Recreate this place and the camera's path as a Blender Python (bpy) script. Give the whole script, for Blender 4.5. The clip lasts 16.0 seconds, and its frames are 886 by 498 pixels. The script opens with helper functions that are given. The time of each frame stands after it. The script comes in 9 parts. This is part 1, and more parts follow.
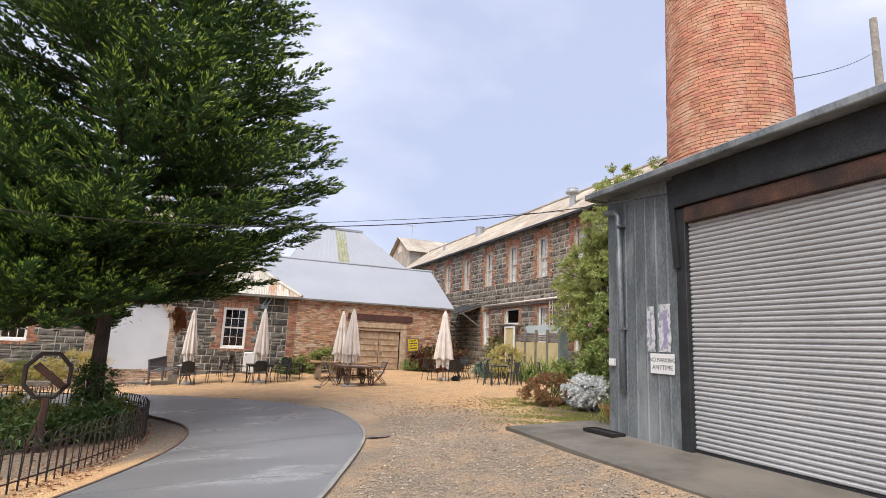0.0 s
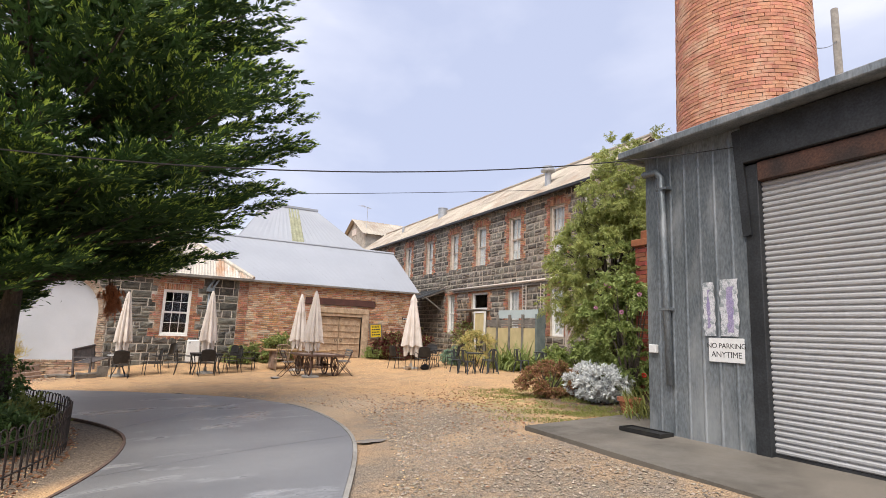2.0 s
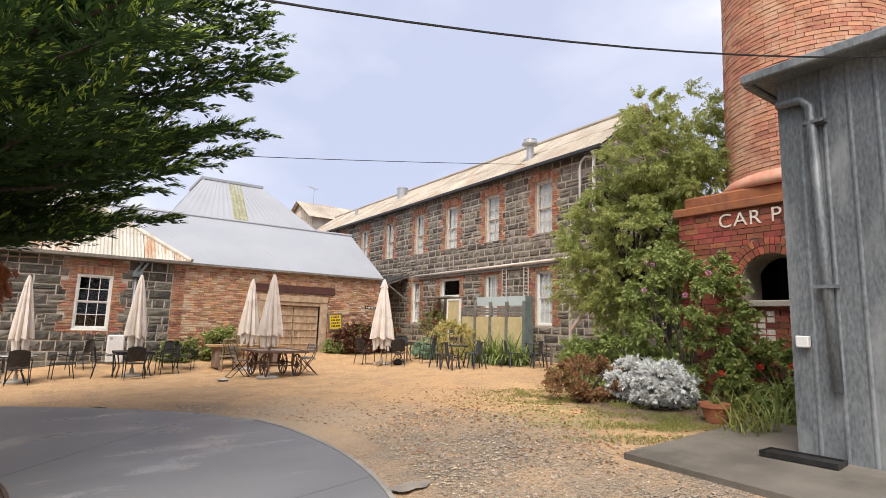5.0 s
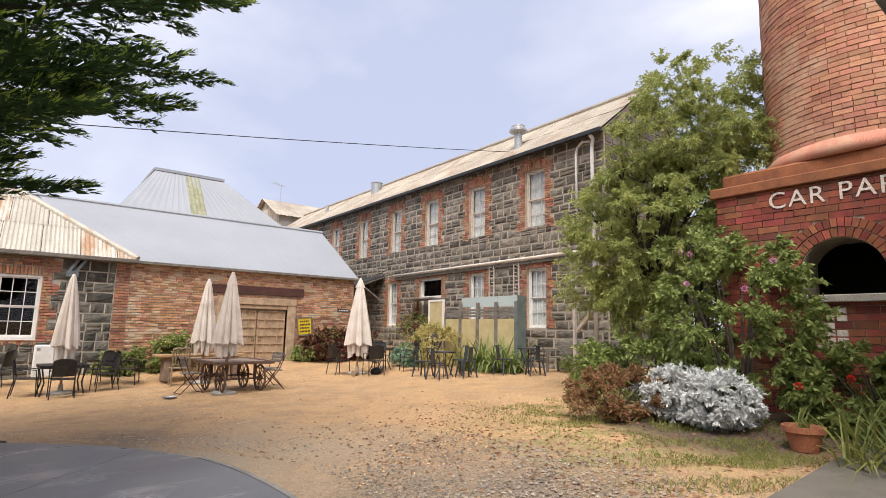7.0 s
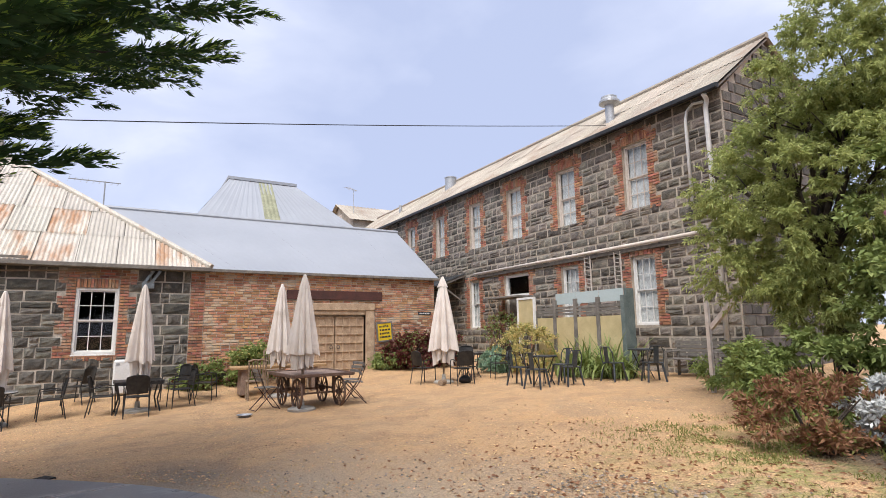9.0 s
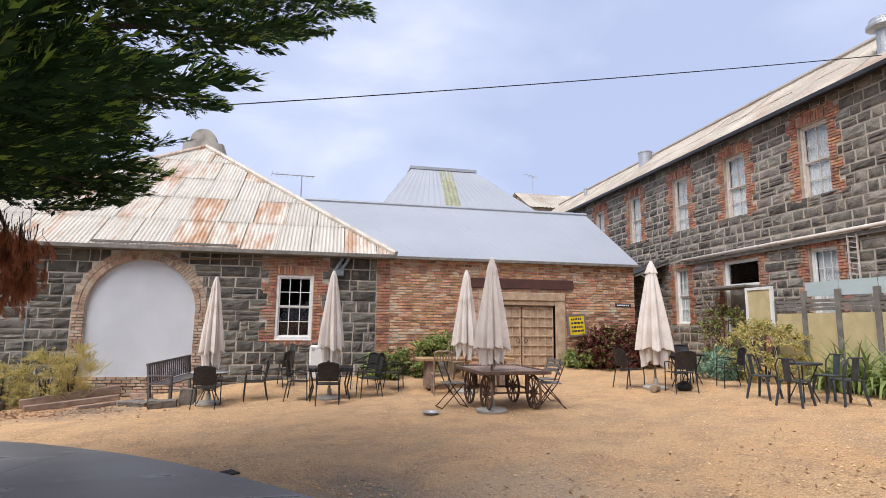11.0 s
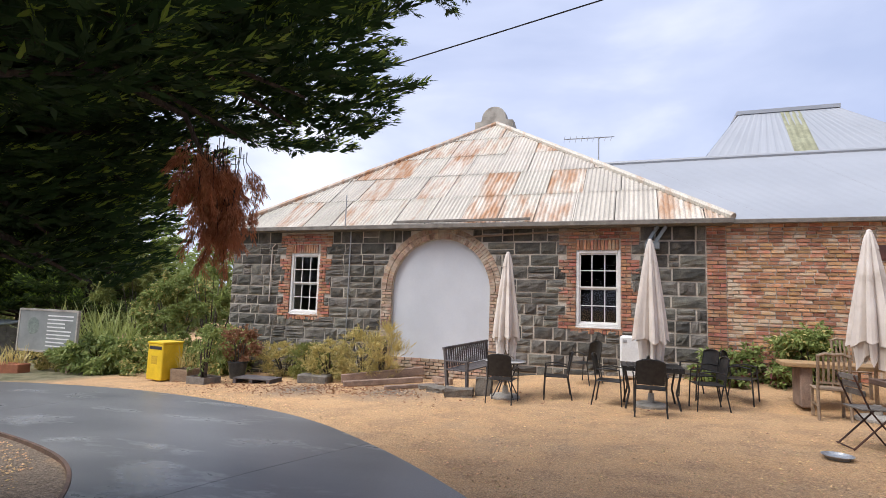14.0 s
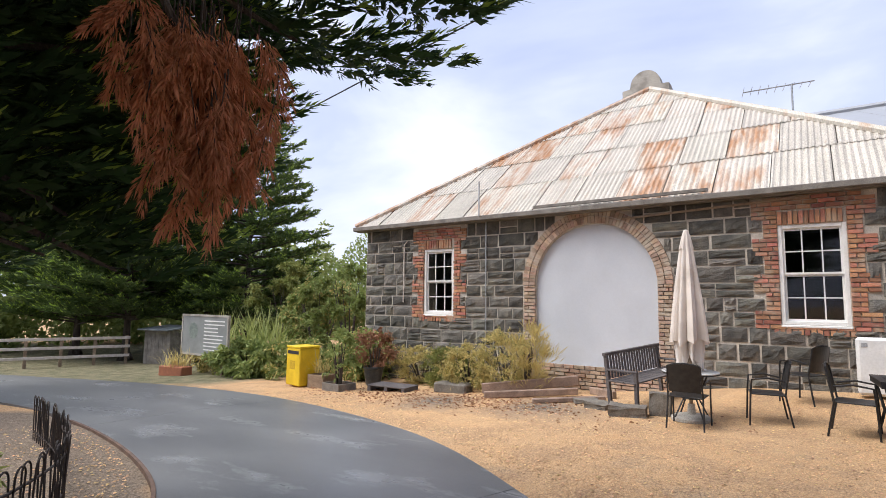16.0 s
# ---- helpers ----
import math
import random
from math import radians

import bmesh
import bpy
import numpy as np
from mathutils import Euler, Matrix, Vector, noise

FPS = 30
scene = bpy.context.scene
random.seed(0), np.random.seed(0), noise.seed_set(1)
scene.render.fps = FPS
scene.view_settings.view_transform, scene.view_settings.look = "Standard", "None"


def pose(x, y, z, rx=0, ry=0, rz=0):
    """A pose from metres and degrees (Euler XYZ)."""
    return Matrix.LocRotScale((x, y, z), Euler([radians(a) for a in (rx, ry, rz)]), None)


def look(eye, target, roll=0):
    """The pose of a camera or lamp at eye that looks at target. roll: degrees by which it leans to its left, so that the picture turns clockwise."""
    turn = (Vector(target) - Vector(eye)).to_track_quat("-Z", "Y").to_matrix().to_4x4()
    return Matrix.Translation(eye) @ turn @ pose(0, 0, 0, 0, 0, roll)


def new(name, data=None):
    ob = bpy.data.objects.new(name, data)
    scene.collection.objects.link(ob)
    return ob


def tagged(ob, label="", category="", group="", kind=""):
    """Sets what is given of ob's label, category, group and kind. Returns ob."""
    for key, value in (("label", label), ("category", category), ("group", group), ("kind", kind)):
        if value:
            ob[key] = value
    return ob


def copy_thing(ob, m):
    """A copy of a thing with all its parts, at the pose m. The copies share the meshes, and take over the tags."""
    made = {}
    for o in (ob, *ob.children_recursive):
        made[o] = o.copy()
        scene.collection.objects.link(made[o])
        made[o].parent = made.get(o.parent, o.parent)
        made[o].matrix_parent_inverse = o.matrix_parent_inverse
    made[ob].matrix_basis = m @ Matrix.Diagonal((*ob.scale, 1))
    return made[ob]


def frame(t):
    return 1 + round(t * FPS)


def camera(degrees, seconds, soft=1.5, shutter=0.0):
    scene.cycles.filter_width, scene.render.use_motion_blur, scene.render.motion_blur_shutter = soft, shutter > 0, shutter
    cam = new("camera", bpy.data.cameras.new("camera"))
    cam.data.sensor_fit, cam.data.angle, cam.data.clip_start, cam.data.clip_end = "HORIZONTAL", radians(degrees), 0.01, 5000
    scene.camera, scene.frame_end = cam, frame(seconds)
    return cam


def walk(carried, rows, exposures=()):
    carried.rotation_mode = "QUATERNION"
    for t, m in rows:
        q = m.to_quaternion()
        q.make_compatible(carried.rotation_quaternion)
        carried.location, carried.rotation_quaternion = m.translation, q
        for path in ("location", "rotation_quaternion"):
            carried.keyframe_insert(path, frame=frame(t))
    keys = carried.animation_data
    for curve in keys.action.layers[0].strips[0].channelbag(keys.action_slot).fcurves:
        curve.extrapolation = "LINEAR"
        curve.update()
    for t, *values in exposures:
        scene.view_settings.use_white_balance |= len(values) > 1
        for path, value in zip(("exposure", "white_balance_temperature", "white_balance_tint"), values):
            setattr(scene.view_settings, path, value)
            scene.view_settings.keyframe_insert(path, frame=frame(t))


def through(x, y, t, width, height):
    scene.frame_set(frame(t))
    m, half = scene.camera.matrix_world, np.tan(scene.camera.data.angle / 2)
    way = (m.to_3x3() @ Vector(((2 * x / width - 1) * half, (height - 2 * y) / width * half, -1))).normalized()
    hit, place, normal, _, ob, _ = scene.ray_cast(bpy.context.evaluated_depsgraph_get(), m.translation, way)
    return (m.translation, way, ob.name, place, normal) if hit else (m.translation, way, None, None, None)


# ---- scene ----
cam = camera(79.6, 16.0, soft=0.7)
UNIT = 1.2  # metres per unit of the plan below
METRES, EYE, TILT, LEAN, TURN = 12.5 * UNIT, 1.55 * UNIT, 0.0, 0.0, -21.9
ROWS = [
    (0.0, 0.0, 0.0, 0.0, -0.46, 10.09, -2.58),
    (0.5, -0.016, 0.0295, -0.0018, -2.5, 9.96, -2.45),
    (1.0, -0.0335, 0.0585, -0.0032, -4.47, 8.58, -2.51),
    (1.5, -0.0458, 0.0893, -0.0037, -5.34, 8.81, -2.45),
    (2.0, -0.0605, 0.1197, -0.0056, -6.29, 8.98, -2.39),
    (2.5, -0.0719, 0.154, -0.0072, -7.13, 9.07, -2.26),
    (3.0, -0.0848, 0.1841, -0.0086, -8.15, 8.99, -2.26),
    (3.5, -0.0997, 0.2127, -0.0088, -9.44, 8.48, -2.58),
    (4.0, -0.1093, 0.2432, -0.0094, -10.12, 8.21, -1.97),
    (4.5, -0.1214, 0.2738, -0.0083, -11.57, 8.12, -1.75),
    (7.0, -0.1282, 0.435, -0.0079, -16.22, 8.55, -1.06),
    (7.5, -0.1246, 0.4679, -0.0078, -15.94, 8.7, -0.36),
    (8.0, -0.125, 0.4971, -0.0077, -14.95, 8.88, -0.23),
    (8.5, -0.1281, 0.528, -0.0073, -11.87, 8.67, 0.24),
    (9.0, -0.1269, 0.558, -0.0065, -8.1, 8.69, 0.79),
    (11.5, -0.1617, 0.7, -0.0083, 16.94, 7.2, -1.2),
    (12.0, -0.1739, 0.7255, -0.0094, 23.2, 6.28, -1.22),
    (12.5, -0.1855, 0.754, -0.0093, 27.38, 6.13, -1.05),
    (13.0, -0.2004, 0.7801, -0.0109, 32.04, 6.17, -1.23),
    (13.5, -0.2203, 0.8048, -0.0126, 35.5, 6.05, -1.48),
    (14.0, -0.2361, 0.8284, -0.0146, 41.91, 5.96, -1.99),
    (14.5, -0.2585, 0.8478, -0.0165, 44.9, 5.83, -1.6),
    (15.0, -0.2798, 0.8686, -0.0166, 51.08, 5.75, -0.37),
    (15.5, -0.3015, 0.8884, -0.0182, 55.08, 5.85, -0.45),
    (16.0, -0.324, 0.9077, -0.019, 57.17, 5.72, -0.73),
]
walk(cam, [(t, pose(0, 0, EYE, TILT, LEAN, TURN) @ pose(METRES * x, METRES * y, METRES * z, 90 + pitch, roll, yaw)) for t, x, y, z, yaw, pitch, roll in ROWS],
     [(0.0, 0.53, 6600, 10), (4.5, 0.58, 6950, 10), (7.5, 0.52, 6850, 10), (9.0, 0.48, 6400, 10), (12.0, 0.43, 6250, 10.5), (14.0, 0.45, 6250, 10.5), (16.0, 0.54, 6300, 10)])
# ---------------------------------------------------------------- world, sun, exposure
world = bpy.data.worlds.new("overcast_sky")
scene.world = world
world.use_nodes = True
wn, wl = world.node_tree.nodes, world.node_tree.links
wn.clear()
SUN_EL, SUN_AZ = radians(56), radians(226)  # azimuth from +y towards +x
sky = wn.new("ShaderNodeTexSky")
sky.sky_type, sky.sun_disc = "NISHITA", False
sky.sun_elevation, sky.sun_rotation = SUN_EL, SUN_AZ
sky_gain = wn.new("ShaderNodeMix")
sky_gain.data_type, sky_gain.blend_type = "RGBA", "MULTIPLY"
sky_gain.inputs[0].default_value = 1.0
sky_gain.inputs[7].default_value = (0.10, 0.10, 0.10, 1)
wl.new(sky.outputs[0], sky_gain.inputs[6])
coord = wn.new("ShaderNodeTexCoord")
stretch = wn.new("ShaderNodeMapping")
stretch.inputs["Scale"].default_value = (1.0, 1.0, 2.2)
stretch.inputs["Location"].default_value = (0.35, 0.2, 0.1)
wl.new(coord.outputs["Generated"], stretch.inputs[0])
clouds = wn.new("ShaderNodeTexNoise")
clouds.inputs["Scale"].default_value, clouds.inputs["Detail"].default_value = 1.7, 6
clouds.inputs["Roughness"].default_value, clouds.inputs["Distortion"].default_value = 0.5, 0.3
wl.new(stretch.outputs[0], clouds.inputs["Vector"])
cloud_ramp = wn.new("ShaderNodeValToRGB")
cloud_ramp.color_ramp.elements[0].position, cloud_ramp.color_ramp.elements[0].color = 0.38, (0.43, 0.485, 0.67, 1)
cloud_ramp.color_ramp.elements[1].position, cloud_ramp.color_ramp.elements[1].color = 0.7, (0.82, 0.83, 0.92, 1)
mid_cloud = cloud_ramp.color_ramp.elements.new(0.52)
mid_cloud.color = (0.545, 0.59, 0.755, 1)
wl.new(clouds.outputs[0], cloud_ramp.inputs[0])
cover = wn.new("ShaderNodeMix")
cover.data_type = "RGBA"
cover.inputs[0].default_value = 0.9
wl.new(sky_gain.outputs[2], cover.inputs[6])
wl.new(cloud_ramp.outputs[0], cover.inputs[7])
background = wn.new("ShaderNodeBackground")
background.inputs["Strength"].default_value = 1.0
wl.new(cover.outputs[2], background.inputs[0])
world_out = wn.new("ShaderNodeOutputWorld")
wl.new(background.outputs[0], world_out.inputs[0])

sun_data = bpy.data.lights.new("sun", "SUN")
sun_data.energy, sun_data.angle, sun_data.color = 3.4, radians(45), (1.0, 0.95, 0.885)
sun = new("sun", sun_data)
sun_from = Vector((math.sin(SUN_AZ) * math.cos(SUN_EL), math.cos(SUN_AZ) * math.cos(SUN_EL), math.sin(SUN_EL)))
sun.matrix_world = look(sun_from * 60, (0, 0, 0))

# ---------------------------------------------------------------- materials
MATS = {}


def mat(name, col, col2=None, rough=0.8, metal=0.0, scale=6.0, fine=60.0, bump=0.3, dist=0.01, vary=0.0, island=0.0,
        stain=None, stain_scale=1.5, stain_at=0.6, stain_soft=0.1, rough2=None, spec=0.5, trans=0.0, stretch=(1, 1, 1), coat=0.0, stain_island=0.0, speck_by=0.3):
    """A two-scale procedural surface in metres: base colours mixed by broad noise, fine grain in the bump, optional
    stains or painted sheen.
    """
    m = bpy.data.materials.new(name)
    m.use_nodes = True
    n, l = m.node_tree.nodes, m.node_tree.links
    b = n["Principled BSDF"]
    b.inputs["Roughness"].default_value, b.inputs["Metallic"].default_value = rough, metal
    b.inputs["Specular IOR Level"].default_value = spec
    geo = n.new("ShaderNodeNewGeometry")
    place = n.new("ShaderNodeMapping")
    place.inputs["Scale"].default_value = stretch
    l.new(geo.outputs["Position"], place.inputs[0])
    broad = n.new("ShaderNodeTexNoise")
    broad.inputs["Scale"].default_value, broad.inputs["Detail"].default_value = scale, 5
    l.new(place.outputs[0], broad.inputs["Vector"])
    grain = n.new("ShaderNodeTexNoise")
    grain.inputs["Scale"].default_value, grain.inputs["Detail"].default_value = fine, 4
    l.new(place.outputs[0], grain.inputs["Vector"])
    col2 = col2 or tuple(c * 0.7 for c in col)
    ramp = n.new("ShaderNodeMapRange")
    ramp.inputs[1].default_value, ramp.inputs[2].default_value = 0.35, 0.65
    l.new(broad.outputs[0], ramp.inputs[0])
    mix = n.new("ShaderNodeMix")
    mix.data_type = "RGBA"
    mix.inputs[6].default_value, mix.inputs[7].default_value = (*col, 1), (*col2, 1)
    l.new(ramp.outputs[0], mix.inputs[0])
    out = mix.outputs[2]
    speck = n.new("ShaderNodeHueSaturation")
    value = n.new("ShaderNodeMapRange")
    value.inputs[1].default_value, value.inputs[2].default_value = 0.3, 0.7
    value.inputs[3].default_value, value.inputs[4].default_value = 1 - speck_by, 1 + speck_by
    l.new(grain.outputs[0], value.inputs[0])
    l.new(value.outputs[0], speck.inputs["Value"])
    l.new(out, speck.inputs["Color"])
    out = speck.outputs[0]
    if vary or island:
        rnd = geo.outputs["Random Per Island"] if island else n.new("ShaderNodeObjectInfo").outputs["Random"]
        spread = n.new("ShaderNodeMapRange")
        amount = vary or island
        spread.inputs[3].default_value, spread.inputs[4].default_value = 1 - amount, 1 + amount
        l.new(rnd, spread.inputs[0])
        hue = n.new("ShaderNodeMapRange")
        hue.inputs[3].default_value, hue.inputs[4].default_value = 0.5 - amount * 0.05, 0.5 + amount * 0.05
        wrap = n.new("ShaderNodeMath")
        wrap.operation = "MULTIPLY"
        wrap.inputs[1].default_value = 7.31
        frac = n.new("ShaderNodeMath")
        frac.operation = "FRACT"
        l.new(rnd, wrap.inputs[0])
        l.new(wrap.outputs[0], frac.inputs[0])
        l.new(frac.outputs[0], hue.inputs[0])
        each = n.new("ShaderNodeHueSaturation")
        l.new(spread.outputs[0], each.inputs["Value"])
        l.new(hue.outputs[0], each.inputs["Hue"])
        l.new(out, each.inputs["Color"])
        out = each.outputs[0]
    if stain:
        blot = n.new("ShaderNodeTexNoise")
        blot.inputs["Scale"].default_value, blot.inputs["Detail"].default_value = stain_scale, 7
        blot.inputs["Roughness"].default_value = 0.65
        l.new(place.outputs[0], blot.inputs["Vector"])
        mask = n.new("ShaderNodeMapRange")
        mask.inputs[1].default_value, mask.inputs[2].default_value = stain_at - stain_soft, stain_at + stain_soft
        if stain_island:
            push = n.new("ShaderNodeMath")
            push.operation = "MULTIPLY_ADD"
            push.inputs[1].default_value = stain_island
            l.new(rnd, push.inputs[0])
            l.new(blot.outputs[0], push.inputs[2])
            l.new(push.outputs[0], mask.inputs[0])
        else:
            l.new(blot.outputs[0], mask.inputs[0])
        over = n.new("ShaderNodeMix")
        over.data_type = "RGBA"
        over.inputs[7].default_value = (*stain, 1)
        l.new(mask.outputs[0], over.inputs[0])
        l.new(out, over.inputs[6])
        out = over.outputs[2]
        if rough2 is not None:
            rr = n.new("ShaderNodeMapRange")
            rr.inputs[3].default_value, rr.inputs[4].default_value = rough, rough2
            l.new(mask.outputs[0], rr.inputs[0])
            l.new(rr.outputs[0], b.inputs["Roughness"])
    l.new(out, b.inputs["Base Color"])
    if trans:
        b.inputs["Transmission Weight"].default_value = trans
    if coat:
        b.inputs["Coat Weight"].default_value = coat
    if bump:
        bm_node = n.new("ShaderNodeBump")
        bm_node.inputs["Strength"].default_value, bm_node.inputs["Distance"].default_value = bump, dist
        l.new(grain.outputs[0], bm_node.inputs["Height"])
        l.new(bm_node.outputs[0], b.inputs["Normal"])
    MATS[name] = m
    return m


def leaf_mat(name, col, col2, rough=0.55, through=0.3):
    """Foliage: colour varies leaf by leaf, with some light passing through."""
    m = bpy.data.materials.new(name)
    m.use_nodes = True
    n, l = m.node_tree.nodes, m.node_tree.links
    b = n["Principled BSDF"]
    geo = n.new("ShaderNodeNewGeometry")
    broad = n.new("ShaderNodeTexNoise")
    broad.inputs["Scale"].default_value = 2.2
    l.new(geo.outputs["Position"], broad.inputs["Vector"])
    add = n.new("ShaderNodeMath")
    add.operation = "MULTIPLY_ADD"
    add.inputs[1].default_value = 0.5
    l.new(geo.outputs["Random Per Island"], add.inputs[0])
    half = n.new("ShaderNodeMath")
    half.operation = "MULTIPLY"
    half.inputs[1].default_value = 0.6
    l.new(broad.outputs[0], half.inputs[0])
    l.new(half.outputs[0], add.inputs[2])
    mix = n.new("ShaderNodeMix")
    mix.data_type = "RGBA"
    mix.inputs[6].default_value, mix.inputs[7].default_value = (*col, 1), (*col2, 1)
    l.new(add.outputs[0], mix.inputs[0])
    l.new(mix.outputs[2], b.inputs["Base Color"])
    b.inputs["Roughness"].default_value = rough
    b.inputs["Specular IOR Level"].default_value = 0.3
    glow = n.new("ShaderNodeBsdfTranslucent")
    l.new(mix.outputs[2], glow.inputs[0])
    blend = n.new("ShaderNodeMixShader")
    blend.inputs[0].default_value = through
    l.new(b.outputs[0], blend.inputs[1])
    l.new(glow.outputs[0], blend.inputs[2])
    l.new(blend.outputs[0], n["Material Output"].inputs[0])
    return m


M_BASALT = mat("basalt", (0.115, 0.102, 0.088), (0.225, 0.195, 0.158), 0.85, scale=5, fine=45, bump=0.8, dist=0.025, vary=0.55,
               stain=(0.24, 0.2, 0.15), stain_scale=3.5, stain_at=0.66)
M_BLUESTONE = mat("bluestone", (0.075, 0.072, 0.064), (0.15, 0.138, 0.115), 0.85, scale=5, fine=45, bump=0.8, dist=0.025, vary=0.5,
                  stain=(0.24, 0.2, 0.15), stain_scale=3.5, stain_at=0.66)
M_BLUESTONE_J = mat("bluestone_joined", (0.075, 0.072, 0.064), (0.15, 0.138, 0.115), 0.85, scale=5, fine=45, bump=0.7, dist=0.025, island=0.5)
M_BASALT_G = mat("basalt_gable", (0.085, 0.078, 0.07), (0.15, 0.135, 0.115), 0.85, scale=5, fine=45, bump=0.6, dist=0.02, island=0.5)
M_BASALT_J = mat("basalt_joined", (0.11, 0.1, 0.09), (0.215, 0.19, 0.158), 0.85, scale=5, fine=45, bump=0.7, dist=0.025, island=0.55,
                 stain=(0.24, 0.18, 0.13), stain_scale=3.0, stain_at=0.64)
M_MORTAR = mat("lime_mortar", (0.60, 0.54, 0.46), (0.46, 0.41, 0.35), 0.95, scale=4, fine=90, bump=0.4)
M_MORTAR_STONE = mat("dull_lime_mortar", (0.60, 0.54, 0.46), (0.40, 0.36, 0.31), 0.95, scale=4, fine=90, bump=0.4)
M_MORTAR_DARK = mat("grey_mortar", (0.52, 0.45, 0.365), (0.37, 0.32, 0.265), 0.95, scale=4, fine=90, bump=0.4)
M_BRICK = mat("red_brick", (0.45, 0.205, 0.12), (0.31, 0.135, 0.085), 0.88, scale=9, fine=120, bump=0.4, island=0.4,
              stain=(0.42, 0.33, 0.24), stain_scale=2.6, stain_at=0.6)
M_BRICK_OLD = mat("worn_brick", (0.60, 0.32, 0.17), (0.42, 0.2, 0.112), 0.9, scale=7, fine=110, bump=0.5, island=0.4,
                  stain=(0.62, 0.51, 0.38), stain_scale=2.6, stain_at=0.76, stain_soft=0.1, stain_island=0.3)
M_BRICK_BUFF = mat("buff_arch_brick", (0.43, 0.30, 0.215), (0.31, 0.195, 0.14), 0.9, scale=7, fine=110, bump=0.4, island=0.35,
                   stain=(0.5, 0.43, 0.34), stain_scale=3.0, stain_at=0.56)
M_BRICK_CHIM = mat("chimney_brick", (0.52, 0.245, 0.155), (0.43, 0.19, 0.12), 0.88, scale=2.5, fine=90, bump=0.4, island=0.22,
                   stain=(0.58, 0.38, 0.26), stain_scale=1.6, stain_at=0.58)
M_BRICK_BASE = mat("plinth_brick", (0.30, 0.085, 0.045), (0.2, 0.055, 0.035), 0.85, scale=5, fine=90, bump=0.4, island=0.35,
                   stain=(0.1, 0.06, 0.05), stain_scale=2.0, stain_at=0.66)
M_WHITE = mat("white_paint", (0.56, 0.58, 0.62), (0.51, 0.53, 0.57), 0.5, scale=1.2, fine=30, bump=0.05, speck_by=0.02)
M_FRAME = mat("white_joinery", (0.8, 0.79, 0.77), (0.72, 0.71, 0.68), 0.5, scale=8, fine=60, bump=0.1, speck_by=0.06)
M_FRAME_PINK = mat("pale_joinery", (0.66, 0.60, 0.54), (0.55, 0.47, 0.41), 0.6, scale=8, fine=60, bump=0.15, speck_by=0.06)
M_ZINC = mat("new_zinc_roof", (0.345, 0.36, 0.39), (0.31, 0.325, 0.355), 0.5, 0.1, scale=0.5, fine=8, bump=0.0, speck_by=0.02)
M_IRON_OLD = mat("galvanised_iron", (0.215, 0.24, 0.258), (0.13, 0.15, 0.163), 0.5, 0.4, scale=1.3, fine=40, bump=0.15, stretch=(1, 1, 0.35),
                 stain=(0.36, 0.38, 0.39), stain_scale=1.6, stain_at=0.6)
M_RUST_ROOF = mat("rusted_iron", (0.58, 0.53, 0.46), (0.48, 0.44, 0.38), 0.7, 0.1, scale=2.5, fine=50, bump=0.2, vary=0.13,
                  stain=(0.38, 0.20, 0.10), stain_scale=2.4, stain_at=0.79, stain_soft=0.12, stretch=(1.5, 0.35, 0.35), stain_island=0.34)
M_MILL_ROOF = mat("weathered_mill_iron", (0.44, 0.39, 0.32), (0.35, 0.3, 0.245), 0.7, 0.1, scale=1.0, fine=40, bump=0.2, vary=0.12,
                  stain=(0.30, 0.21, 0.15), stain_scale=0.7, stain_at=0.62)
M_DOOR_STEEL = mat("roller_steel", (0.47, 0.47, 0.475), (0.39, 0.39, 0.395), 0.55, 0.25, scale=0.6, fine=30, bump=0.03, stretch=(1, 1, 0.4), speck_by=0.05)
M_FASCIA = mat("dark_flashing", (0.038, 0.041, 0.045), (0.022, 0.024, 0.026), 0.55, 0.3, scale=3, fine=40, bump=0.2)
M_RUSTY_STEEL = mat("rusty_beam", (0.12, 0.055, 0.036), (0.035, 0.025, 0.022), 0.8, 0.2, scale=2.2, fine=40, bump=0.4)
M_FENCE_IRON = mat("dark_old_iron", (0.06, 0.042, 0.035), (0.035, 0.03, 0.028), 0.7, 0.3, scale=5, fine=60, bump=0.4)
M_CONCRETE = mat("stained_concrete", (0.165, 0.145, 0.12), (0.09, 0.08, 0.066), 0.8, scale=1.2, fine=120, bump=0.25, stain=(0.15, 0.135, 0.115), stain_scale=1.1, stain_at=0.56, rough2=0.5)
# the pale, smoother patches paint the sky's reflection in wet film into the colour
M_DRIVE = mat("wet_asphalt_painted_sheen", (0.122, 0.124, 0.129), (0.18, 0.181, 0.183), 0.38, scale=0.9, fine=230, bump=0.3, dist=0.003,
              stain=(0.25, 0.255, 0.263), stain_scale=1.1, stain_at=0.59, stain_soft=0.03, rough2=0.24, stretch=(0.38, 1.0, 1), speck_by=0.4)
M_EDGE = mat("edging_concrete", (0.29, 0.275, 0.25), (0.2, 0.19, 0.175), 0.85, scale=3, fine=90, bump=0.3)
M_TIMBER = mat("weathered_timber", (0.33, 0.245, 0.165), (0.22, 0.155, 0.105), 0.8, scale=5, fine=60, bump=0.4, stretch=(1, 1, 1))
M_TIMBER_GREY = mat("grey_timber", (0.22, 0.2, 0.175), (0.14, 0.125, 0.11), 0.85, scale=5, fine=70, bump=0.4)
M_DOOR_WOOD = mat("carved_door_wood", (0.50, 0.37, 0.25), (0.36, 0.25, 0.165), 0.75, scale=6, fine=70, bump=0.4)
M_LINTEL = mat("dark_red_lintel", (0.095, 0.035, 0.028), (0.06, 0.025, 0.02), 0.75, scale=4, fine=60, bump=0.3)
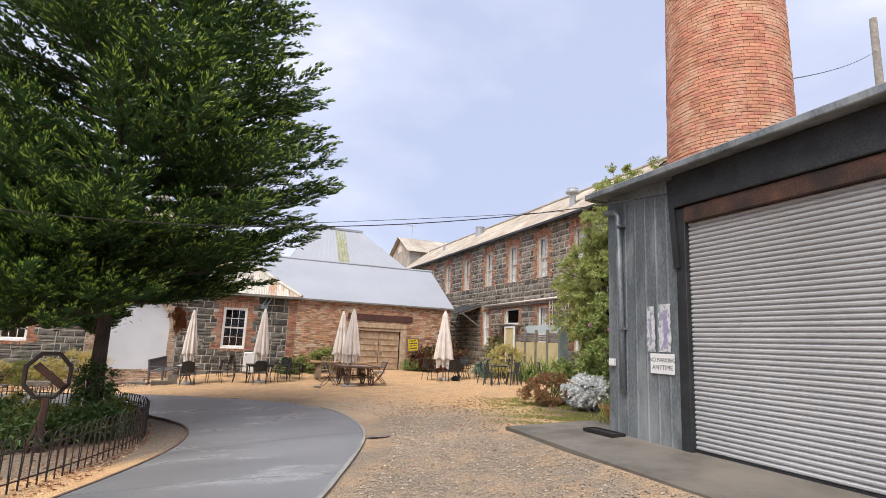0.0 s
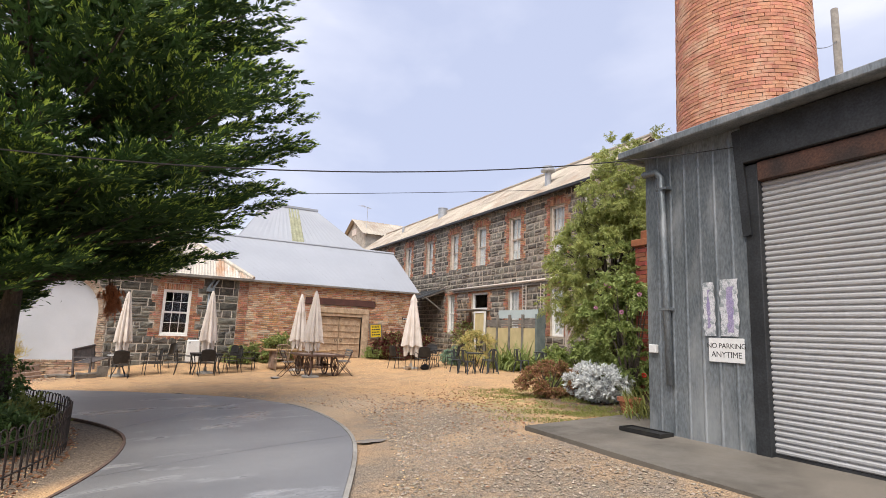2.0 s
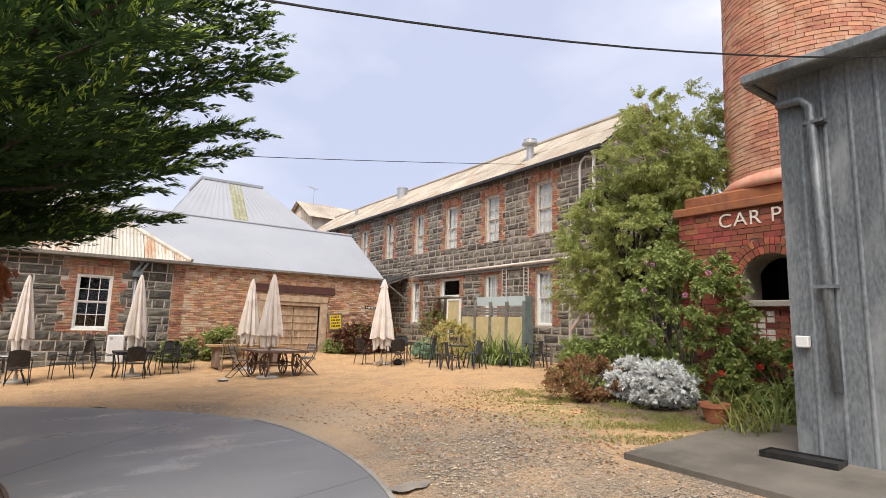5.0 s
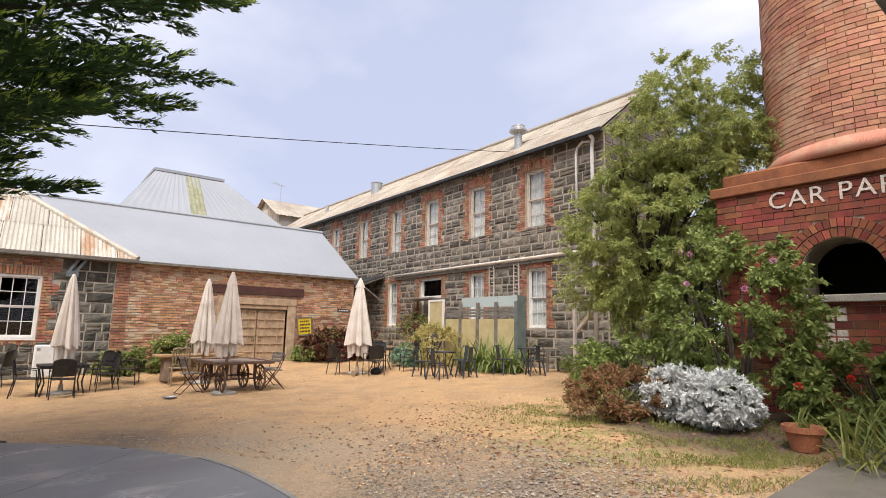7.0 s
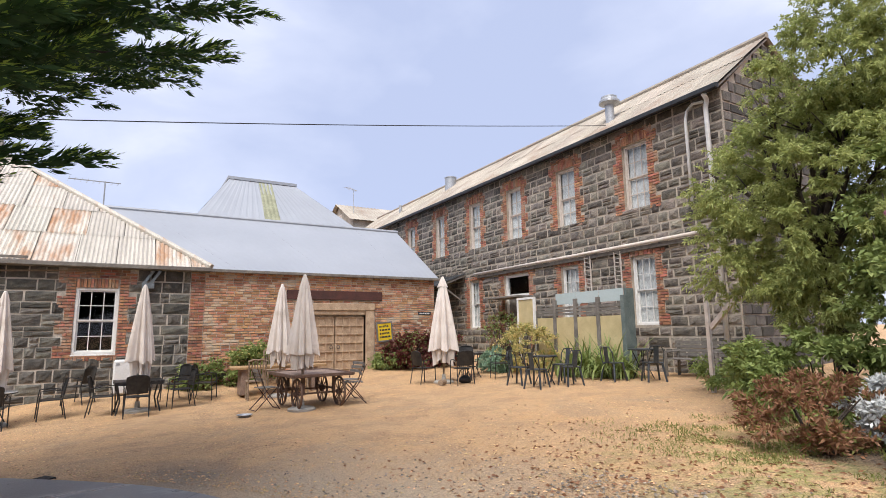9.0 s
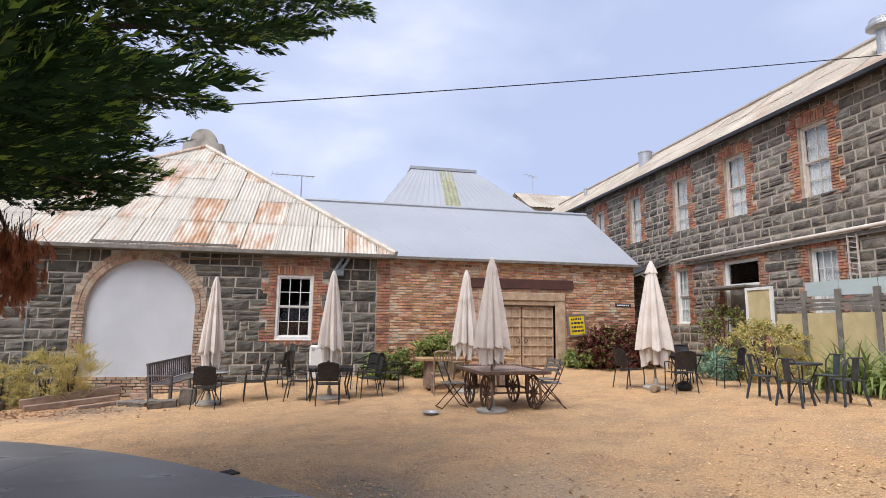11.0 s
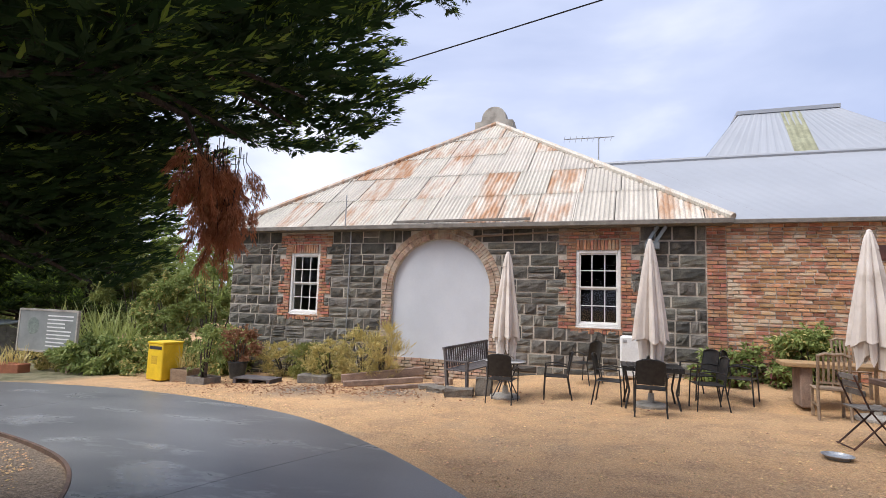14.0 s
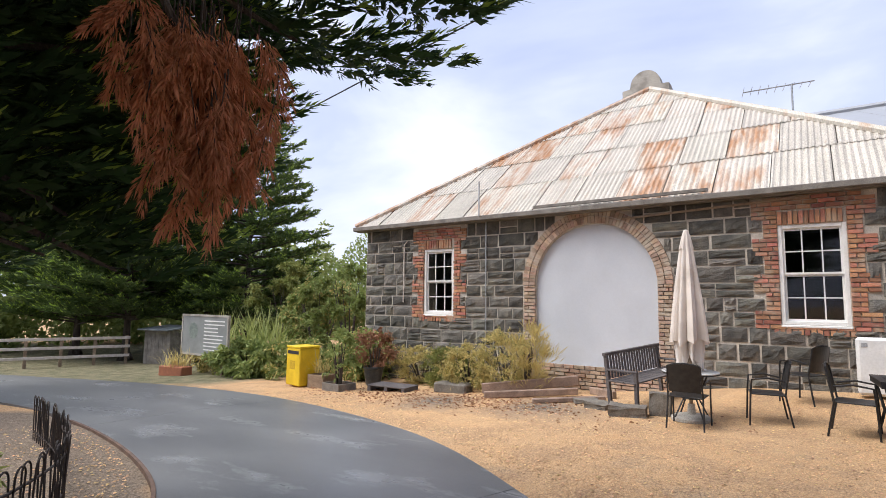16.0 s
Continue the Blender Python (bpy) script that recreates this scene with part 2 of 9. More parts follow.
M_BLACK = mat("black_metal", (0.022, 0.022, 0.024), (0.04, 0.038, 0.036), 0.45, 0.4, scale=12, fine=90, bump=0.15, speck_by=0.06)
M_CART = mat("old_dark_timber", (0.16, 0.095, 0.065), (0.10, 0.062, 0.045), 0.8, scale=6, fine=70, bump=0.5)
M_CART_TOP = mat("worn_brown_timber", (0.34, 0.245, 0.19), (0.21, 0.145, 0.11), 0.8, scale=5, fine=70, bump=0.5)
M_HONEY = mat("honey_timber", (0.45, 0.29, 0.14), (0.32, 0.2, 0.1), 0.75, scale=4, fine=60, bump=0.4)
M_CANVAS = mat("cream_canvas", (0.72, 0.655, 0.60), (0.62, 0.55, 0.49), 0.9, scale=3, fine=200, bump=0.15, stain=(0.45, 0.38, 0.32), stain_scale=2.5, stain_at=0.68, speck_by=0.06)
M_GLASS_DARK = mat("window_glass", (0.02, 0.022, 0.025), (0.03, 0.032, 0.035), 0.08, scale=2, fine=4, bump=0.02, spec=0.6)
M_CURTAIN = mat("lace_curtain", (0.86, 0.86, 0.86), (0.7, 0.71, 0.72), 0.6, scale=5, fine=14, bump=0.0, stretch=(1, 5, 1))
M_BARK = mat("bark", (0.09, 0.07, 0.055), (0.05, 0.04, 0.032), 0.95, scale=9, fine=50, bump=0.9, dist=0.03, stretch=(1, 1, 0.3))
M_SOIL = mat("soil", (0.12, 0.08, 0.055), (0.075, 0.052, 0.037), 0.95, scale=6, fine=90, bump=0.6)
# near-black colour stands in for the shade inside rooms and the hearth
M_INSIDE_SHADE = mat("shade_black_interior", (0.02, 0.018, 0.016), (0.012, 0.011, 0.01), 0.95, scale=3, fine=40, bump=0.2)
M_YELLOW = mat("yellow_paint", (0.78, 0.55, 0.02), (0.66, 0.45, 0.015), 0.5, scale=4, fine=40, bump=0.1, speck_by=0.06)
M_TERRA = mat("terracotta", (0.40, 0.15, 0.075), (0.3, 0.11, 0.06), 0.8, scale=6, fine=70, bump=0.3)
M_PLASTER = mat("grey_render", (0.42, 0.39, 0.34), (0.3, 0.28, 0.25), 0.9, scale=2, fine=60, bump=0.3, stain=(0.2, 0.18, 0.15), stain_scale=2, stain_at=0.62)
M_FIELDSTONE = mat("field_stone", (0.2, 0.178, 0.15), (0.12, 0.105, 0.09), 0.9, scale=5, fine=50, bump=0.6, dist=0.02)
M_SIGN_WHITE = mat("sign_white", (0.75, 0.75, 0.74), (0.66, 0.66, 0.65), 0.5, scale=3, fine=30, bump=0.05, speck_by=0.06)
M_INK = mat("black_lettering", (0.025, 0.025, 0.028), (0.035, 0.035, 0.04), 0.6, bump=0)
M_MULLION = mat("galvanised_pipe", (0.45, 0.46, 0.47), (0.36, 0.37, 0.38), 0.4, 0.5, scale=4, fine=40, bump=0.1)



def pane_mat(name):
    """Clear glass for thin panes: it reflects by Fresnel and lets the rest through."""
    m = bpy.data.materials.new(name)
    m.use_nodes = True
    n, l = m.node_tree.nodes, m.node_tree.links
    n.remove(n["Principled BSDF"])
    clear, gloss = n.new("ShaderNodeBsdfTransparent"), n.new("ShaderNodeBsdfGlossy")
    clear.inputs[0].default_value = (0.8, 0.83, 0.84, 1)
    gloss.inputs["Roughness"].default_value = 0.03
    fres = n.new("ShaderNodeFresnel")
    fres.inputs[0].default_value = 1.5
    mixer = n.new("ShaderNodeMixShader")
    l.new(fres.outputs[0], mixer.inputs[0])
    l.new(clear.outputs[0], mixer.inputs[1])
    l.new(gloss.outputs[0], mixer.inputs[2])
    l.new(mixer.outputs[0], n["Material Output"].inputs[0])
    return m


M_PANE = pane_mat("clear_pane")
L_CONIFER = leaf_mat("conifer_green", (0.02, 0.047, 0.016), (0.062, 0.12, 0.034), 0.6, 0.36)
L_FAR_TREE = leaf_mat("mid_green_conifer", (0.045, 0.085, 0.03), (0.15, 0.21, 0.065), 0.6, 0.35)
# paler green for conifer tips that face up: top light put into the colour
L_CONIFER_LIT = leaf_mat("conifer_lit_tip", (0.18, 0.31, 0.04), (0.44, 0.57, 0.1), 0.55, 0.25)
L_DEAD = leaf_mat("dead_foliage", (0.34, 0.125, 0.06), (0.68, 0.29, 0.14), 0.7, 0.25)
L_PEPPER = leaf_mat("light_green_leaf", (0.2, 0.26, 0.08), (0.52, 0.54, 0.2), 0.55, 0.4)
L_ROSE = leaf_mat("mid_green_leaf", (0.12, 0.175, 0.05), (0.35, 0.41, 0.135))
L_SILVER = leaf_mat("silver_leaf", (0.46, 0.48, 0.47), (0.78, 0.79, 0.78), 0.7, 0.15)
L_BROWN = leaf_mat("bronze_leaf", (0.22, 0.10, 0.06), (0.40, 0.22, 0.12))
L_RED = leaf_mat("dark_red_leaf", (0.10, 0.026, 0.028), (0.2, 0.065, 0.05))
L_DRY = leaf_mat("yellow_straw_leaf", (0.46, 0.37, 0.12), (0.72, 0.6, 0.27))
L_GRASS = leaf_mat("grass_blade", (0.12, 0.17, 0.035), (0.3, 0.29, 0.09))
L_AGAVE = leaf_mat("blue_green_leaf", (0.16, 0.27, 0.18), (0.3, 0.43, 0.3))
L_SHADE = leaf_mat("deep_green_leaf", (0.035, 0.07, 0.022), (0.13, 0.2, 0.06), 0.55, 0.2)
L_PINK = leaf_mat("pink_petal", (0.6, 0.2, 0.4), (0.7, 0.42, 0.58))
L_REDFLOWER = leaf_mat("red_petal", (0.6, 0.02, 0.02), (0.7, 0.05, 0.04))

# ---------------------------------------------------------------- mesh helpers


def obj(name, verts, faces, material, parent=None, label="", smooth=False):
    me = bpy.data.meshes.new(name)
    me.from_pydata(verts, [], faces)
    me.materials.append(material)
    if smooth:
        me.shade_smooth()
    ob = new(name, me)
    ob.parent = parent
    return tagged(ob, label)


def part(name, bm, material, parent=None, label="", smooth=False):
    me = bpy.data.meshes.new(name)
    bm.to_mesh(me)
    bm.free()
    me.materials.append(material)
    if smooth:
        me.shade_smooth()
    ob = new(name, me)
    ob.parent = parent
    return tagged(ob, label)


def thing(name, label, category, m=None, group="", kind=""):
    ob = new(name)
    ob.empty_display_size = 0.1
    if m is not None:
        ob.matrix_basis = m
    return tagged(ob, label, category, group, kind)


def box(bm, x0, x1, y0, y1, z0, z1, m=None):
    v = [bm.verts.new((x, y, z)) for x in (x0, x1) for y in (y0, y1) for z in (z0, z1)]
    for f in ((0, 1, 3, 2), (4, 6, 7, 5), (0, 4, 5, 1), (2, 3, 7, 6), (0, 2, 6, 4), (1, 5, 7, 3)):
        bm.faces.new([v[i] for i in f])
    if m is not None:
        bmesh.ops.transform(bm, matrix=m, verts=v)
    return v


def beam(bm, a, b, w, h=None, up=(0, 0, 1)):
    """A square bar from a to b."""
    a, b = Vector(a), Vector(b)
    d = (b - a).normalized()
    up = Vector(up)
    if abs(d.dot(up)) > 0.95:
        up = Vector((1, 0, 0))
    s = d.cross(up).normalized()
    u = s.cross(d)
    h = h or w
    v = []
    for p in (a, b):
        for i, j in ((-1, -1), (1, -1), (1, 1), (-1, 1)):
            v.append(bm.verts.new(p + s * i * w / 2 + u * j * h / 2))
    for f in ((3, 2, 1, 0), (4, 5, 6, 7), (0, 1, 5, 4), (1, 2, 6, 5), (2, 3, 7, 6), (3, 0, 4, 7)):
        bm.faces.new([v[i] for i in f])


def tube(bm, pts, r, n=8, r2=None, caps=True):
    """A round bar through pts, tapering from r to r2."""
    pts = [Vector(p) for p in pts]
    r2 = r if r2 is None else r2
    rings = []
    side = None
    for i, p in enumerate(pts):
        d = (pts[min(i + 1, len(pts) - 1)] - pts[max(i - 1, 0)]).normalized()
        if side is None:
            side = d.orthogonal().normalized()
        side = (side - d * side.dot(d)).normalized()
        other = d.cross(side)
        q = r + (r2 - r) * i / max(1, len(pts) - 1)
        rings.append([bm.verts.new(p + side * q * math.cos(2 * math.pi * k / n) + other * q * math.sin(2 * math.pi * k / n)) for k in range(n)])
    for a, b in zip(rings, rings[1:]):
        for k in range(n):
            bm.faces.new((a[k], a[(k + 1) % n], b[(k + 1) % n], b[k]))
    if caps:
        bm.faces.new(list(reversed(rings[0])))
        bm.faces.new(rings[-1])


def lathe(bm, profile, n=16, m=None):
    """Turn (radius, z) pairs round the z axis."""
    rings = []
    made = []
    for r, z in profile:
        ring = [bm.verts.new((r * math.cos(2 * math.pi * k / n), r * math.sin(2 * math.pi * k / n), z)) for k in range(n)]
        rings.append(ring)
        made += ring
    for a, b in zip(rings, rings[1:]):
        for k in range(n):
            bm.faces.new((a[k], a[(k + 1) % n], b[(k + 1) % n], b[k]))
    bm.faces.new(list(reversed(rings[0])))
    bm.faces.new(rings[-1])
    if m is not None:
        bmesh.ops.transform(bm, matrix=m, verts=made)


def bevel(bm, w=0.008):
    bmesh.ops.bevel(bm, geom=list(bm.edges), offset=w, segments=1, affect="EDGES", profile=0.5)
    return bm


def smoothstep(a, b, x):
    t = min(1.0, max(0.0, (x - a) / (b - a)))
    return t * t * (3 - 2 * t)


def ground_z(x, y):
    """Height of the yard: it falls to the west and rises to the shed and the garden bed by the chimney."""
    xx, yy = min(16.0, max(-22.0, x)), min(24.0, max(-6.0, y))
    z = 0.114 + 0.0427 * xx - 0.0092 * yy
    z += 0.12 * smoothstep(2.3, 4.2, xx) * (1 - smoothstep(8.5, 13.5, yy))
    return z + 0.2 * smoothstep(19.2, 21.2, yy) * smoothstep(-3.0, 0.0, xx)


def leaves(pos, axis, length, width, droop=0.0, seed=1):
    """Vertices and faces of many small leaves: each a bent diamond of two faces."""
    rng = np.random.default_rng(seed)
    n = len(pos)
    axis = axis / np.maximum(1e-6, np.linalg.norm(axis, axis=1, keepdims=True))
    rnd = rng.normal(size=(n, 3))
    side = np.cross(axis, rnd)
    side /= np.maximum(1e-6, np.linalg.norm(side, axis=1, keepdims=True))
    length = np.broadcast_to(np.asarray(length, float), (n,))[:, None]
    width = np.broadcast_to(np.asarray(width, float), (n,))[:, None]
    mid = pos + axis * length * 0.45
    tip = pos + axis * length + np.array([0, 0, -1.0]) * droop * length
    v = np.empty((n, 4, 3))
    v[:, 0], v[:, 1], v[:, 2], v[:, 3] = pos, mid + side * width / 2, tip, mid - side * width / 2
    return v.reshape(-1, 3)


def needles(pos, axis, length, width, seed=1):
    """Three-cornered needles: vertices only, three each."""
    rng = np.random.default_rng(seed)
    n = len(pos)
    axis = axis / np.maximum(1e-6, np.linalg.norm(axis, axis=1, keepdims=True))
    side = np.cross(axis, rng.normal(size=(n, 3)))
    side /= np.maximum(1e-6, np.linalg.norm(side, axis=1, keepdims=True))
    v = np.empty((n, 3, 3))
    length = np.broadcast_to(np.asarray(length, float), (n,))[:, None]
    v[:, 0], v[:, 1], v[:, 2] = pos - side * width / 2, pos + side * width / 2, pos + axis * length
    return v.reshape(-1, 3)


def leaf_obj(name, verts, material, parent=None, label="", corners=4):
    me = bpy.data.meshes.new(name)
    n = len(verts) // corners
    me.vertices.add(n * corners)
    me.vertices.foreach_set("co", np.ascontiguousarray(verts, dtype=np.float32).ravel())
    me.loops.add(n * corners)
    me.loops.foreach_set("vertex_index", np.arange(n * corners, dtype=np.int32))
    me.polygons.add(n)
    me.polygons.foreach_set("loop_start", np.arange(0, n * corners, corners, dtype=np.int32))
    me.update(calc_edges=True)
    me.materials.append(material)
    ob = new(name, me)
    ob.parent = parent
    return tagged(ob, label)

# ---------------------------------------------------------------- ground


def ground_material():
    m = bpy.data.materials.new("yard_gravel")
    m.use_nodes = True
    n, l = m.node_tree.nodes, m.node_tree.links
    b = n["Principled BSDF"]
    b.inputs["Roughness"].default_value = 0.92
    geo = n.new("ShaderNodeNewGeometry")

    def tex(scale, detail=5, rough=0.6):
        t = n.new("ShaderNodeTexNoise")
        t.inputs["Scale"].default_value, t.inputs["Detail"].default_value, t.inputs["Roughness"].default_value = scale, detail, rough
        l.new(geo.outputs["Position"], t.inputs["Vector"])
        return t.outputs[0]

    def rng(src, a, c, lo=0.0, hi=1.0):
        r = n.new("ShaderNodeMapRange")
        r.inputs[1].default_value, r.inputs[2].default_value, r.inputs[3].default_value, r.inputs[4].default_value = a, c, lo, hi
        l.new(src, r.inputs[0])
        return r.outputs[0]

    def mixc(f, a, c):
        x = n.new("ShaderNodeMix")
        x.data_type = "RGBA"
        l.new(f, x.inputs[0])
        for slot, v in ((6, a), (7, c)):
            if isinstance(v, tuple):
                x.inputs[slot].default_value = (*v, 1)
            else:
                l.new(v, x.inputs[slot])
        return x.outputs[2]

    def near(cx, cy, r0, r1, wobble=1.2):
        """1 inside r0 of a spot in the yard, 0 outside r1, with a ragged edge."""
        d = n.new("ShaderNodeVectorMath")
        d.operation = "DISTANCE"
        flat = n.new("ShaderNodeVectorMath")
        flat.operation = "MULTIPLY"
        flat.inputs[1].default_value = (1 / UNIT, 1 / UNIT, 0)
        l.new(geo.outputs["Position"], flat.inputs[0])
        l.new(flat.outputs[0], d.inputs[0])
        d.inputs[1].default_value = (cx, cy, 0)
        w = n.new("ShaderNodeMath")
        w.operation = "MULTIPLY_ADD"
        w.inputs[1].default_value = wobble * 2
        l.new(tex(0.9, 4), w.inputs[0])
        l.new(d.outputs["Value"], w.inputs[2])
        return rng(w.outputs[0], r0 + wobble, r1 + wobble, 1.0, 0.0)

    def most(a, c):
        x = n.new("ShaderNodeMath")
        x.operation = "MAXIMUM"
        l.new(a, x.inputs[0])
        l.new(c, x.inputs[1])
        return x.outputs[0]

    base = mixc(rng(tex(0.55), 0.35, 0.65), (0.60, 0.335, 0.15), (0.53, 0.335, 0.18))
    base = mixc(rng(tex(1.7), 0.45, 0.62), base, (0.37, 0.215, 0.115))
    base = mixc(rng(tex(0.8, 6, 0.7), 0.54, 0.68), base, (0.33, 0.225, 0.14))
    pale = mixc(rng(tex(35, 3), 0.35, 0.7), base, (0.68, 0.45, 0.24))
    grey = mixc(rng(tex(40, 4), 0.3, 0.7), (0.12, 0.095, 0.074), (0.36, 0.29, 0.215))
    stony = most(most(near(3.1, 8.6, 0.6, 2.6), near(2.6, 5.4, 1.6, 3.8)), near(1.8, 13.1, 0.0, 1.1))
    stony = most(stony, near(2.2, -2.0, 4.0, 6.0))
    broken = n.new("ShaderNodeMath")
    broken.operation = "MULTIPLY"
    l.new(stony, broken.inputs[0])
    l.new(rng(tex(1.6, 7, 0.7), 0.36, 0.6, 0.62, 1.0), broken.inputs[1])
    c = mixc(broken.outputs[0], pale, grey)
    c = mixc(most(near(-2.9, 19.3, 0.1, 1.2, 0.5), near(-4.6, 19.1, 0.1, 1.0, 0.5)), c, mixc(rng(tex(9, 6, 0.7), 0.35, 0.65), (0.13, 0.105, 0.082), (0.3, 0.24, 0.18)))
    light = near(2.4, 11.5, 0.5, 2.2)
    c = mixc(light, c, mixc(rng(tex(30, 3), 0.35, 0.7), (0.55, 0.41, 0.27), (0.41, 0.32, 0.225)))
    moss = near(6.0, 9.2, 0.5, 2.1)
    mask = n.new("ShaderNodeMath")
    mask.operation = "MULTIPLY"
    l.new(moss, mask.inputs[0])
    l.new(rng(tex(5.0, 6), 0.42, 0.56), mask.inputs[1])
    c = mixc(mask.outputs[0], c, mixc(rng(tex(14, 4), 0.35, 0.65), (0.24, 0.25, 0.07), (0.42, 0.35, 0.14)))
    bed = near(7.2, 8.4, 1.3, 2.0, 0.4)
    c = mixc(bed, c, mixc(rng(tex(20, 4), 0.4, 0.6), (0.085, 0.06, 0.042), (0.16, 0.11, 0.07)))
    island = most(most(near(-4.6, 10.6, 3.6, 4.0, 0.2), near(-2.6, 9.4, 2.4, 2.7, 0.2)), most(near(-8.0, 12.0, 3.3, 3.6, 0.2), near(-5.9, 13.0, 2.2, 2.5, 0.2)))
    c = mixc(island, c, mixc(rng(tex(26, 4), 0.38, 0.62), (0.14, 0.105, 0.075), (0.29, 0.22, 0.155)))
    west = most(near(-14.0, 20.6, 3.4, 4.6, 0.8), near(-24.0, 17.0, 9.0, 11.0, 0.8))
    c = mixc(west, c, mixc(rng(tex(2.5, 6, 0.7), 0.35, 0.65), (0.09, 0.095, 0.04), (0.26, 0.22, 0.13)))
    speck = n.new("ShaderNodeHueSaturation")
    l.new(rng(tex(75, 4, 0.75), 0.3, 0.7, 0.5, 1.45), speck.inputs["Value"])
    l.new(c, speck.inputs["Color"])
    l.new(speck.outputs[0], b.inputs["Base Color"])
    stones = n.new("ShaderNodeTexVoronoi")
    stones.inputs["Scale"].default_value = 38
    l.new(geo.outputs["Position"], stones.inputs["Vector"])
    bump = n.new("ShaderNodeBump")
    bump.inputs["Strength"].default_value, bump.inputs["Distance"].default_value = 1.0, 0.022
    bump.invert = True
    l.new(stones.outputs["Distance"], bump.inputs["Height"])
    rough_bump = n.new("ShaderNodeBump")
    rough_bump.inputs["Strength"].default_value, rough_bump.inputs["Distance"].default_value = 0.9, 0.06
    l.new(tex(5.5, 6), rough_bump.inputs["Height"])
    l.new(bump.outputs[0], rough_bump.inputs["Normal"])
    l.new(rough_bump.outputs[0], b.inputs["Normal"])
    return m


def axis_steps(a, b, fine, far):
    inner = list(np.arange(a, b + 1e-6, fine))
    out = [a - d for d in far[::-1]] + inner + [b + d for d in far]
    return out


gx = axis_steps(-24.0, 18.0, 0.35, [2, 6, 15, 40, 120, 400, 1500])
gy = axis_steps(-8.0, 26.0, 0.35, [2, 6, 15, 40, 120, 400, 1500])
gverts = [(x, y, ground_z(x, y) + 0.018 * noise.noise((x * 0.8, y * 0.8, 0.0)) * (1 if -23 < x < 17 and -7 < y < 21 else 0)) for y in gy for x in gx]
nx = len(gx)
gfaces = [(j * nx + i, j * nx + i + 1, (j + 1) * nx + i + 1, (j + 1) * nx + i) for j in range(len(gy) - 1) for i in range(nx - 1)]
ground = obj("ground", gverts, gfaces, ground_material(), smooth=True)
tagged(ground, "tan gravel yard with grey stones, moss and bare soil", "ground", kind="structure")


def spline(points, n):
    """n points along a smooth curve through the given ones."""
    p = [np.array(q, float) for q in points]
    p = [2 * p[0] - p[1]] + p + [2 * p[-1] - p[-2]]
    out = []
    for k in range(n):
        s = k / (n - 1) * (len(p) - 3)
        i = min(int(s), len(p) - 4)
        t = s - i
        a, b, c, d = p[i:i + 4]
        out.append(0.5 * (2 * b + (c - a) * t + (2 * a - 5 * b + 4 * c - d) * t * t + (3 * b - a - 3 * c + d) * t ** 3))
    return out


OUTER = [(-3.4, -7.0), (-2.0, -2.0), (0.15, 3.4), (1.2, 5.7), (2.15, 8.3), (2.25, 10.6), (1.75, 12.3), (0.55, 13.9), (-1.35, 15.65), (-3.6, 17.0), (-7.2, 17.95), (-11.0, 18.0), (-16.0, 17.3), (-24.0, 16.0)]
INNER = [(-6.0, -6.0), (-4.6, -1.0), (-2.7, 3.0), (-1.3, 5.8), (-0.55, 7.6), (-0.3, 9.0), (-0.45, 10.2), (-1.1, 11.6), (-2.2, 13.0), (-4.0, 14.35), (-7.6, 15.15), (-11.5, 15.2), (-16.0, 14.3), (-24.0, 12.8)]
SEG = 156
outer, inner = spline(OUTER, SEG), spline(INNER, SEG)
road = thing("road", "dark wet asphalt drive curving through the yard", "road", kind="structure")
JOINTS = (0, 14, 37, 48, 72, 96, 118, SEG - 1)
for a, b in zip(JOINTS, JOINTS[1:]):
    bm = bmesh.new()
    rows_ = []
    for k in range(a, b + 1):
        o, i_ = outer[k].copy(), inner[k].copy()
        shift = 0.004 * (1 if k == a else -1 if k == b else 0)
        ahead = (outer[min(k + 1, SEG - 1)] - outer[max(k - 1, 0)])
        ahead /= np.linalg.norm(ahead)
        row = []
        for f in range(9):
            q = i_ + (o - i_) * f / 8 + ahead * shift
            row.append(bm.verts.new((q[0], q[1], ground_z(q[0], q[1]) + 0.028 + 0.02 * math.sin(math.pi * f / 8))))
        rows_.append(row)
    for r0, r1 in zip(rows_, rows_[1:]):
        for f in range(8):
            bm.faces.new((r0[f], r0[f + 1], r1[f + 1], r1[f]))
    rim = [r[0] for r in rows_] + rows_[-1][1:] + [r[8] for r in reversed(rows_[:-1])] + list(reversed(rows_[0][1:8]))
    low = [bm.verts.new(v.co - Vector((0, 0, 0.08))) for v in rim]
    for k in range(len(rim)):
        bm.faces.new((rim[k], rim[(k + 1) % len(rim)], low[(k + 1) % len(rim)], low[k]))
    bmesh.ops.recalc_face_normals(bm, faces=bm.faces)
    part("slab", bm, M_DRIVE, road, smooth=False)


def strip(name, line, k0, k1, width, height, material, parent, label="", side=1, sink=0.08):
    """A kerb or edging laid along one edge of the drive."""
    bm = bmesh.new()
    prev = None
    for k in range(k0, k1 + 1):
        d = line[min(k + 1, len(line) - 1)] - line[max(k - 1, 0)]
        d /= np.linalg.norm(d)
        nrm = np.array((d[1], -d[0])) * side
        p, q = line[k] + nrm * 0.004, line[k] + nrm * (width + 0.004)
        z = ground_z(*line[k])
        ring = [bm.verts.new((p[0], p[1], z - sink)), bm.verts.new((p[0], p[1], z + height)), bm.verts.new((q[0], q[1], z + height)), bm.verts.new((q[0], q[1], z - sink))]
        if prev:
            for j in range(3):
                bm.faces.new((prev[j], prev[j + 1], ring[j + 1], ring[j]))
        prev = ring
    bmesh.ops.recalc_face_normals(bm, faces=bm.faces)
    return part(name, bm, material, parent, label)


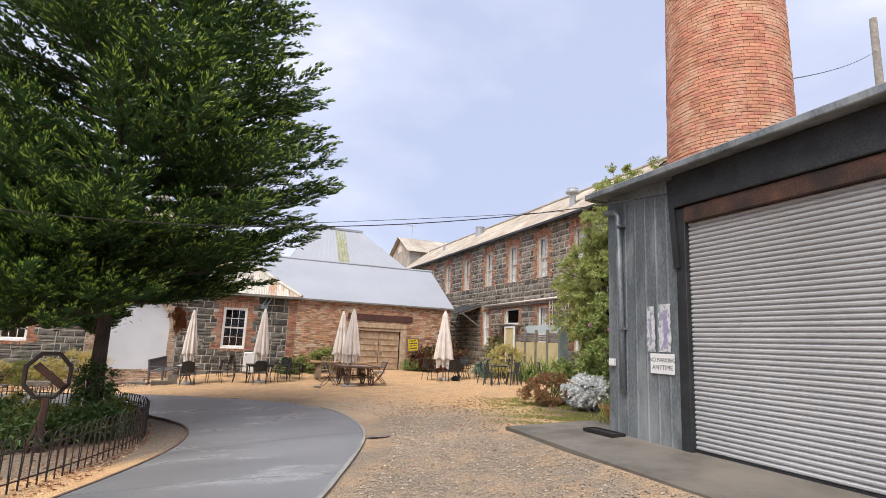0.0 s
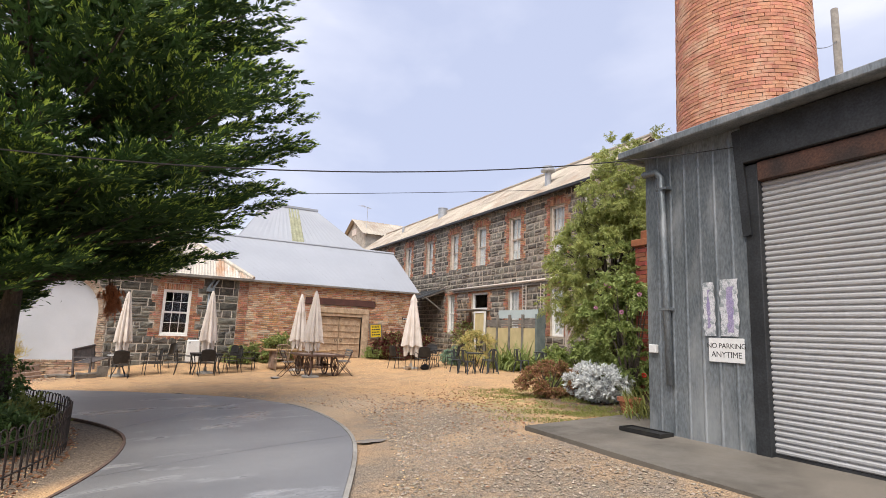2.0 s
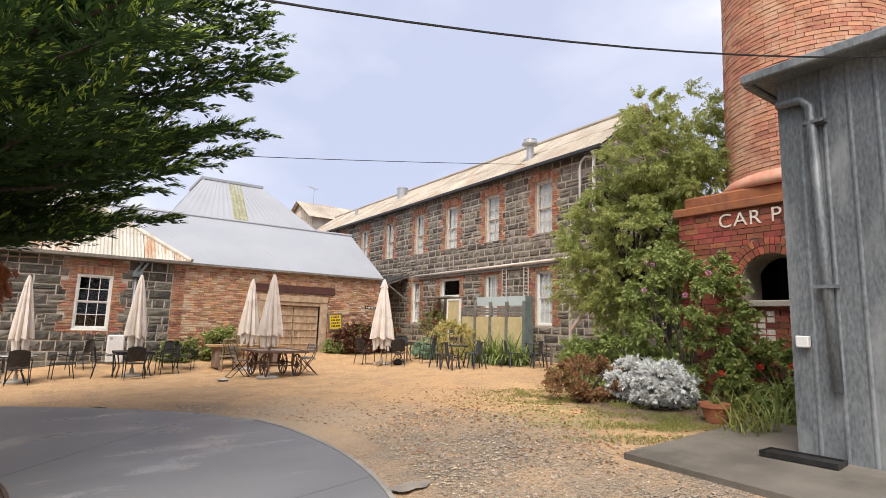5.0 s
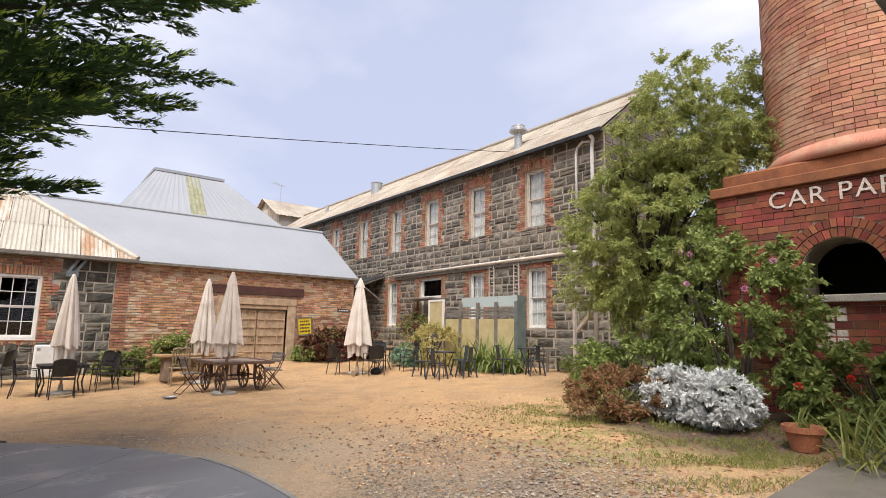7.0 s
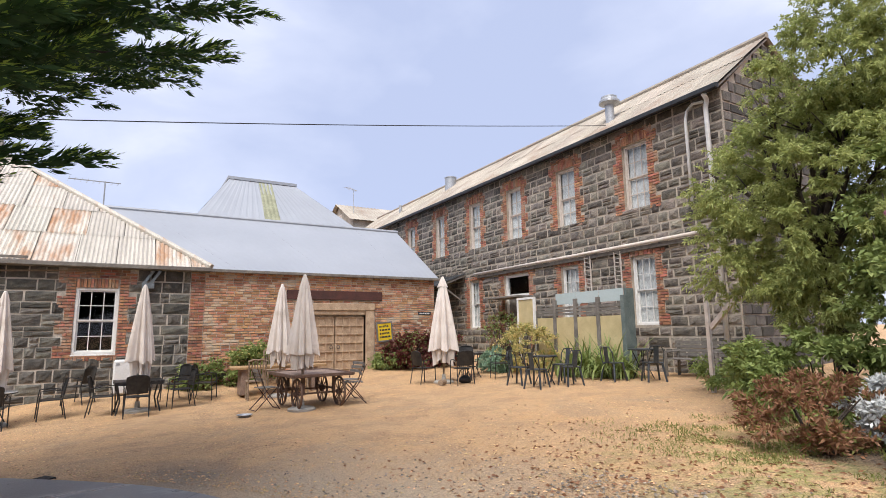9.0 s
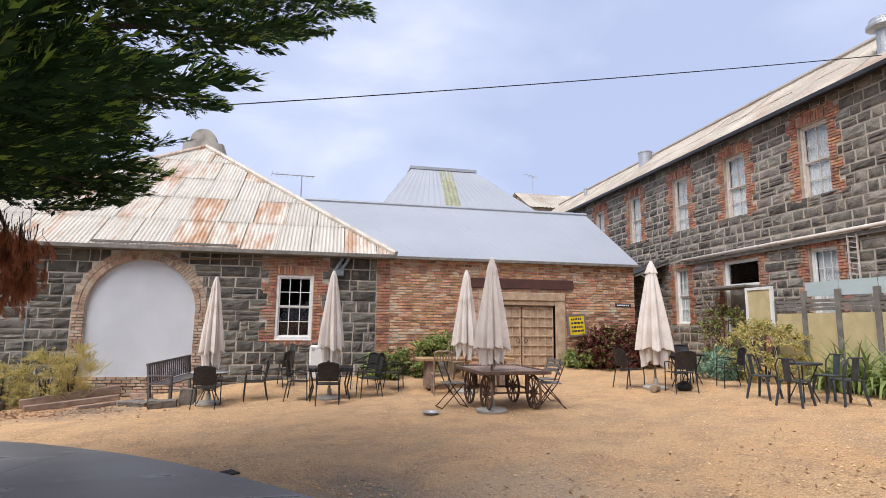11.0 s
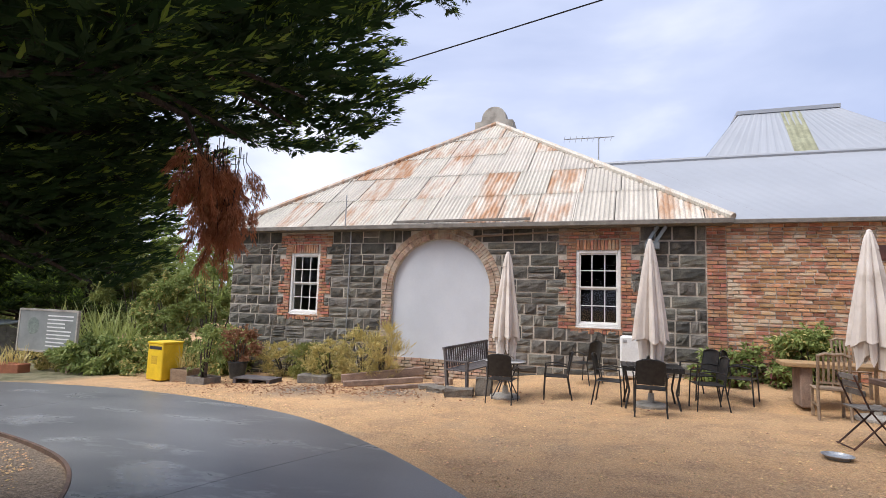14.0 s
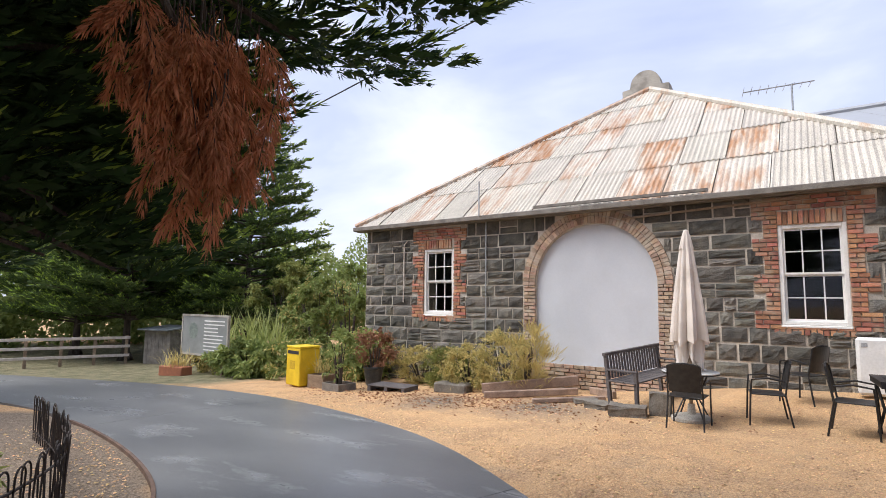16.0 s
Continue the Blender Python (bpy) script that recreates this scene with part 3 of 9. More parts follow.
strip("edging", outer, 20, 66, 0.045, 0.034, M_EDGE, road, "pale concrete edging strip")
kerb = strip("kerb", inner, 10, 120, 0.03, 0.036, M_CART, None, side=-1)
tagged(kerb, "rusty low edging of the planted island", "kerb", kind="structure")

# concrete slab in front of the shed
bm = bmesh.new()
sl = [(4.02, 7.2), (6.4, 7.22), (6.4, -9.0), (3.9, -9.0), (3.9, 1.0), (3.92, 3.0), (3.95, 5.0)]
top = [bm.verts.new((x, y, 0.385 + 0.045 * (x - 3.9))) for x, y in sl]
low = [bm.verts.new((x, y, -0.1)) for x, y in sl]
bm.faces.new(list(reversed(top)))
for k in range(len(sl)):
    bm.faces.new((top[k], top[(k + 1) % len(sl)], low[(k + 1) % len(sl)], low[k]))
bmesh.ops.recalc_face_normals(bm, faces=bm.faces)
slab = part("pavement", bm, M_CONCRETE)
tagged(slab, "stained concrete apron along the iron shed", "pavement", kind="structure")

# ---------------------------------------------------------------- masonry helpers


def free_spans(u0, u1, z, holes):
    """What is left of u0..u1 at height z after the holes: rectangles, or functions of z that give a span."""
    spans = [(u0, u1)]
    for h in holes:
        if callable(h):
            cut = h(z)
        else:
            cut = (h[0], h[1]) if h[2] <= z <= h[3] else None
        if cut is None:
            continue
        nxt = []
        for a, b in spans:
            if cut[1] <= a or cut[0] >= b:
                nxt.append((a, b))
            else:
                if cut[0] - a > 0.03:
                    nxt.append((a, cut[0]))
                if b - cut[1] > 0.03:
                    nxt.append((cut[1], b))
        spans = nxt
    return spans


def courses(region, holes, h, w, rng, hvar=0.0, wvar=0.0, gap=0.01, bond=0.5):
    """Rectangles (u0, u1, z0, z1) of a wall laid in courses over region, round the holes."""
    u0, u1, z0, z1 = region
    out, z, row = [], z0, 0
    while z < z1 - h * 0.3:
        hh = min(h * (1 + hvar * rng.uniform(-1, 1)), z1 - z)
        if z1 - (z + hh) < h * 0.4:
            hh = z1 - z
        for a, b in free_spans(u0, u1, z + hh / 2, holes):
            u = a
            first = w * (bond if row % 2 else 1.0)
            while u < b - 0.02:
                ww = first if u == a else w
                ww *= 1 + wvar * rng.uniform(-1, 1)
                e = min(u + ww, b)
                if b - e < w * 0.3:
                    e = b
                out.append((u + gap / 2, e - gap / 2, z + gap / 2, z + hh - gap / 2))
                u = e
        z += hh
        row += 1
    return out


def rubble(rects, rng):
    """Breaks up the even courses: some blocks are split across or upright, and all sit a little off line."""
    out = []
    for a, b, c, d in rects:
        kind = rng.random()
        if kind < 0.16 and d - c > 0.17:
            m = c + (d - c) * rng.uniform(0.4, 0.6)
            out += [(a, b, c, m - 0.012), (a, b, m + 0.012, d)]
        elif kind < 0.34 and b - a > 0.34:
            m = a + (b - a) * rng.uniform(0.3, 0.7)
            if rng.random() < 0.5:
                k = c + (d - c) * rng.uniform(0.4, 0.6)
                out += [(a, m - 0.013, c, d), (m + 0.013, b, c, k - 0.012), (m + 0.013, b, k + 0.012, d)]
            else:
                out += [(a, m - 0.013, c, d), (m + 0.013, b, c, d)]
        else:
            j = lambda: rng.uniform(0.0, 0.014)
            out.append((a + j(), b - j(), c + j(), d - j()))
    return out


def joined(name, rects, origin, udir, ndir, depth, rng, material, parent, jitter=0.3, chamfer=0.004, label=""):
    """All rectangles as one mesh of small five-sided blocks that stand proud of the wall."""
    o, u, nn = Vector(origin), Vector(udir), Vector(ndir)
    vs, fs = [], []
    flip = u.cross(Vector((0, 0, 1))).dot(nn) < 0
    for a, b, c, d in rects:
        t = depth * (1 + jitter * rng.uniform(-1, 1))
        k = len(vs)
        for (x, z), (sx, sz) in zip(((a, c), (b, c), (b, d), (a, d)), ((1, 1), (-1, 1), (-1, -1), (1, -1))):
            base = o + u * x
            vs.append((base.x, base.y, base.z + z))
            base = o + u * (x + sx * chamfer) + nn * t
            vs.append((base.x, base.y, base.z + z + sz * chamfer))
        quad = [(k + 1, k + 3, k + 5, k + 7), (k, k + 2, k + 3, k + 1), (k + 2, k + 4, k + 5, k + 3), (k + 4, k + 6, k + 7, k + 5), (k + 6, k, k + 1, k + 7)]
        fs += [tuple(reversed(q)) for q in quad] if flip else quad
    ob = obj(name, vs, fs, material, parent, label)
    ob["kind"] = "stuff"
    return ob


ROCKS = []
for k in range(8):
    bm = bmesh.new()
    rng_ = random.Random(50 + k)
    grid = [[None] * 5 for _ in range(5)]
    for i in range(5):
        for j in range(5):
            edge = i in (0, 4) or j in (0, 4)
            grid[i][j] = bm.verts.new(((i - 2) / 4 + (0 if edge else rng_.uniform(-0.06, 0.06)), -(0.012 if edge else rng_.uniform(0.02, 0.045)), (j - 2) / 4 + (0 if edge else rng_.uniform(-0.06, 0.06))))
    for i in range(4):
        for j in range(4):
            bm.faces.new((grid[i][j], grid[i + 1][j], grid[i + 1][j + 1], grid[i][j + 1]))
    ring = [grid[i][0] for i in range(5)] + [grid[4][j] for j in range(1, 5)] + [grid[i][4] for i in (3, 2, 1, 0)] + [grid[0][j] for j in (3, 2, 1)]
    back = [bm.verts.new((v.co.x, 0.02, v.co.z)) for v in ring]
    for i in range(16):
        bm.faces.new((ring[i], back[i], back[(i + 1) % 16], ring[(i + 1) % 16]))
    bmesh.ops.recalc_face_normals(bm, faces=bm.faces)
    me = bpy.data.meshes.new("rock_face")
    bm.to_mesh(me)
    bm.free()
    me.materials.append(M_BASALT)
    ROCKS.append(me)


def stones(rects, origin, turn, parent, rng, limit=300, order=None, single=M_BASALT, rest_mat=M_BASALT_J):
    """Rock-faced blocks: the first as objects on shared meshes, the rest joined into one part. turn: the wall's angle about z."""
    if order:
        rects = sorted(rects, key=order)
    base = pose(*origin, 0, 0, turn)
    faces_ = ROCKS
    if single is not M_BASALT:
        faces_ = [me.copy() for me in ROCKS]
        for me in faces_:
            me.materials[0] = single
    for a, b, c, d in rects[:limit]:
        ob = new("stone", rng.choice(faces_))
        ob.parent = parent
        ob.matrix_basis = base @ Matrix.Translation(((a + b) / 2, 0, (c + d) / 2)) @ Matrix.Diagonal((b - a, 1, d - c, 1))
    rest = rects[limit:]
    if rest:
        vs, fs = [], []
        for a, b, c, d in rest:
            me = rng.choice(ROCKS)
            k = len(vs)
            place = base @ Matrix.Translation(((a + b) / 2, 0, (c + d) / 2)) @ Matrix.Diagonal((b - a, 1, d - c, 1))
            vs += [tuple(place @ v.co) for v in me.vertices]
            fs += [tuple(i + k for i in p.vertices) for p in me.polygons]
        ob = obj("stonework", vs, fs, rest_mat, parent)
        ob["kind"] = "stuff"


def wall_cells(name, origin, udir, ndir, u0, u1, z0, z1, thick, holes, material, label="", category="wall"):
    """A solid wall with its rectangular openings cut right through."""
    bm = bmesh.new()
    o, u, nn = Vector(origin), Vector(udir), Vector(ndir)
    us = sorted({u0, u1, *[h[0] for h in holes], *[h[1] for h in holes]})
    zs = sorted({z0, z1, *[h[2] for h in holes], *[h[3] for h in holes]})
    solid = lambda i, j: 0 <= i < len(us) - 1 and 0 <= j < len(zs) - 1 and not any(h[0] <= (us[i] + us[i + 1]) / 2 <= h[1] and h[2] <= (zs[j] + zs[j + 1]) / 2 <= h[3] for h in holes)
    P = lambda a, z, t: bm.verts.new(o + u * a - nn * t + Vector((0, 0, z)))
    for i in range(len(us) - 1):
        for j in range(len(zs) - 1):
            if not solid(i, j):
                continue
            a, b, c, d = us[i], us[i + 1], zs[j], zs[j + 1]
            bm.faces.new((P(a, c, 0), P(b, c, 0), P(b, d, 0), P(a, d, 0)))
            bm.faces.new((P(a, c, thick), P(a, d, thick), P(b, d, thick), P(b, c, thick)))
            if not solid(i - 1, j):
                bm.faces.new((P(a, c, 0), P(a, d, 0), P(a, d, thick), P(a, c, thick)))
            if not solid(i + 1, j):
                bm.faces.new((P(b, c, 0), P(b, c, thick), P(b, d, thick), P(b, d, 0)))
            if not solid(i, j - 1):
                bm.faces.new((P(a, c, 0), P(a, c, thick), P(b, c, thick), P(b, c, 0)))
            if not solid(i, j + 1):
                bm.faces.new((P(a, d, 0), P(b, d, 0), P(b, d, thick), P(a, d, thick)))
    bmesh.ops.remove_doubles(bm, verts=bm.verts, dist=0.0005)
    bmesh.ops.recalc_face_normals(bm, faces=bm.faces)
    ob = part(name, bm, material)
    return tagged(ob, label, category, kind="structure")


def sash_window(name, w, h, cols, rows_n, m, label, frame_mat, curtain=None, open_top=0.0):
    """A double-hung sash in local x (width), z (height), facing -y; the origin is the sill's middle."""
    win = thing(name, label, "window", m, kind="structure")
    f = 0.055
    bm = bmesh.new()
    box(bm, -w / 2, -w / 2 + f, -0.03, 0.07, 0, h)
    box(bm, w / 2 - f, w / 2, -0.03, 0.07, 0, h)
    box(bm, -w / 2 + f, w / 2 - f, -0.03, 0.07, h - f, h)
    box(bm, -w / 2 + f, w / 2 - f, -0.03, 0.07, 0, f)
    part("window_frame", bevel(bm, 0.006), frame_mat, win)
    bm = bmesh.new()
    box(bm, -w / 2 - 0.01, w / 2 + 0.01, -0.06, 0.06, -0.04, -0.003)
    part("window_sill", bevel(bm, 0.008), frame_mat, win)
    iw, half = w - 2 * f, (h - 2 * f) / 2
    for k in range(2):
        bm = bmesh.new()
        z0 = f + k * half
        z1 = z0 + half
        yb = 0.0 if k else 0.032
        s = 0.03
        box(bm, -iw / 2, -iw / 2 + s, yb, yb + 0.03, z0, z1)
        box(bm, iw / 2 - s, iw / 2, yb, yb + 0.03, z0, z1)
        box(bm, -iw / 2 + s, iw / 2 - s, yb, yb + 0.03, z1 - s, z1)
        box(bm, -iw / 2 + s, iw / 2 - s, yb, yb + 0.03, z0, z0 + s)
        for c in range(1, cols):
            x = -iw / 2 + iw * c / cols
            box(bm, x - 0.009, x + 0.009, yb + 0.004, yb + 0.026, z0 + s, z1 - s)
        for r in range(1, rows_n):
            z = z0 + half * r / rows_n
            box(bm, -iw / 2 + s, iw / 2 - s, yb + 0.006, yb + 0.024, z - 0.009, z + 0.009)
        sash = part("sash", bm, frame_mat, win)
        bm = bmesh.new()
        bm.faces.new([bm.verts.new(c) for c in ((-iw / 2 + s, yb + 0.014, z0 + s), (iw / 2 - s, yb + 0.014, z0 + s), (iw / 2 - s, yb + 0.014, z1 - s), (-iw / 2 + s, yb + 0.014, z1 - s))])
        pane = part("pane", bm, M_PANE, sash)
        pane.visible_shadow = False
    if curtain:
        bm = bmesh.new()
        n = 40
        pts = [(-iw / 2 + iw * i / n, 0.085 + 0.010 * math.sin(i * 1.9), 0) for i in range(n + 1)]
        lo = [bm.verts.new((x, y, f)) for x, y, _ in pts]
        hi = [bm.verts.new((x, y, h - f)) for x, y, _ in pts]
        for i in range(n):
            bm.faces.new((lo[i], lo[i + 1], hi[i + 1], hi[i]))
        part("curtain", bm, curtain, win, "pale drawn curtain", smooth=True)
    return win


def corrugated(name, p00, p10, p01, p11, pitch, amp, material, parent, panel=0.76, lap=3, rng=None, label="", seed=3):
    """Corrugated sheets between four corners: 00-10 along the eave, 01-11 along the top. Each sheet is its own island."""
    rng = random.Random(seed)
    p00, p10, p01, p11 = map(Vector, (p00, p10, p01, p11))
    wide = (p10 - p00).length
    nrm = (p10 - p00).cross(p01 - p00)
    if nrm.length < 1e-6:
        nrm = (p10 - p00).cross(p11 - p00)
    nrm.normalize()
    if nrm.z < 0:
        nrm = -nrm
    sheets = max(1, round(wide / panel))
    vs, fs = [], []
    per = max(4, int(panel / pitch) * 4)
    for tier in range(lap):
        v0, v1 = tier / lap, (tier + 1) / lap + (0.012 if tier < lap - 1 else 0)
        for s in range(sheets):
            lift = (0.004 + 0.006 * rng.random() + 0.004 * ((tier + s) % 2)) * (1.0 if lap > 1 else 0.3)
            for i in range(per + 1):
                u = (s + i / per) / sheets
                wave = amp * math.sin(u * wide / pitch * 2 * math.pi)
                for v in (v0, v1):
                    lo, hi = p00.lerp(p10, u), p01.lerp(p11, u)
                    q = lo.lerp(hi, v) + nrm * (wave + lift + (0.012 if v == v0 and tier else 0.0))
                    vs.append(tuple(q))
            fs = [(2 * i, 2 * i + 2, 2 * i + 3, 2 * i + 1) for i in range(per)]
            obj(name, vs, fs, material, parent, label)
            vs = []


def corrugated_tri(name, p00, p10, apex, pitch, amp, material, parent, panel=0.78, lap=5, seed=3):
    """Corrugated sheets laid straight up a triangular slope and cut along its hips. Each sheet is its own island."""
    rng = random.Random(seed)
    p00, p10, apex = Vector(p00), Vector(p10), Vector(apex)
    e = p10 - p00
    wide = e.length
    ua = (apex - p00).dot(e) / e.length_squared
    rise = apex - (p00 + e * ua)
    nrm = e.cross(rise).normalized()
    if nrm.z < 0:
        nrm = -nrm
    vs, fs = [], []
    step = pitch / 4
    sheets = math.ceil(wide / panel)
    for tier in range(lap):
        v0, v1 = tier / lap, (tier + 1) / lap + 0.012
        shift = rng.uniform(-0.3, 0.3) * panel
        for sheet in range(-1, sheets + 1):
            lift = 0.004 + 0.008 * rng.random()
            count = 0
            for i in range(int(panel / step) + 1):
                d = sheet * panel + shift + i * step
                u = d / wide
                top_v = min(u / ua, (1 - u) / (1 - ua)) if 0 <= u <= 1 else -1
                if top_v <= v0:
                    if count:
                        break
                    continue
                wave = amp * math.sin(d / pitch * 2 * math.pi)
                for v in (v0, min(v1, top_v)):
                    vs.append(tuple(p00 + e * u + rise * v + nrm * (wave + lift + (0.014 if v == v0 and tier else 0))))
                count += 1
            if count > 1:
                fs = [(2 * i, 2 * i + 2, 2 * i + 3, 2 * i + 1) for i in range(count - 1)]
                obj(name, vs, fs, material, parent)
            vs = []


def slab_between(name, quad, thick, material, parent=None, label="", down=True):
    """A flat board under four corners."""
    q = [Vector(p) for p in quad]
    nrm = (q[1] - q[0]).cross(q[3] - q[0])
    if nrm.length < 1e-6:
        nrm = (q[2] - q[0]).cross(q[3] - q[0])
    nrm.normalize()
    if nrm.z < 0:
        nrm = -nrm
    bm = bmesh.new()
    a = [bm.verts.new(p) for p in q]
    b = [bm.verts.new(p - nrm * thick) for p in q]
    bm.faces.new(a)
    bm.faces.new(list(reversed(b)))
    for k in range(4):
        bm.faces.new((a[k], b[k], b[(k + 1) % 4], a[(k + 1) % 4]))
    bmesh.ops.remove_doubles(bm, verts=bm.verts, dist=0.0005)
    bmesh.ops.recalc_face_normals(bm, faces=bm.faces)
    return part(name, bm, material, parent, label)


# ---------------------------------------------------------------- coach house: stone part and brick part, one front at y = WY
WY = 21.4
RNG = random.Random(7)
W0, W1 = (-6.66, -5.87, 1.05, 2.46), (-0.01, 0.82, 1.05, 2.52)
ARCH_C, ARCH_R, ARCH_SPRING, ARCH_BASE = -2.86, 1.11, 1.66, 0.22
DOOR = (5.10, 6.86, 0.1, 1.93)
ARCH_TOP = ARCH_SPRING + ARCH_R


def arch_span(z, r=ARCH_R):
    if z > ARCH_SPRING + r or z < -1:
        return None
    d = r if z <= ARCH_SPRING else math.sqrt(max(0.0, r * r - (z - ARCH_SPRING) ** 2))
    return (ARCH_C - d, ARCH_C + d)


arch_hole = (ARCH_C - ARCH_R, ARCH_C + ARCH_R, -0.5, ARCH_TOP)
wall_stone = wall_cells("wall_coach_house_stone", (0, WY, 0), (1, 0, 0), (0, -1, 0), -8.4, 2.62, -0.9, 3.0, 0.45, [W0, W1, arch_hole], M_MORTAR_STONE, "dark basalt block wall with brick window surrounds")
wall_brick = wall_cells("wall_coach_house_brick", (0, WY, 0), (1, 0, 0), (0, -1, 0), 2.62, 9.1, -0.6, 3.0, 0.4, [DOOR], M_MORTAR, "worn red brick wall with lime mortar")
# spandrels fill the square opening down to the round arch
bm = bmesh.new()
for s in (-1, 1):
    n = 14
    front, back = [], []
    for i in range(n + 1):
        a = math.pi / 2 * i / n
        x, z = ARCH_C + s * ARCH_R * math.cos(a), ARCH_SPRING + ARCH_R * math.sin(a)
        front.append((x, z))
    pts = front + [(ARCH_C + s * ARCH_R, ARCH_TOP)]
    f = [bm.verts.new((x, WY, z)) for x, z in pts]
    b = [bm.verts.new((x, WY + 0.45, z)) for x, z in pts]
    bm.faces.new(f)
    bm.faces.new(list(reversed(b)))
    for k in range(n):
        bm.faces.new((f[k], b[k], b[k + 1], f[k + 1]))
bmesh.ops.recalc_face_normals(bm, faces=bm.faces)
part("spandrel", bm, M_MORTAR, wall_stone)

brick_zones = [(W1[0] - 0.34, W1[1] + 0.34, 0.98, 3.0), (W0[0] - 0.32, W0[1] + 0.32, 0.98, 2.92)]
quoin_zone = (2.3, 2.62, -0.6, 3.0)


def toothed(zone, inset=0.15, step=0.272):
    """Brick surround whose jambs are long and short by turns, four courses each."""
    def span(z):
        if not zone[2] <= z <= zone[3]:
            return None
        cut = inset * (int((z - zone[2]) / step) % 2)
        return (zone[0] + cut, zone[1] - cut)
    return span


def tooth_bands(zone, step=0.272):
    z = zone[2]
    while z < zone[3] - 0.03:
        a, b = toothed(zone)(z + 0.01)
        yield (a, b, z, min(z + step, zone[3]))
        z += step


stone_rects = rubble(courses((-8.4, 2.62, -0.55, 3.0), [*[toothed(z) for z in brick_zones], quoin_zone, lambda z: arch_span(z, ARCH_R + 0.27)], 0.25, 0.42, RNG, 0.14, 0.45, 0.02), RNG)
bricks = []
for zone, hole in zip(brick_zones, (W1, W0)):
    for band in tooth_bands(zone):
        bricks += courses(band, [hole, (hole[0], hole[1], hole[3], hole[3] + 0.21)], 0.068, 0.196, RNG, 0, 0.12, 0.011)
    for i in range(int((hole[1] - hole[0]) / 0.066)):  # flat arch of bricks on end
        a = hole[0] + i * 0.0665
        bricks.append((a + 0.004, a + 0.061, hole[3] + 0.01, hole[3] + 0.205))
    bricks += [(hole[0] - 0.1 + i * 0.075, hole[0] - 0.034 + i * 0.075, hole[2] - 0.145, hole[2] - 0.065) for i in range(int((hole[1] - hole[0] + 0.2) / 0.075))]
bricks += courses(quoin_zone, [], 0.068, 0.196, RNG, 0, 0.1, 0.011)
wall_stone_pieces = (stone_rects, (0, WY, 0), 0)
joined("brick_surround", bricks, (0, WY, 0), (1, 0, 0), (0, -1, 0), 0.03, RNG, M_BRICK, wall_stone)
# arch ring of buff bricks on edge, and its jambs
vs, fs = [], []
for ring in range(2):
    r0, r1 = ARCH_R + 0.01 + ring * 0.13, ARCH_R + 0.125 + ring * 0.13
    n = 56
    for i in range(n):
        a0, a1 = math.pi * (i + 0.06) / n, math.pi * (i + 0.94) / n
        k = len(vs)
        t = 0.035 + 0.01 * RNG.random()
        for r, a in ((r0, a0), (r1, a0), (r1, a1), (r0, a1)):
            vs.append((ARCH_C + r * math.cos(a), WY, ARCH_SPRING + r * math.sin(a)))
            vs.append((ARCH_C + r * math.cos(a), WY - t, ARCH_SPRING + r * math.sin(a)))
        fs += [(k + 1, k + 3, k + 5, k + 7), (k, k + 2, k + 3, k + 1), (k + 2, k + 4, k + 5, k + 3), (k + 4, k + 6, k + 7, k + 5), (k + 6, k, k + 1, k + 7)]
ob = obj("arch_ring", vs, fs, M_BRICK_BUFF, wall_stone, "buff brick arch round the doorway")
ob["kind"] = "stuff"
jambs = courses((ARCH_C - ARCH_R - 0.25, ARCH_C - ARCH_R, -0.5, ARCH_SPRING), [], 0.068, 0.196, RNG, 0, 0.1, 0.011) + courses((ARCH_C + ARCH_R, ARCH_C + ARCH_R + 0.25, -0.5, ARCH_SPRING), [], 0.068, 0.196, RNG, 0, 0.1, 0.011)
jambs += courses((ARCH_C - ARCH_R, ARCH_C + ARCH_R, -0.4, ARCH_BASE), [], 0.068, 0.196, RNG, 0, 0.1, 0.011)
joined("arch_jamb", jambs, (0, WY - 0.002, 0), (1, 0, 0), (0, -1, 0), 0.034, RNG, M_BRICK_BUFF, wall_stone)
# white boarded infill of the arch
bm = bmesh.new()
n = 24
out2 = [(ARCH_C - ARCH_R, -0.5)] + [(ARCH_C - ARCH_R * math.cos(math.pi * i / n), ARCH_SPRING + ARCH_R * math.sin(math.pi * i / n)) for i in range(n + 1)] + [(ARCH_C + ARCH_R, -0.5)]
f = [bm.verts.new((x, WY + 0.06, max(z, ARCH_BASE - 0.02))) for x, z in out2]
b = [bm.verts.new((x, WY + 0.12, max(z, ARCH_BASE - 0.02))) for x, z in out2]
bm.faces.new(f)
bm.faces.new(list(reversed(b)))
for k in range(len(f)):
    bm.faces.new((f[k], b[k], b[(k + 1) % len(f)], f[(k + 1) % len(f)]))
bmesh.ops.recalc_face_normals(bm, faces=bm.faces)
door_1 = part("door_1", bm, M_WHITE)
tagged(door_1, "white painted boarded door filling the brick arch", "door", kind="structure")
bm = bmesh.new()
box(bm, ARCH_C - ARCH_R, ARCH_C + ARCH_R, WY + 0.02, WY + 0.3, -0.6, ARCH_BASE - 0.025)
part("threshold", bm, M_MORTAR, wall_stone)

wall_brick_rects = courses((2.62, 9.1, -0.2, 3.0), [(DOOR[0] - 0.28, DOOR[1] + 0.28, DOOR[2] - 1, DOOR[3] + 0.33), (4.62, 7.36, 2.33, 2.60)], 0.067, 0.196, RNG, 0.12, 0.25, 0.017)
joined("brickwork", wall_brick_rects, (0, WY, 0), (1, 0, 0), (0, -1, 0), 0.022, RNG, M_BRICK_OLD, wall_brick, jitter=0.6)
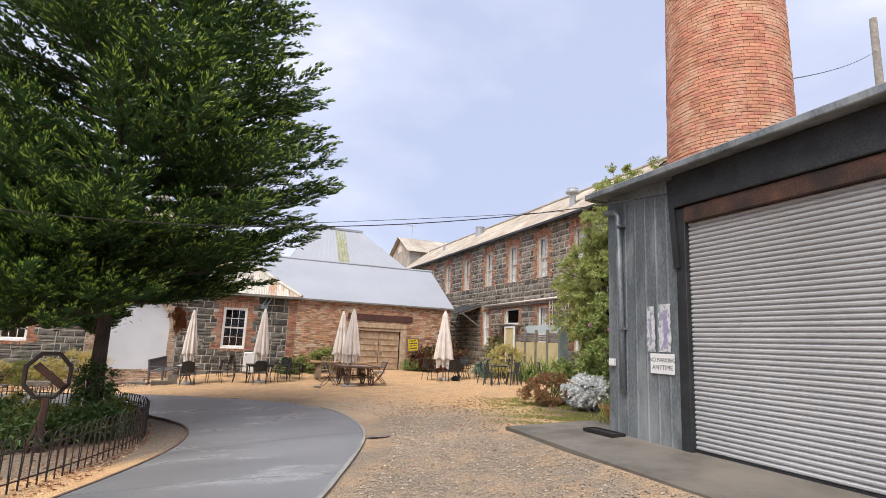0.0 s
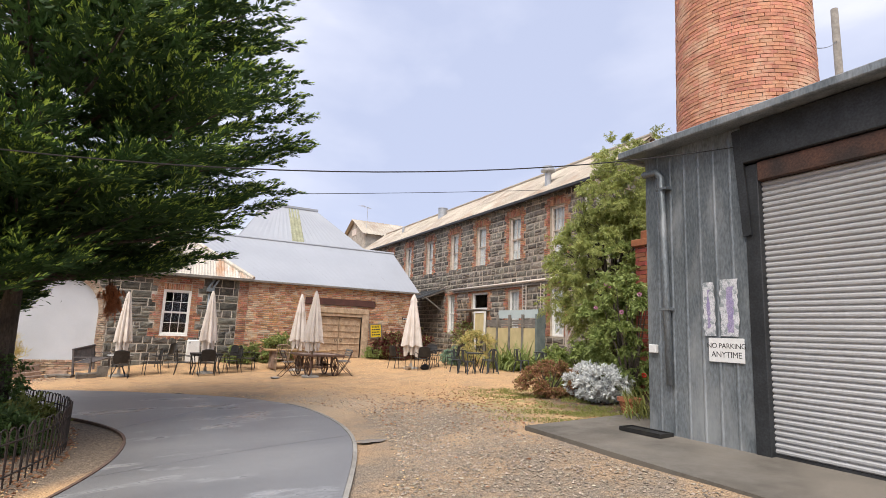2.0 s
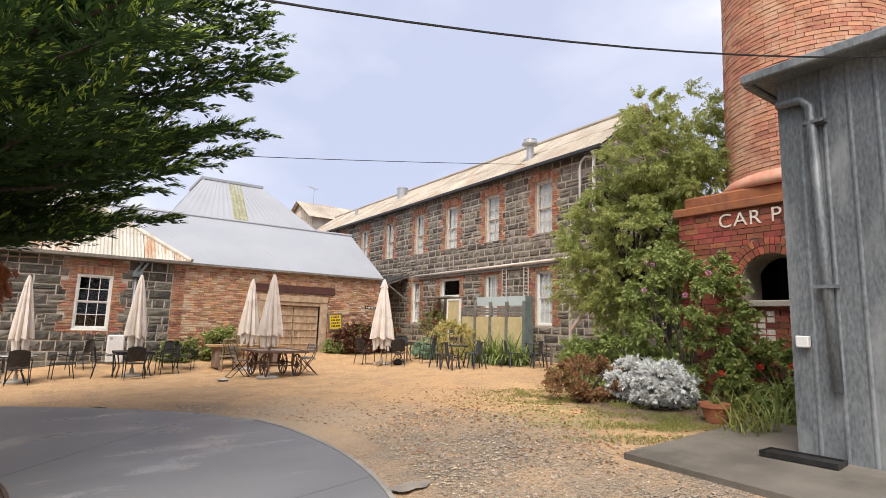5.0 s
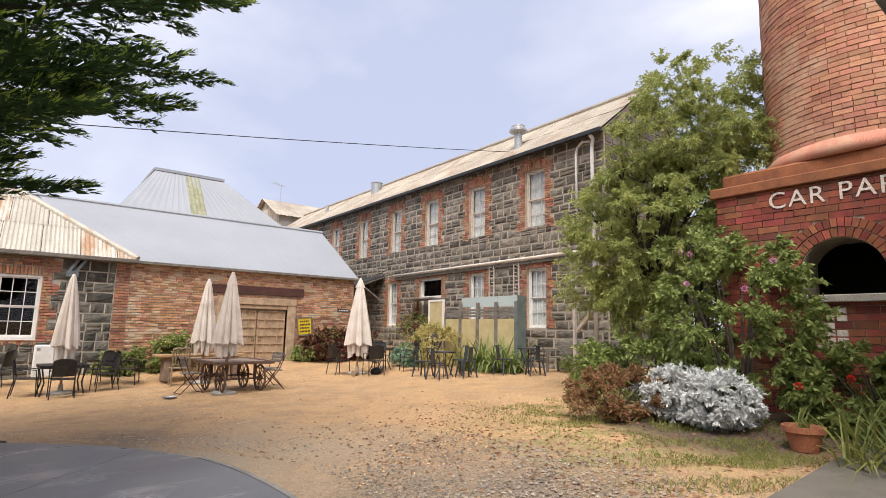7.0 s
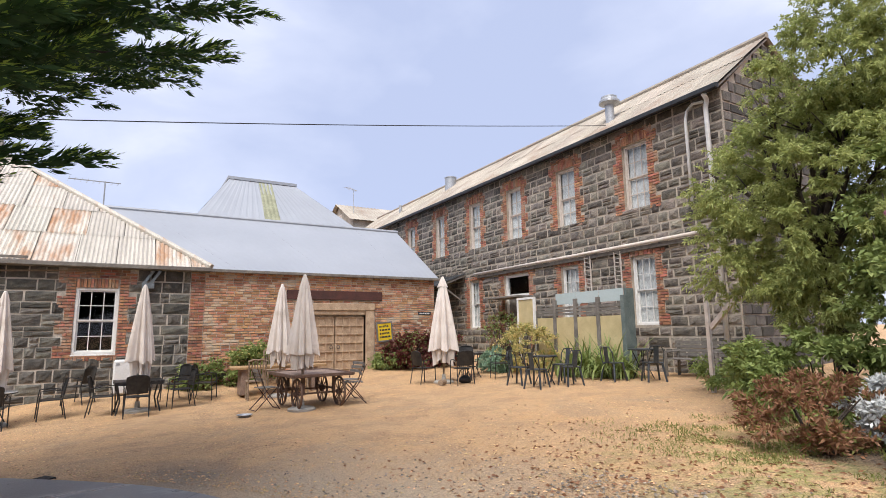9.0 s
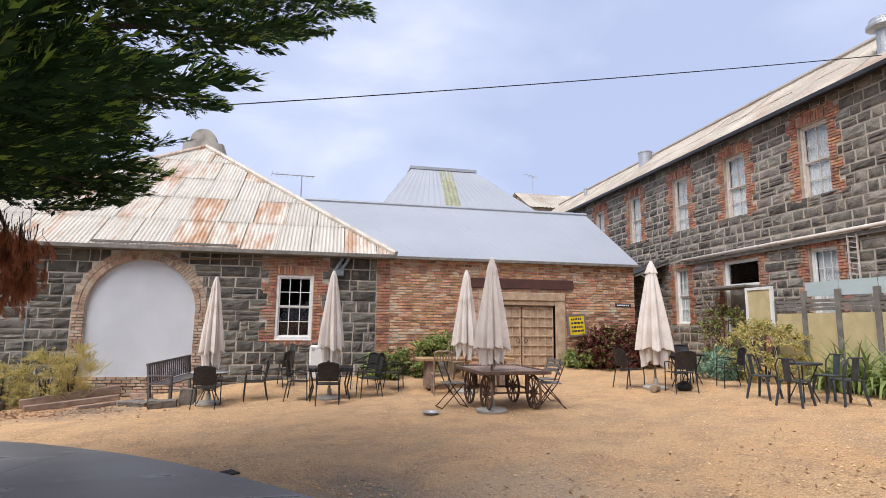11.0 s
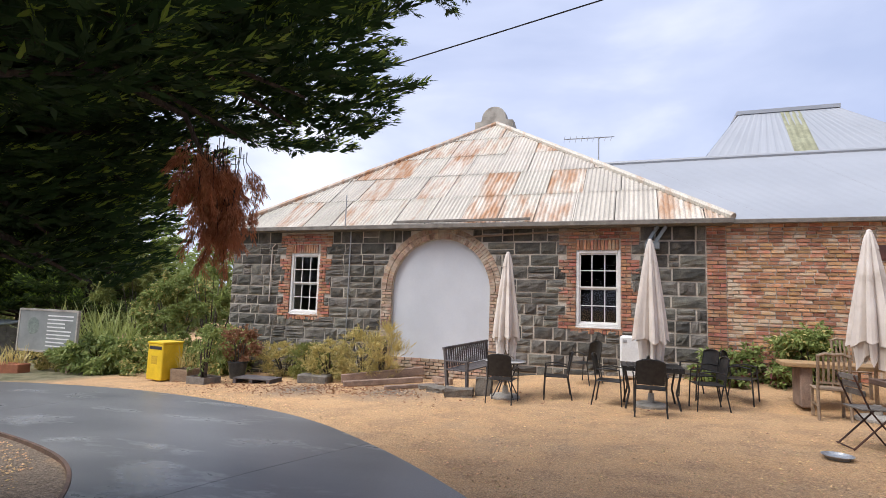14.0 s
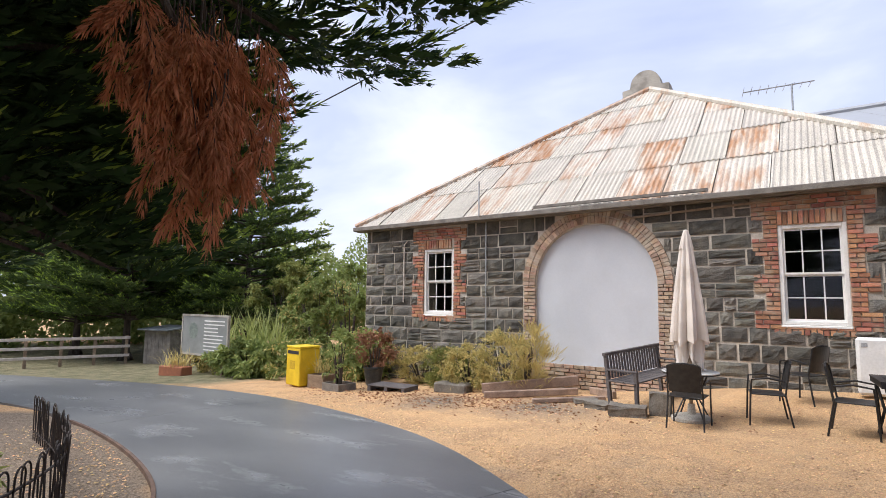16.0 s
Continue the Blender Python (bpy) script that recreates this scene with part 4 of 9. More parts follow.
# remaining walls close the building; back and middle are coloured near-black for indoor shade
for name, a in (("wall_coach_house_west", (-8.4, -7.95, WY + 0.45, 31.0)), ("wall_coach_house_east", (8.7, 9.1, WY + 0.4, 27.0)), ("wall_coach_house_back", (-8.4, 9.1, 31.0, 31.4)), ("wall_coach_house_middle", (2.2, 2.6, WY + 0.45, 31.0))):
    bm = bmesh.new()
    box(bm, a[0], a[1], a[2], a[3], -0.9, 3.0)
    tagged(part(name, bm, M_INSIDE_SHADE if name.endswith(("back", "middle")) else M_MORTAR_DARK), "plain stone wall of the coach house", "wall", kind="structure")
# floor: the unlit room is put into its near-black colour
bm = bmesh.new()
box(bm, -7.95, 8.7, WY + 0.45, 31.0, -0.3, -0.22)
tagged(part("floor_coach_house", bm, M_INSIDE_SHADE), "coach house floor coloured near-black for indoor shade", "floor", kind="structure")

sash_window("window_1", W0[1] - W0[0], W0[3] - W0[2], 3, 2, pose((W0[0] + W0[1]) / 2, WY + 0.03, W0[2]), "white twelve-pane sash window in the stone wall", M_FRAME)
sash_window("window_2", W1[1] - W1[0], W1[3] - W1[2], 3, 2, pose((W1[0] + W1[1]) / 2, WY + 0.03, W1[2]), "white twelve-pane sash window with brick surround", M_FRAME)

# roofs
hip = thing("roof_hip", "rusted corrugated iron hipped roof", "roof", kind="structure")
APEX = Vector((-2.95, 26.2, 6.95))
EL, ER, EF, EB, EZ = -8.62, 2.72, WY - 0.2, 31.3, 3.06
c00, c10, c11, c01 = (EL, EF, EZ), (ER, EF, EZ), (ER, EB, EZ), (EL, EB, EZ)
corrugated_tri("roof_sheet", c00, c10, APEX, 0.09, 0.013, M_RUST_ROOF, hip, seed=11)
corrugated_tri("roof_sheet", c10, c11, APEX, 0.09, 0.013, M_RUST_ROOF, hip, seed=12)
corrugated_tri("roof_sheet", c01, c00, APEX, 0.09, 0.013, M_RUST_ROOF, hip, seed=13)
corrugated_tri("roof_sheet", c11, c01, APEX, 0.09, 0.013, M_RUST_ROOF, hip, seed=14)
for a, b in ((c00, c10), (c10, c11), (c11, c01), (c01, c00)):
    low_apex = APEX - Vector((0, 0, 0.06))
    slab_between("sarking", [Vector(a) - Vector((0, 0, 0.05)), Vector(b) - Vector((0, 0, 0.05)), low_apex, low_apex], 0.03, M_TIMBER_GREY, hip)
for c in (c00, c10):
    bm = bmesh.new()
    tube(bm, [Vector(c) + Vector((0, 0, 0.03)), APEX + Vector((0, 0, 0.03))], 0.075, 8)
    part("hip_capping", bm, M_RUST_ROOF, hip, "folded iron hip capping")
bm = bmesh.new()
box(bm, EL, ER, EF - 0.09, EF + 0.02, EZ - 0.09, EZ + 0.005)
box(bm, EL, ER, EF + 0.03, EF + 0.2, EZ - 0.1, EZ - 0.06)
part("gutter", bevel(bm, 0.01), M_TIMBER_GREY, hip, "old painted gutter along the eave")
zinc = thing("roof_zinc", "smooth pale zinc gabled roof", "roof", kind="structure")
RIDGE_Y, RIDGE_Z = 24.3, 4.98
corrugated("roof_sheet", (2.2, WY - 0.12, 3.05), (9.2, WY - 0.12, 3.05), (-0.5, RIDGE_Y, RIDGE_Z), (9.2, RIDGE_Y, RIDGE_Z), 0.19, 0.002, M_ZINC, zinc, panel=1.2, lap=1, seed=5)
corrugated("roof_sheet", (9.2, 27.2, 3.05), (-0.5, 27.2, 3.05), (9.2, RIDGE_Y, RIDGE_Z), (-0.5, RIDGE_Y, RIDGE_Z), 0.12, 0.006, M_ZINC, zinc, panel=1.2, lap=1, seed=6)
slab_between("lining", [(2.65, WY - 0.1, 3.03), (9.18, WY - 0.1, 3.03), (9.18, RIDGE_Y, RIDGE_Z - 0.03), (0.2, RIDGE_Y, RIDGE_Z - 0.03)], 0.05, M_TIMBER_GREY, zinc)
bm = bmesh.new()
tube(bm, [(-0.4, RIDGE_Y, RIDGE_Z + 0.02), (9.22, RIDGE_Y, RIDGE_Z + 0.02)], 0.06, 8)
part("ridge_capping", bm, M_ZINC, zinc)
bm = bmesh.new()
box(bm, 2.72, 9.22, WY - 0.2, WY - 0.1, 2.97, 3.05)
part("gutter", bevel(bm, 0.01), M_TIMBER_GREY, zinc, "dark narrow gutter")
bm = bmesh.new()
v = [bm.verts.new(p) for p in ((8.75, WY + 0.4, 3.0), (8.75, 27.0, 3.0), (8.75, RIDGE_Y, 4.9), (9.1, WY + 0.4, 3.0), (9.1, 27.0, 3.0), (9.1, RIDGE_Y, 4.9))]
for f in ((0, 2, 1), (3, 4, 5), (0, 3, 5, 2), (1, 2, 5, 4), (0, 1, 4, 3)):
    bm.faces.new([v[i] for i in f])
tagged(part("wall_gable_zinc", bm, M_MORTAR_DARK), "plain gable wall under the zinc roof", "wall", kind="structure")

# big zinc roof behind
tower = thing("kiln_house", "tall pale iron roof with a yellowed skylight strip", "building")
b0, b1, t0, t1 = (1.6, 24.8), (10.3, 34.0), (4.0, 28.2), (6.45, 31.0)
BZ, TZ = 3.7, 7.35
quads = [((b0[0], b0[1]), (b1[0], b0[1]), (t1[0], t0[1]), (t0[0], t0[1])), ((b1[0], b0[1]), (b1[0], b1[1]), (t1[0], t1[1]), (t1[0], t0[1])), ((b1[0], b1[1]), (b0[0], b1[1]), (t0[0], t1[1]), (t1[0], t1[1])), ((b0[0], b1[1]), (b0[0], b0[1]), (t0[0], t0[1]), (t0[0], t1[1]))]
for q in quads:
    corrugated("roof_sheet", (*q[0], BZ), (*q[1], BZ), (*q[3], TZ), (*q[2], TZ), 0.38, 0.004, M_ZINC, tower, panel=1.5, lap=1, seed=8)
bm = bmesh.new()
box(bm, t0[0] - 0.08, t1[0] + 0.08, t0[1] - 0.08, t1[1] + 0.08, TZ - 0.04, TZ + 0.07)
part("ridge_cap", bm, M_ZINC, tower)
bm = bmesh.new()
box(bm, b0[0] + 0.3, b1[0] - 0.3, b0[1] + 0.3, b1[1] - 0.3, -0.5, BZ)
part("wall", bm, M_MORTAR_DARK, tower)
M_SKYLIGHT = mat("yellowed_skylight", (0.31, 0.31, 0.2), (0.2, 0.2, 0.12), 0.6, scale=4, fine=40, bump=0.1)
lo_a = Vector((4.95, b0[1], BZ)).lerp(Vector((5.05, t0[1], TZ)), 0.3)
lo_b = Vector((5.55, b0[1], BZ)).lerp(Vector((5.55, t0[1], TZ)), 0.3)
corrugated("skylight", lo_a + Vector((0, -0.02, 0.02)), lo_b + Vector((0, -0.02, 0.02)), (5.05, t0[1] - 0.02, TZ - 0.02), (5.55, t0[1] - 0.02, TZ - 0.02), 0.16, 0.006, M_SKYLIGHT, tower, lap=1, label="yellowed translucent sheet")

# ---------------------------------------------------------------- mill
MX = 11.6
UP = [(15.25, 16.0), (17.7, 18.46), (20.1, 20.87), (22.42, 23.15), (24.95, 25.68), (27.5, 28.25), (30.1, 30.85)]
UZ = (4.28, 6.0)
LOWW = [(15.24, 15.95, 1.52, 3.18), (17.72, 18.42, 1.52, 3.2), (22.57, 23.22, 1.52, 3.21), (19.86, 21.12, 0.35, 3.2)]
mill_holes = [(a, b, UZ[0], UZ[1]) for a, b in UP] + LOWW
MILL0, MILL1, MILL_TOP = 13.3, 36.0, 6.48
wall_mill = wall_cells("wall_mill_front", (MX, 0, 0), (0, 1, 0), (-1, 0, 0), MILL0, MILL1, -0.3, MILL_TOP, 0.55, mill_holes, M_MORTAR_DARK, "two-storey dark basalt mill wall with brick window surrounds")
surround = [(a - 0.3, b + 0.3, UZ[0] - 0.02, UZ[1] + 0.34) for a, b in UP] + [(a - 0.3, b + 0.3, c, d + 0.12) for a, b, c, d in LOWW]
mill_rects = rubble(courses((MILL0, MILL1, 0.1, MILL_TOP), [toothed(z, 0.12) for z in surround], 0.23, 0.42, RNG, 0.18, 0.45, 0.036), RNG)
mill_bricks = []
for (a, b, c, d), hole in zip(surround, mill_holes):
    z = c
    while z < d - 0.03:
        l_, r_ = toothed((a, b, c, d), 0.12)(z + 0.01)
        mill_bricks += courses((l_, r_, z, min(z + 0.272, d)), [hole, (hole[0] - 0.03, hole[1] + 0.03, hole[3], hole[3] + 0.2)], 0.068, 0.196, RNG, 0, 0.12, 0.012)
        z += 0.272
    for i in range(int((hole[1] - hole[0] + 0.06) / 0.066)):
        u = hole[0] - 0.03 + i * 0.066
        lift = 0.05 * math.sin(math.pi * (i + 0.5) / ((hole[1] - hole[0]) / 0.066)) if d > 5 else 0
        mill_bricks.append((u + 0.004, u + 0.061, hole[3] + 0.01, min(d, hole[3] + 0.2 + lift)))
joined("brick_surround", mill_bricks, (MX, 0, 0), (0, 1, 0), (-1, 0, 0), 0.03, RNG, M_BRICK, wall_mill)
for i, (a, b) in enumerate(UP):
    sash_window("window_%d" % (i + 3), b - a, UZ[1] - UZ[0], 2 if i else 3, 2, pose(MX + 0.1, (a + b) / 2, UZ[0], 0, 0, -90), "pale painted upper sash window of the mill", M_FRAME_PINK, M_CURTAIN)
for i, (a, b, c, d) in enumerate(LOWW[:3]):
    sash_window("window_%d" % (i + 11), b - a, d - c, 3, 2, pose(MX + 0.1, (a + b) / 2, c, 0, 0, -90), "white lower sash window of the mill with lace curtain", M_FRAME, M_CURTAIN)
for name, a in (("wall_mill_gable", (MX, 15.6, MILL0, MILL0 + 0.5)), ("wall_mill_far", (MX + 0.55, 15.6, MILL1 - 0.5, MILL1)), ("wall_mill_back", (15.1, 15.6, MILL0 + 0.5, MILL1 - 0.5))):
    bm = bmesh.new()
    box(bm, a[0] + (0.55 if name.endswith("gable") else 0), a[1], a[2], a[3], -0.3, MILL_TOP)
    tagged(part(name, bm, M_MORTAR_DARK), "plain basalt wall of the mill", "wall", kind="structure")
# upper floor, near-black so the rooms behind the glass read as shaded
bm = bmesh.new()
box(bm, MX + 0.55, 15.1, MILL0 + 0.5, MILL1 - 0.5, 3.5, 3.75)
tagged(part("floor_mill_upper", bm, M_INSIDE_SHADE), "mill upper floor coloured near-black for indoor shade", "floor", kind="structure")
MRX, MRZ = 13.45, 8.12
mill_roof = thing("roof_mill", "weathered corrugated iron mill roof", "roof", kind="structure")
corrugated("roof_sheet", (MX - 0.28, MILL0 - 0.12, MILL_TOP), (MX - 0.28, MILL1, MILL_TOP), (MRX, MILL0 - 0.12, MRZ), (MRX, MILL1, MRZ), 0.1, 0.014, M_MILL_ROOF, mill_roof, lap=2, seed=21)
corrugated("roof_sheet", (15.8, MILL1, MILL_TOP), (15.8, MILL0 - 0.12, MILL_TOP), (MRX, MILL1, MRZ), (MRX, MILL0 - 0.12, MRZ), 0.2, 0.014, M_MILL_ROOF, mill_roof, lap=2, seed=22)
bm = bmesh.new()
tube(bm, [(MRX, MILL0 - 0.12, MRZ + 0.03), (MRX, MILL1, MRZ + 0.03)], 0.08, 8)
part("ridge_capping", bm, M_MILL_ROOF, mill_roof)
bm = bmesh.new()
box(bm, MX - 0.36, MX - 0.24, MILL0 - 0.12, MILL1, MILL_TOP - 0.11, MILL_TOP + 0.0)
part("gutter", bevel(bm, 0.012), M_FASCIA, mill_roof, "dark gutter under the mill eave")
slab_between("lining", [(MX - 0.24, MILL0 - 0.1, MILL_TOP - 0.03), (MX - 0.24, MILL1, MILL_TOP - 0.03), (MRX, MILL1, MRZ - 0.05), (MRX, MILL0 - 0.1, MRZ - 0.05)], 0.04, M_TIMBER_GREY, mill_roof)
bm = bmesh.new()
v = [bm.verts.new((x, y, z)) for y in (MILL0, MILL0 + 0.5) for x, z in ((MX, MILL_TOP), (15.6, MILL_TOP), (MRX, MRZ - 0.1))]
for f in ((0, 1, 2), (3, 5, 4), (0, 2, 5, 3), (1, 4, 5, 2), (0, 3, 4, 1)):
    bm.faces.new([v[i] for i in f])
gable = tagged(part("wall_mill_gable_top", bm, M_MORTAR_DARK), "dark stone gable of the mill", "wall", kind="structure")
gable_rects = []
for a, b, c, d in courses((MX + 0.02, 15.58, 0.1, MRZ - 0.2), [], 0.25, 0.42, random.Random(8), 0.18, 0.45, 0.032):
    if d > MILL_TOP:
        run = (d - MILL_TOP) / (MRZ - MILL_TOP)
        a, b = max(a, MX + run * (MRX - MX) + 0.05), min(b, 15.6 - run * (15.6 - MRX) - 0.05)
    if b - a > 0.08:
        gable_rects.append((a, b, c, d))
joined("stonework", gable_rects, (0, MILL0, 0), (1, 0, 0), (0, -1, 0), 0.035, random.Random(9), M_BASALT_G, gable, 0.4, 0.012)

# ---------------------------------------------------------------- iron shed
SX = 5.17
SHED_FAR, SHED_NEAR, DOOR_FAR = 6.28, -9.0, 4.86


def shed_top(y):
    return 3.62


def ribbed(name, u_axis, a, b, fixed, z0, z1f, material, parent, pitch=0.19, rib=0.007, face=-1):
    """Upright sheet with narrow ribs. u_axis 'y': along y at x = fixed; 'x': along x at y = fixed."""
    us = [a]
    u = a
    prof = []
    while u < b - 1e-6:
        for du, d in ((0.0, 0.0), (pitch * 0.78, 0.0), (pitch * 0.86, rib), (pitch * 0.92, rib), (pitch, 0.0)):
            if u + du <= b:
                prof.append((u + du, d))
        u += pitch
    prof.append((b, 0.0))
    vs, fs = [], []
    for u, d in prof:
        x, y = (fixed + face * d, u) if u_axis == "y" else (u, fixed - face * d)
        vs += [(x, y, z0), (x, y, z1f(u) if callable(z1f) else z1f)]
    for i in range(len(prof) - 1):
        fs.append((2 * i, 2 * i + 2, 2 * i + 3, 2 * i + 1))
    return obj(name, vs, fs, material, parent)


shed = thing("wall_shed", "galvanised iron shed with a roller door", "shed", kind="structure")
ribbed("iron_cladding", "y", 4.99, SHED_FAR, SX, 0.42, 3.8, M_IRON_OLD, shed)
ribbed("iron_cladding", "x", SX, 12.0, SHED_FAR, 0.3, 3.75, M_IRON_OLD, shed, face=-1)
bm = bmesh.new()
box(bm, SX + 0.02, SX + 0.14, DOOR_FAR + 0.13, SHED_FAR - 0.02, 0.4, 3.72)
box(bm, SX + 0.1, 12.0, SHED_FAR - 0.12, SHED_FAR - 0.02, 0.3, 3.7)
box(bm, 11.9, 12.0, SHED_NEAR, SHED_FAR - 0.14, 0.2, 3.7)
box(bm, SX + 0.14, 11.9, SHED_NEAR, SHED_NEAR + 0.1, 0.2, 3.7)
part("wall_core", bm, M_TIMBER_GREY, shed)
bm = bmesh.new()
box(bm, SX - 0.02, SX + 0.12, DOOR_FAR - 0.02, 4.99, 0.42, 3.35)
part("door_jamb", bevel(bm, 0.006), M_FASCIA, shed, "dark steel door jamb")
bm = bmesh.new()
box(bm, SX - 0.025, SX + 0.1, SHED_NEAR, DOOR_FAR - 0.021, 3.16, 3.36)
part("lintel_beam", bevel(bm, 0.008), M_RUSTY_STEEL, shed, "rusty steel beam over the door")
bm = bmesh.new()
box(bm, SX - 0.06, SX + 0.1, SHED_NEAR, 4.985, 3.37, 3.79)
part("fascia", bevel(bm, 0.01), M_FASCIA, shed, "black flashing above the door")
bm = bmesh.new()
beam(bm, (SX - 0.05, 5.03, 3.75), (SX - 0.035, 4.96, 2.6), 0.09, 0.02, up=(1, 0, 0))
part("corner_flashing", bm, M_FASCIA, shed)
# roller door: one curved slat, repeated
slat_prof = ((0.0, 0.0), (0.006, 0.012), (0.016, 0.024), (0.034, 0.025), (0.045, 0.014), (0.053, 0.0), (0.0565, 0.0))
vs = [(-d, y, dz) for dz, d in slat_prof for y in (SHED_NEAR, DOOR_FAR - 0.02)]
fs = [(2 * i, 2 * i + 1, 2 * i + 3, 2 * i + 2) for i in range(len(slat_prof) - 1)]
roller = thing("roller_door", "ribbed grey steel roller door, closed", "door", kind="structure")
first_slat_mesh = None
for k in range(48):
    if first_slat_mesh is None:
        ob = obj("slat", vs, fs, M_DOOR_STEEL, roller)
        first_slat_mesh = ob.data
    else:
        ob = new("slat", first_slat_mesh)
        ob.parent = roller
    ob.location = (SX + 0.07, 0, 0.47 + k * 0.0562)
bm = bmesh.new()
box(bm, SX + 0.05, SX + 0.075, SHED_NEAR, DOOR_FAR - 0.02, 0.43, 0.469)
part("bottom_rail", bm, M_FASCIA, roller)
# roof of the shed
shed_roof = thing("roof_shed", "iron shed roof with a grey rolled edge", "roof", kind="structure")
corrugated("roof_sheet", (SX - 0.24, SHED_FAR + 0.2, 3.84), (SX - 0.24, SHED_NEAR, 3.84), (12.2, SHED_FAR + 0.2, 4.0), (12.2, SHED_NEAR, 4.0), 0.09, 0.012, M_IRON_OLD, shed_roof, lap=1, seed=31)
bm = bmesh.new()
box(bm, SX - 0.28, SX - 0.2, SHED_NEAR, SHED_FAR + 0.2, 3.78, 3.87)
box(bm, SX - 0.19, 12.2, SHED_FAR + 0.14, SHED_FAR + 0.22, 3.78, 3.87)
box(bm, SX - 0.19, 12.0, SHED_NEAR, SHED_FAR + 0.13, 3.8, 3.815)
part("roof_edge", bevel(bm, 0.012), M_IRON_OLD, shed_roof)

# ---------------------------------------------------------------- chimney and its plinth
CX, CY, CR = 9.3, 7.5, 1.17
chimney = thing("chimney", "tall round red brick chimney on a square brick plinth", "chimney")
CH0, CH1 = 3.62, 17.0
bm = bmesh.new()
taper = lambda z: CR * (1.045 - 0.012 * (z - 3.6))
lathe(bm, [(taper(CH0) - 0.02, CH0), (taper(CH1) - 0.02, CH1)], 64, Matrix.Translation((CX, CY, 0)))
part("shaft_core", bm, M_MORTAR, chimney, smooth=True)
vs, fs = [], []
z, row = CH0, 0
rc = random.Random(9)
while z < CH1:
    r = taper(z)
    nb = 36 if row % 4 else 68
    off = (row % 2) * 0.5
    for i in range(nb):
        a0, a1 = 2 * math.pi * (i + off + 0.022) / nb, 2 * math.pi * (i + off + 0.978) / nb
        t = r + 0.006 * rc.uniform(-1, 1)
        k = len(vs)
        am = (a0 + a1) / 2
        for a in (a0, am, a1):
            c, s = math.cos(a), math.sin(a)
            vs += [(CX + (r - 0.03) * c, CY + (r - 0.03) * s, z + 0.002), (CX + t * c, CY + t * s, z + 0.004), (CX + t * c, CY + t * s, z + 0.062), (CX + (r - 0.03) * c, CY + (r - 0.03) * s, z + 0.064)]
        for q in (0, 4):
            fs += [(k + q, k + q + 4, k + q + 5, k + q + 1), (k + q + 1, k + q + 5, k + q + 6, k + q + 2), (k + q + 2, k + q + 6, k + q + 7, k + q + 3)]
        fs += [(k, k + 1, k + 2, k + 3), (k + 8, k + 11, k + 10, k + 9)]
    z += 0.07
    row += 1
ob = obj("brickwork", vs, fs, M_BRICK_CHIM, chimney)
ob["kind"] = "stuff"
# plinth: front at x = 8, with the fire arch
PX, PY0, PY1 = 8.0, 6.0, 9.0
FA_C, FA_R, FA_SPRING, FA_SILL = 7.63, 0.42, 2.18, 1.93
bm = bmesh.new()
FA_TOP = FA_SPRING + FA_R
for (ya, yb, za, zb) in ((PY0, FA_C - FA_R, 0.2, 3.3), (FA_C + FA_R, PY1, 0.2, 3.3), (FA_C - FA_R, FA_C + FA_R, 0.2, FA_SILL), (FA_C - FA_R, FA_C + FA_R, FA_TOP, 3.3)):
    box(bm, PX, PX + 0.6, ya, yb, za, zb)
part("plinth", bm, M_MORTAR_DARK, chimney)
# hearth lining: the cavity's shade is put into its near-black colour
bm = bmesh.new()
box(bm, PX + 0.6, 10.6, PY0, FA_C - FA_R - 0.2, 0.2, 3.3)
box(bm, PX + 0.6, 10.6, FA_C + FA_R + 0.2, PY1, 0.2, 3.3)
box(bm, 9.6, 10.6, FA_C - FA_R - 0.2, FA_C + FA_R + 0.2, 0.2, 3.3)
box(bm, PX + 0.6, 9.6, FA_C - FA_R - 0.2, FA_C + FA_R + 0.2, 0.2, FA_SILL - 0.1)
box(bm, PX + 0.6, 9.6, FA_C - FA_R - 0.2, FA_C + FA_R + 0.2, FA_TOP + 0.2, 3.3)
part("hearth_core", bm, M_INSIDE_SHADE, chimney, "hearth lining coloured near-black for the cavity's shade")
bm = bmesh.new()
for s in (-1, 1):
    pts = [(FA_C + s * FA_R * math.cos(math.pi / 2 * i / 10), FA_SPRING + FA_R * math.sin(math.pi / 2 * i / 10)) for i in range(11)] + [(FA_C + s * FA_R, FA_TOP)]
    f = [bm.verts.new((PX, y, z)) for y, z in pts]
    b = [bm.verts.new((PX + 0.5, y, z)) for y, z in pts]
    bm.faces.new(f)
    for k in range(10):
        bm.faces.new((f[k], b[k], b[k + 1], f[k + 1]))
bmesh.ops.recalc_face_normals(bm, faces=bm.faces)
part("arch_spandrel", bm, M_MORTAR_DARK, chimney)


def fire_span(z, r=FA_R + 0.24):
    if z < FA_SILL - 0.05 or z > FA_SPRING + r:
        return None
    d = r if z <= FA_SPRING else math.sqrt(max(0.0, r * r - (z - FA_SPRING) ** 2))
    return (FA_C - d, FA_C + d)


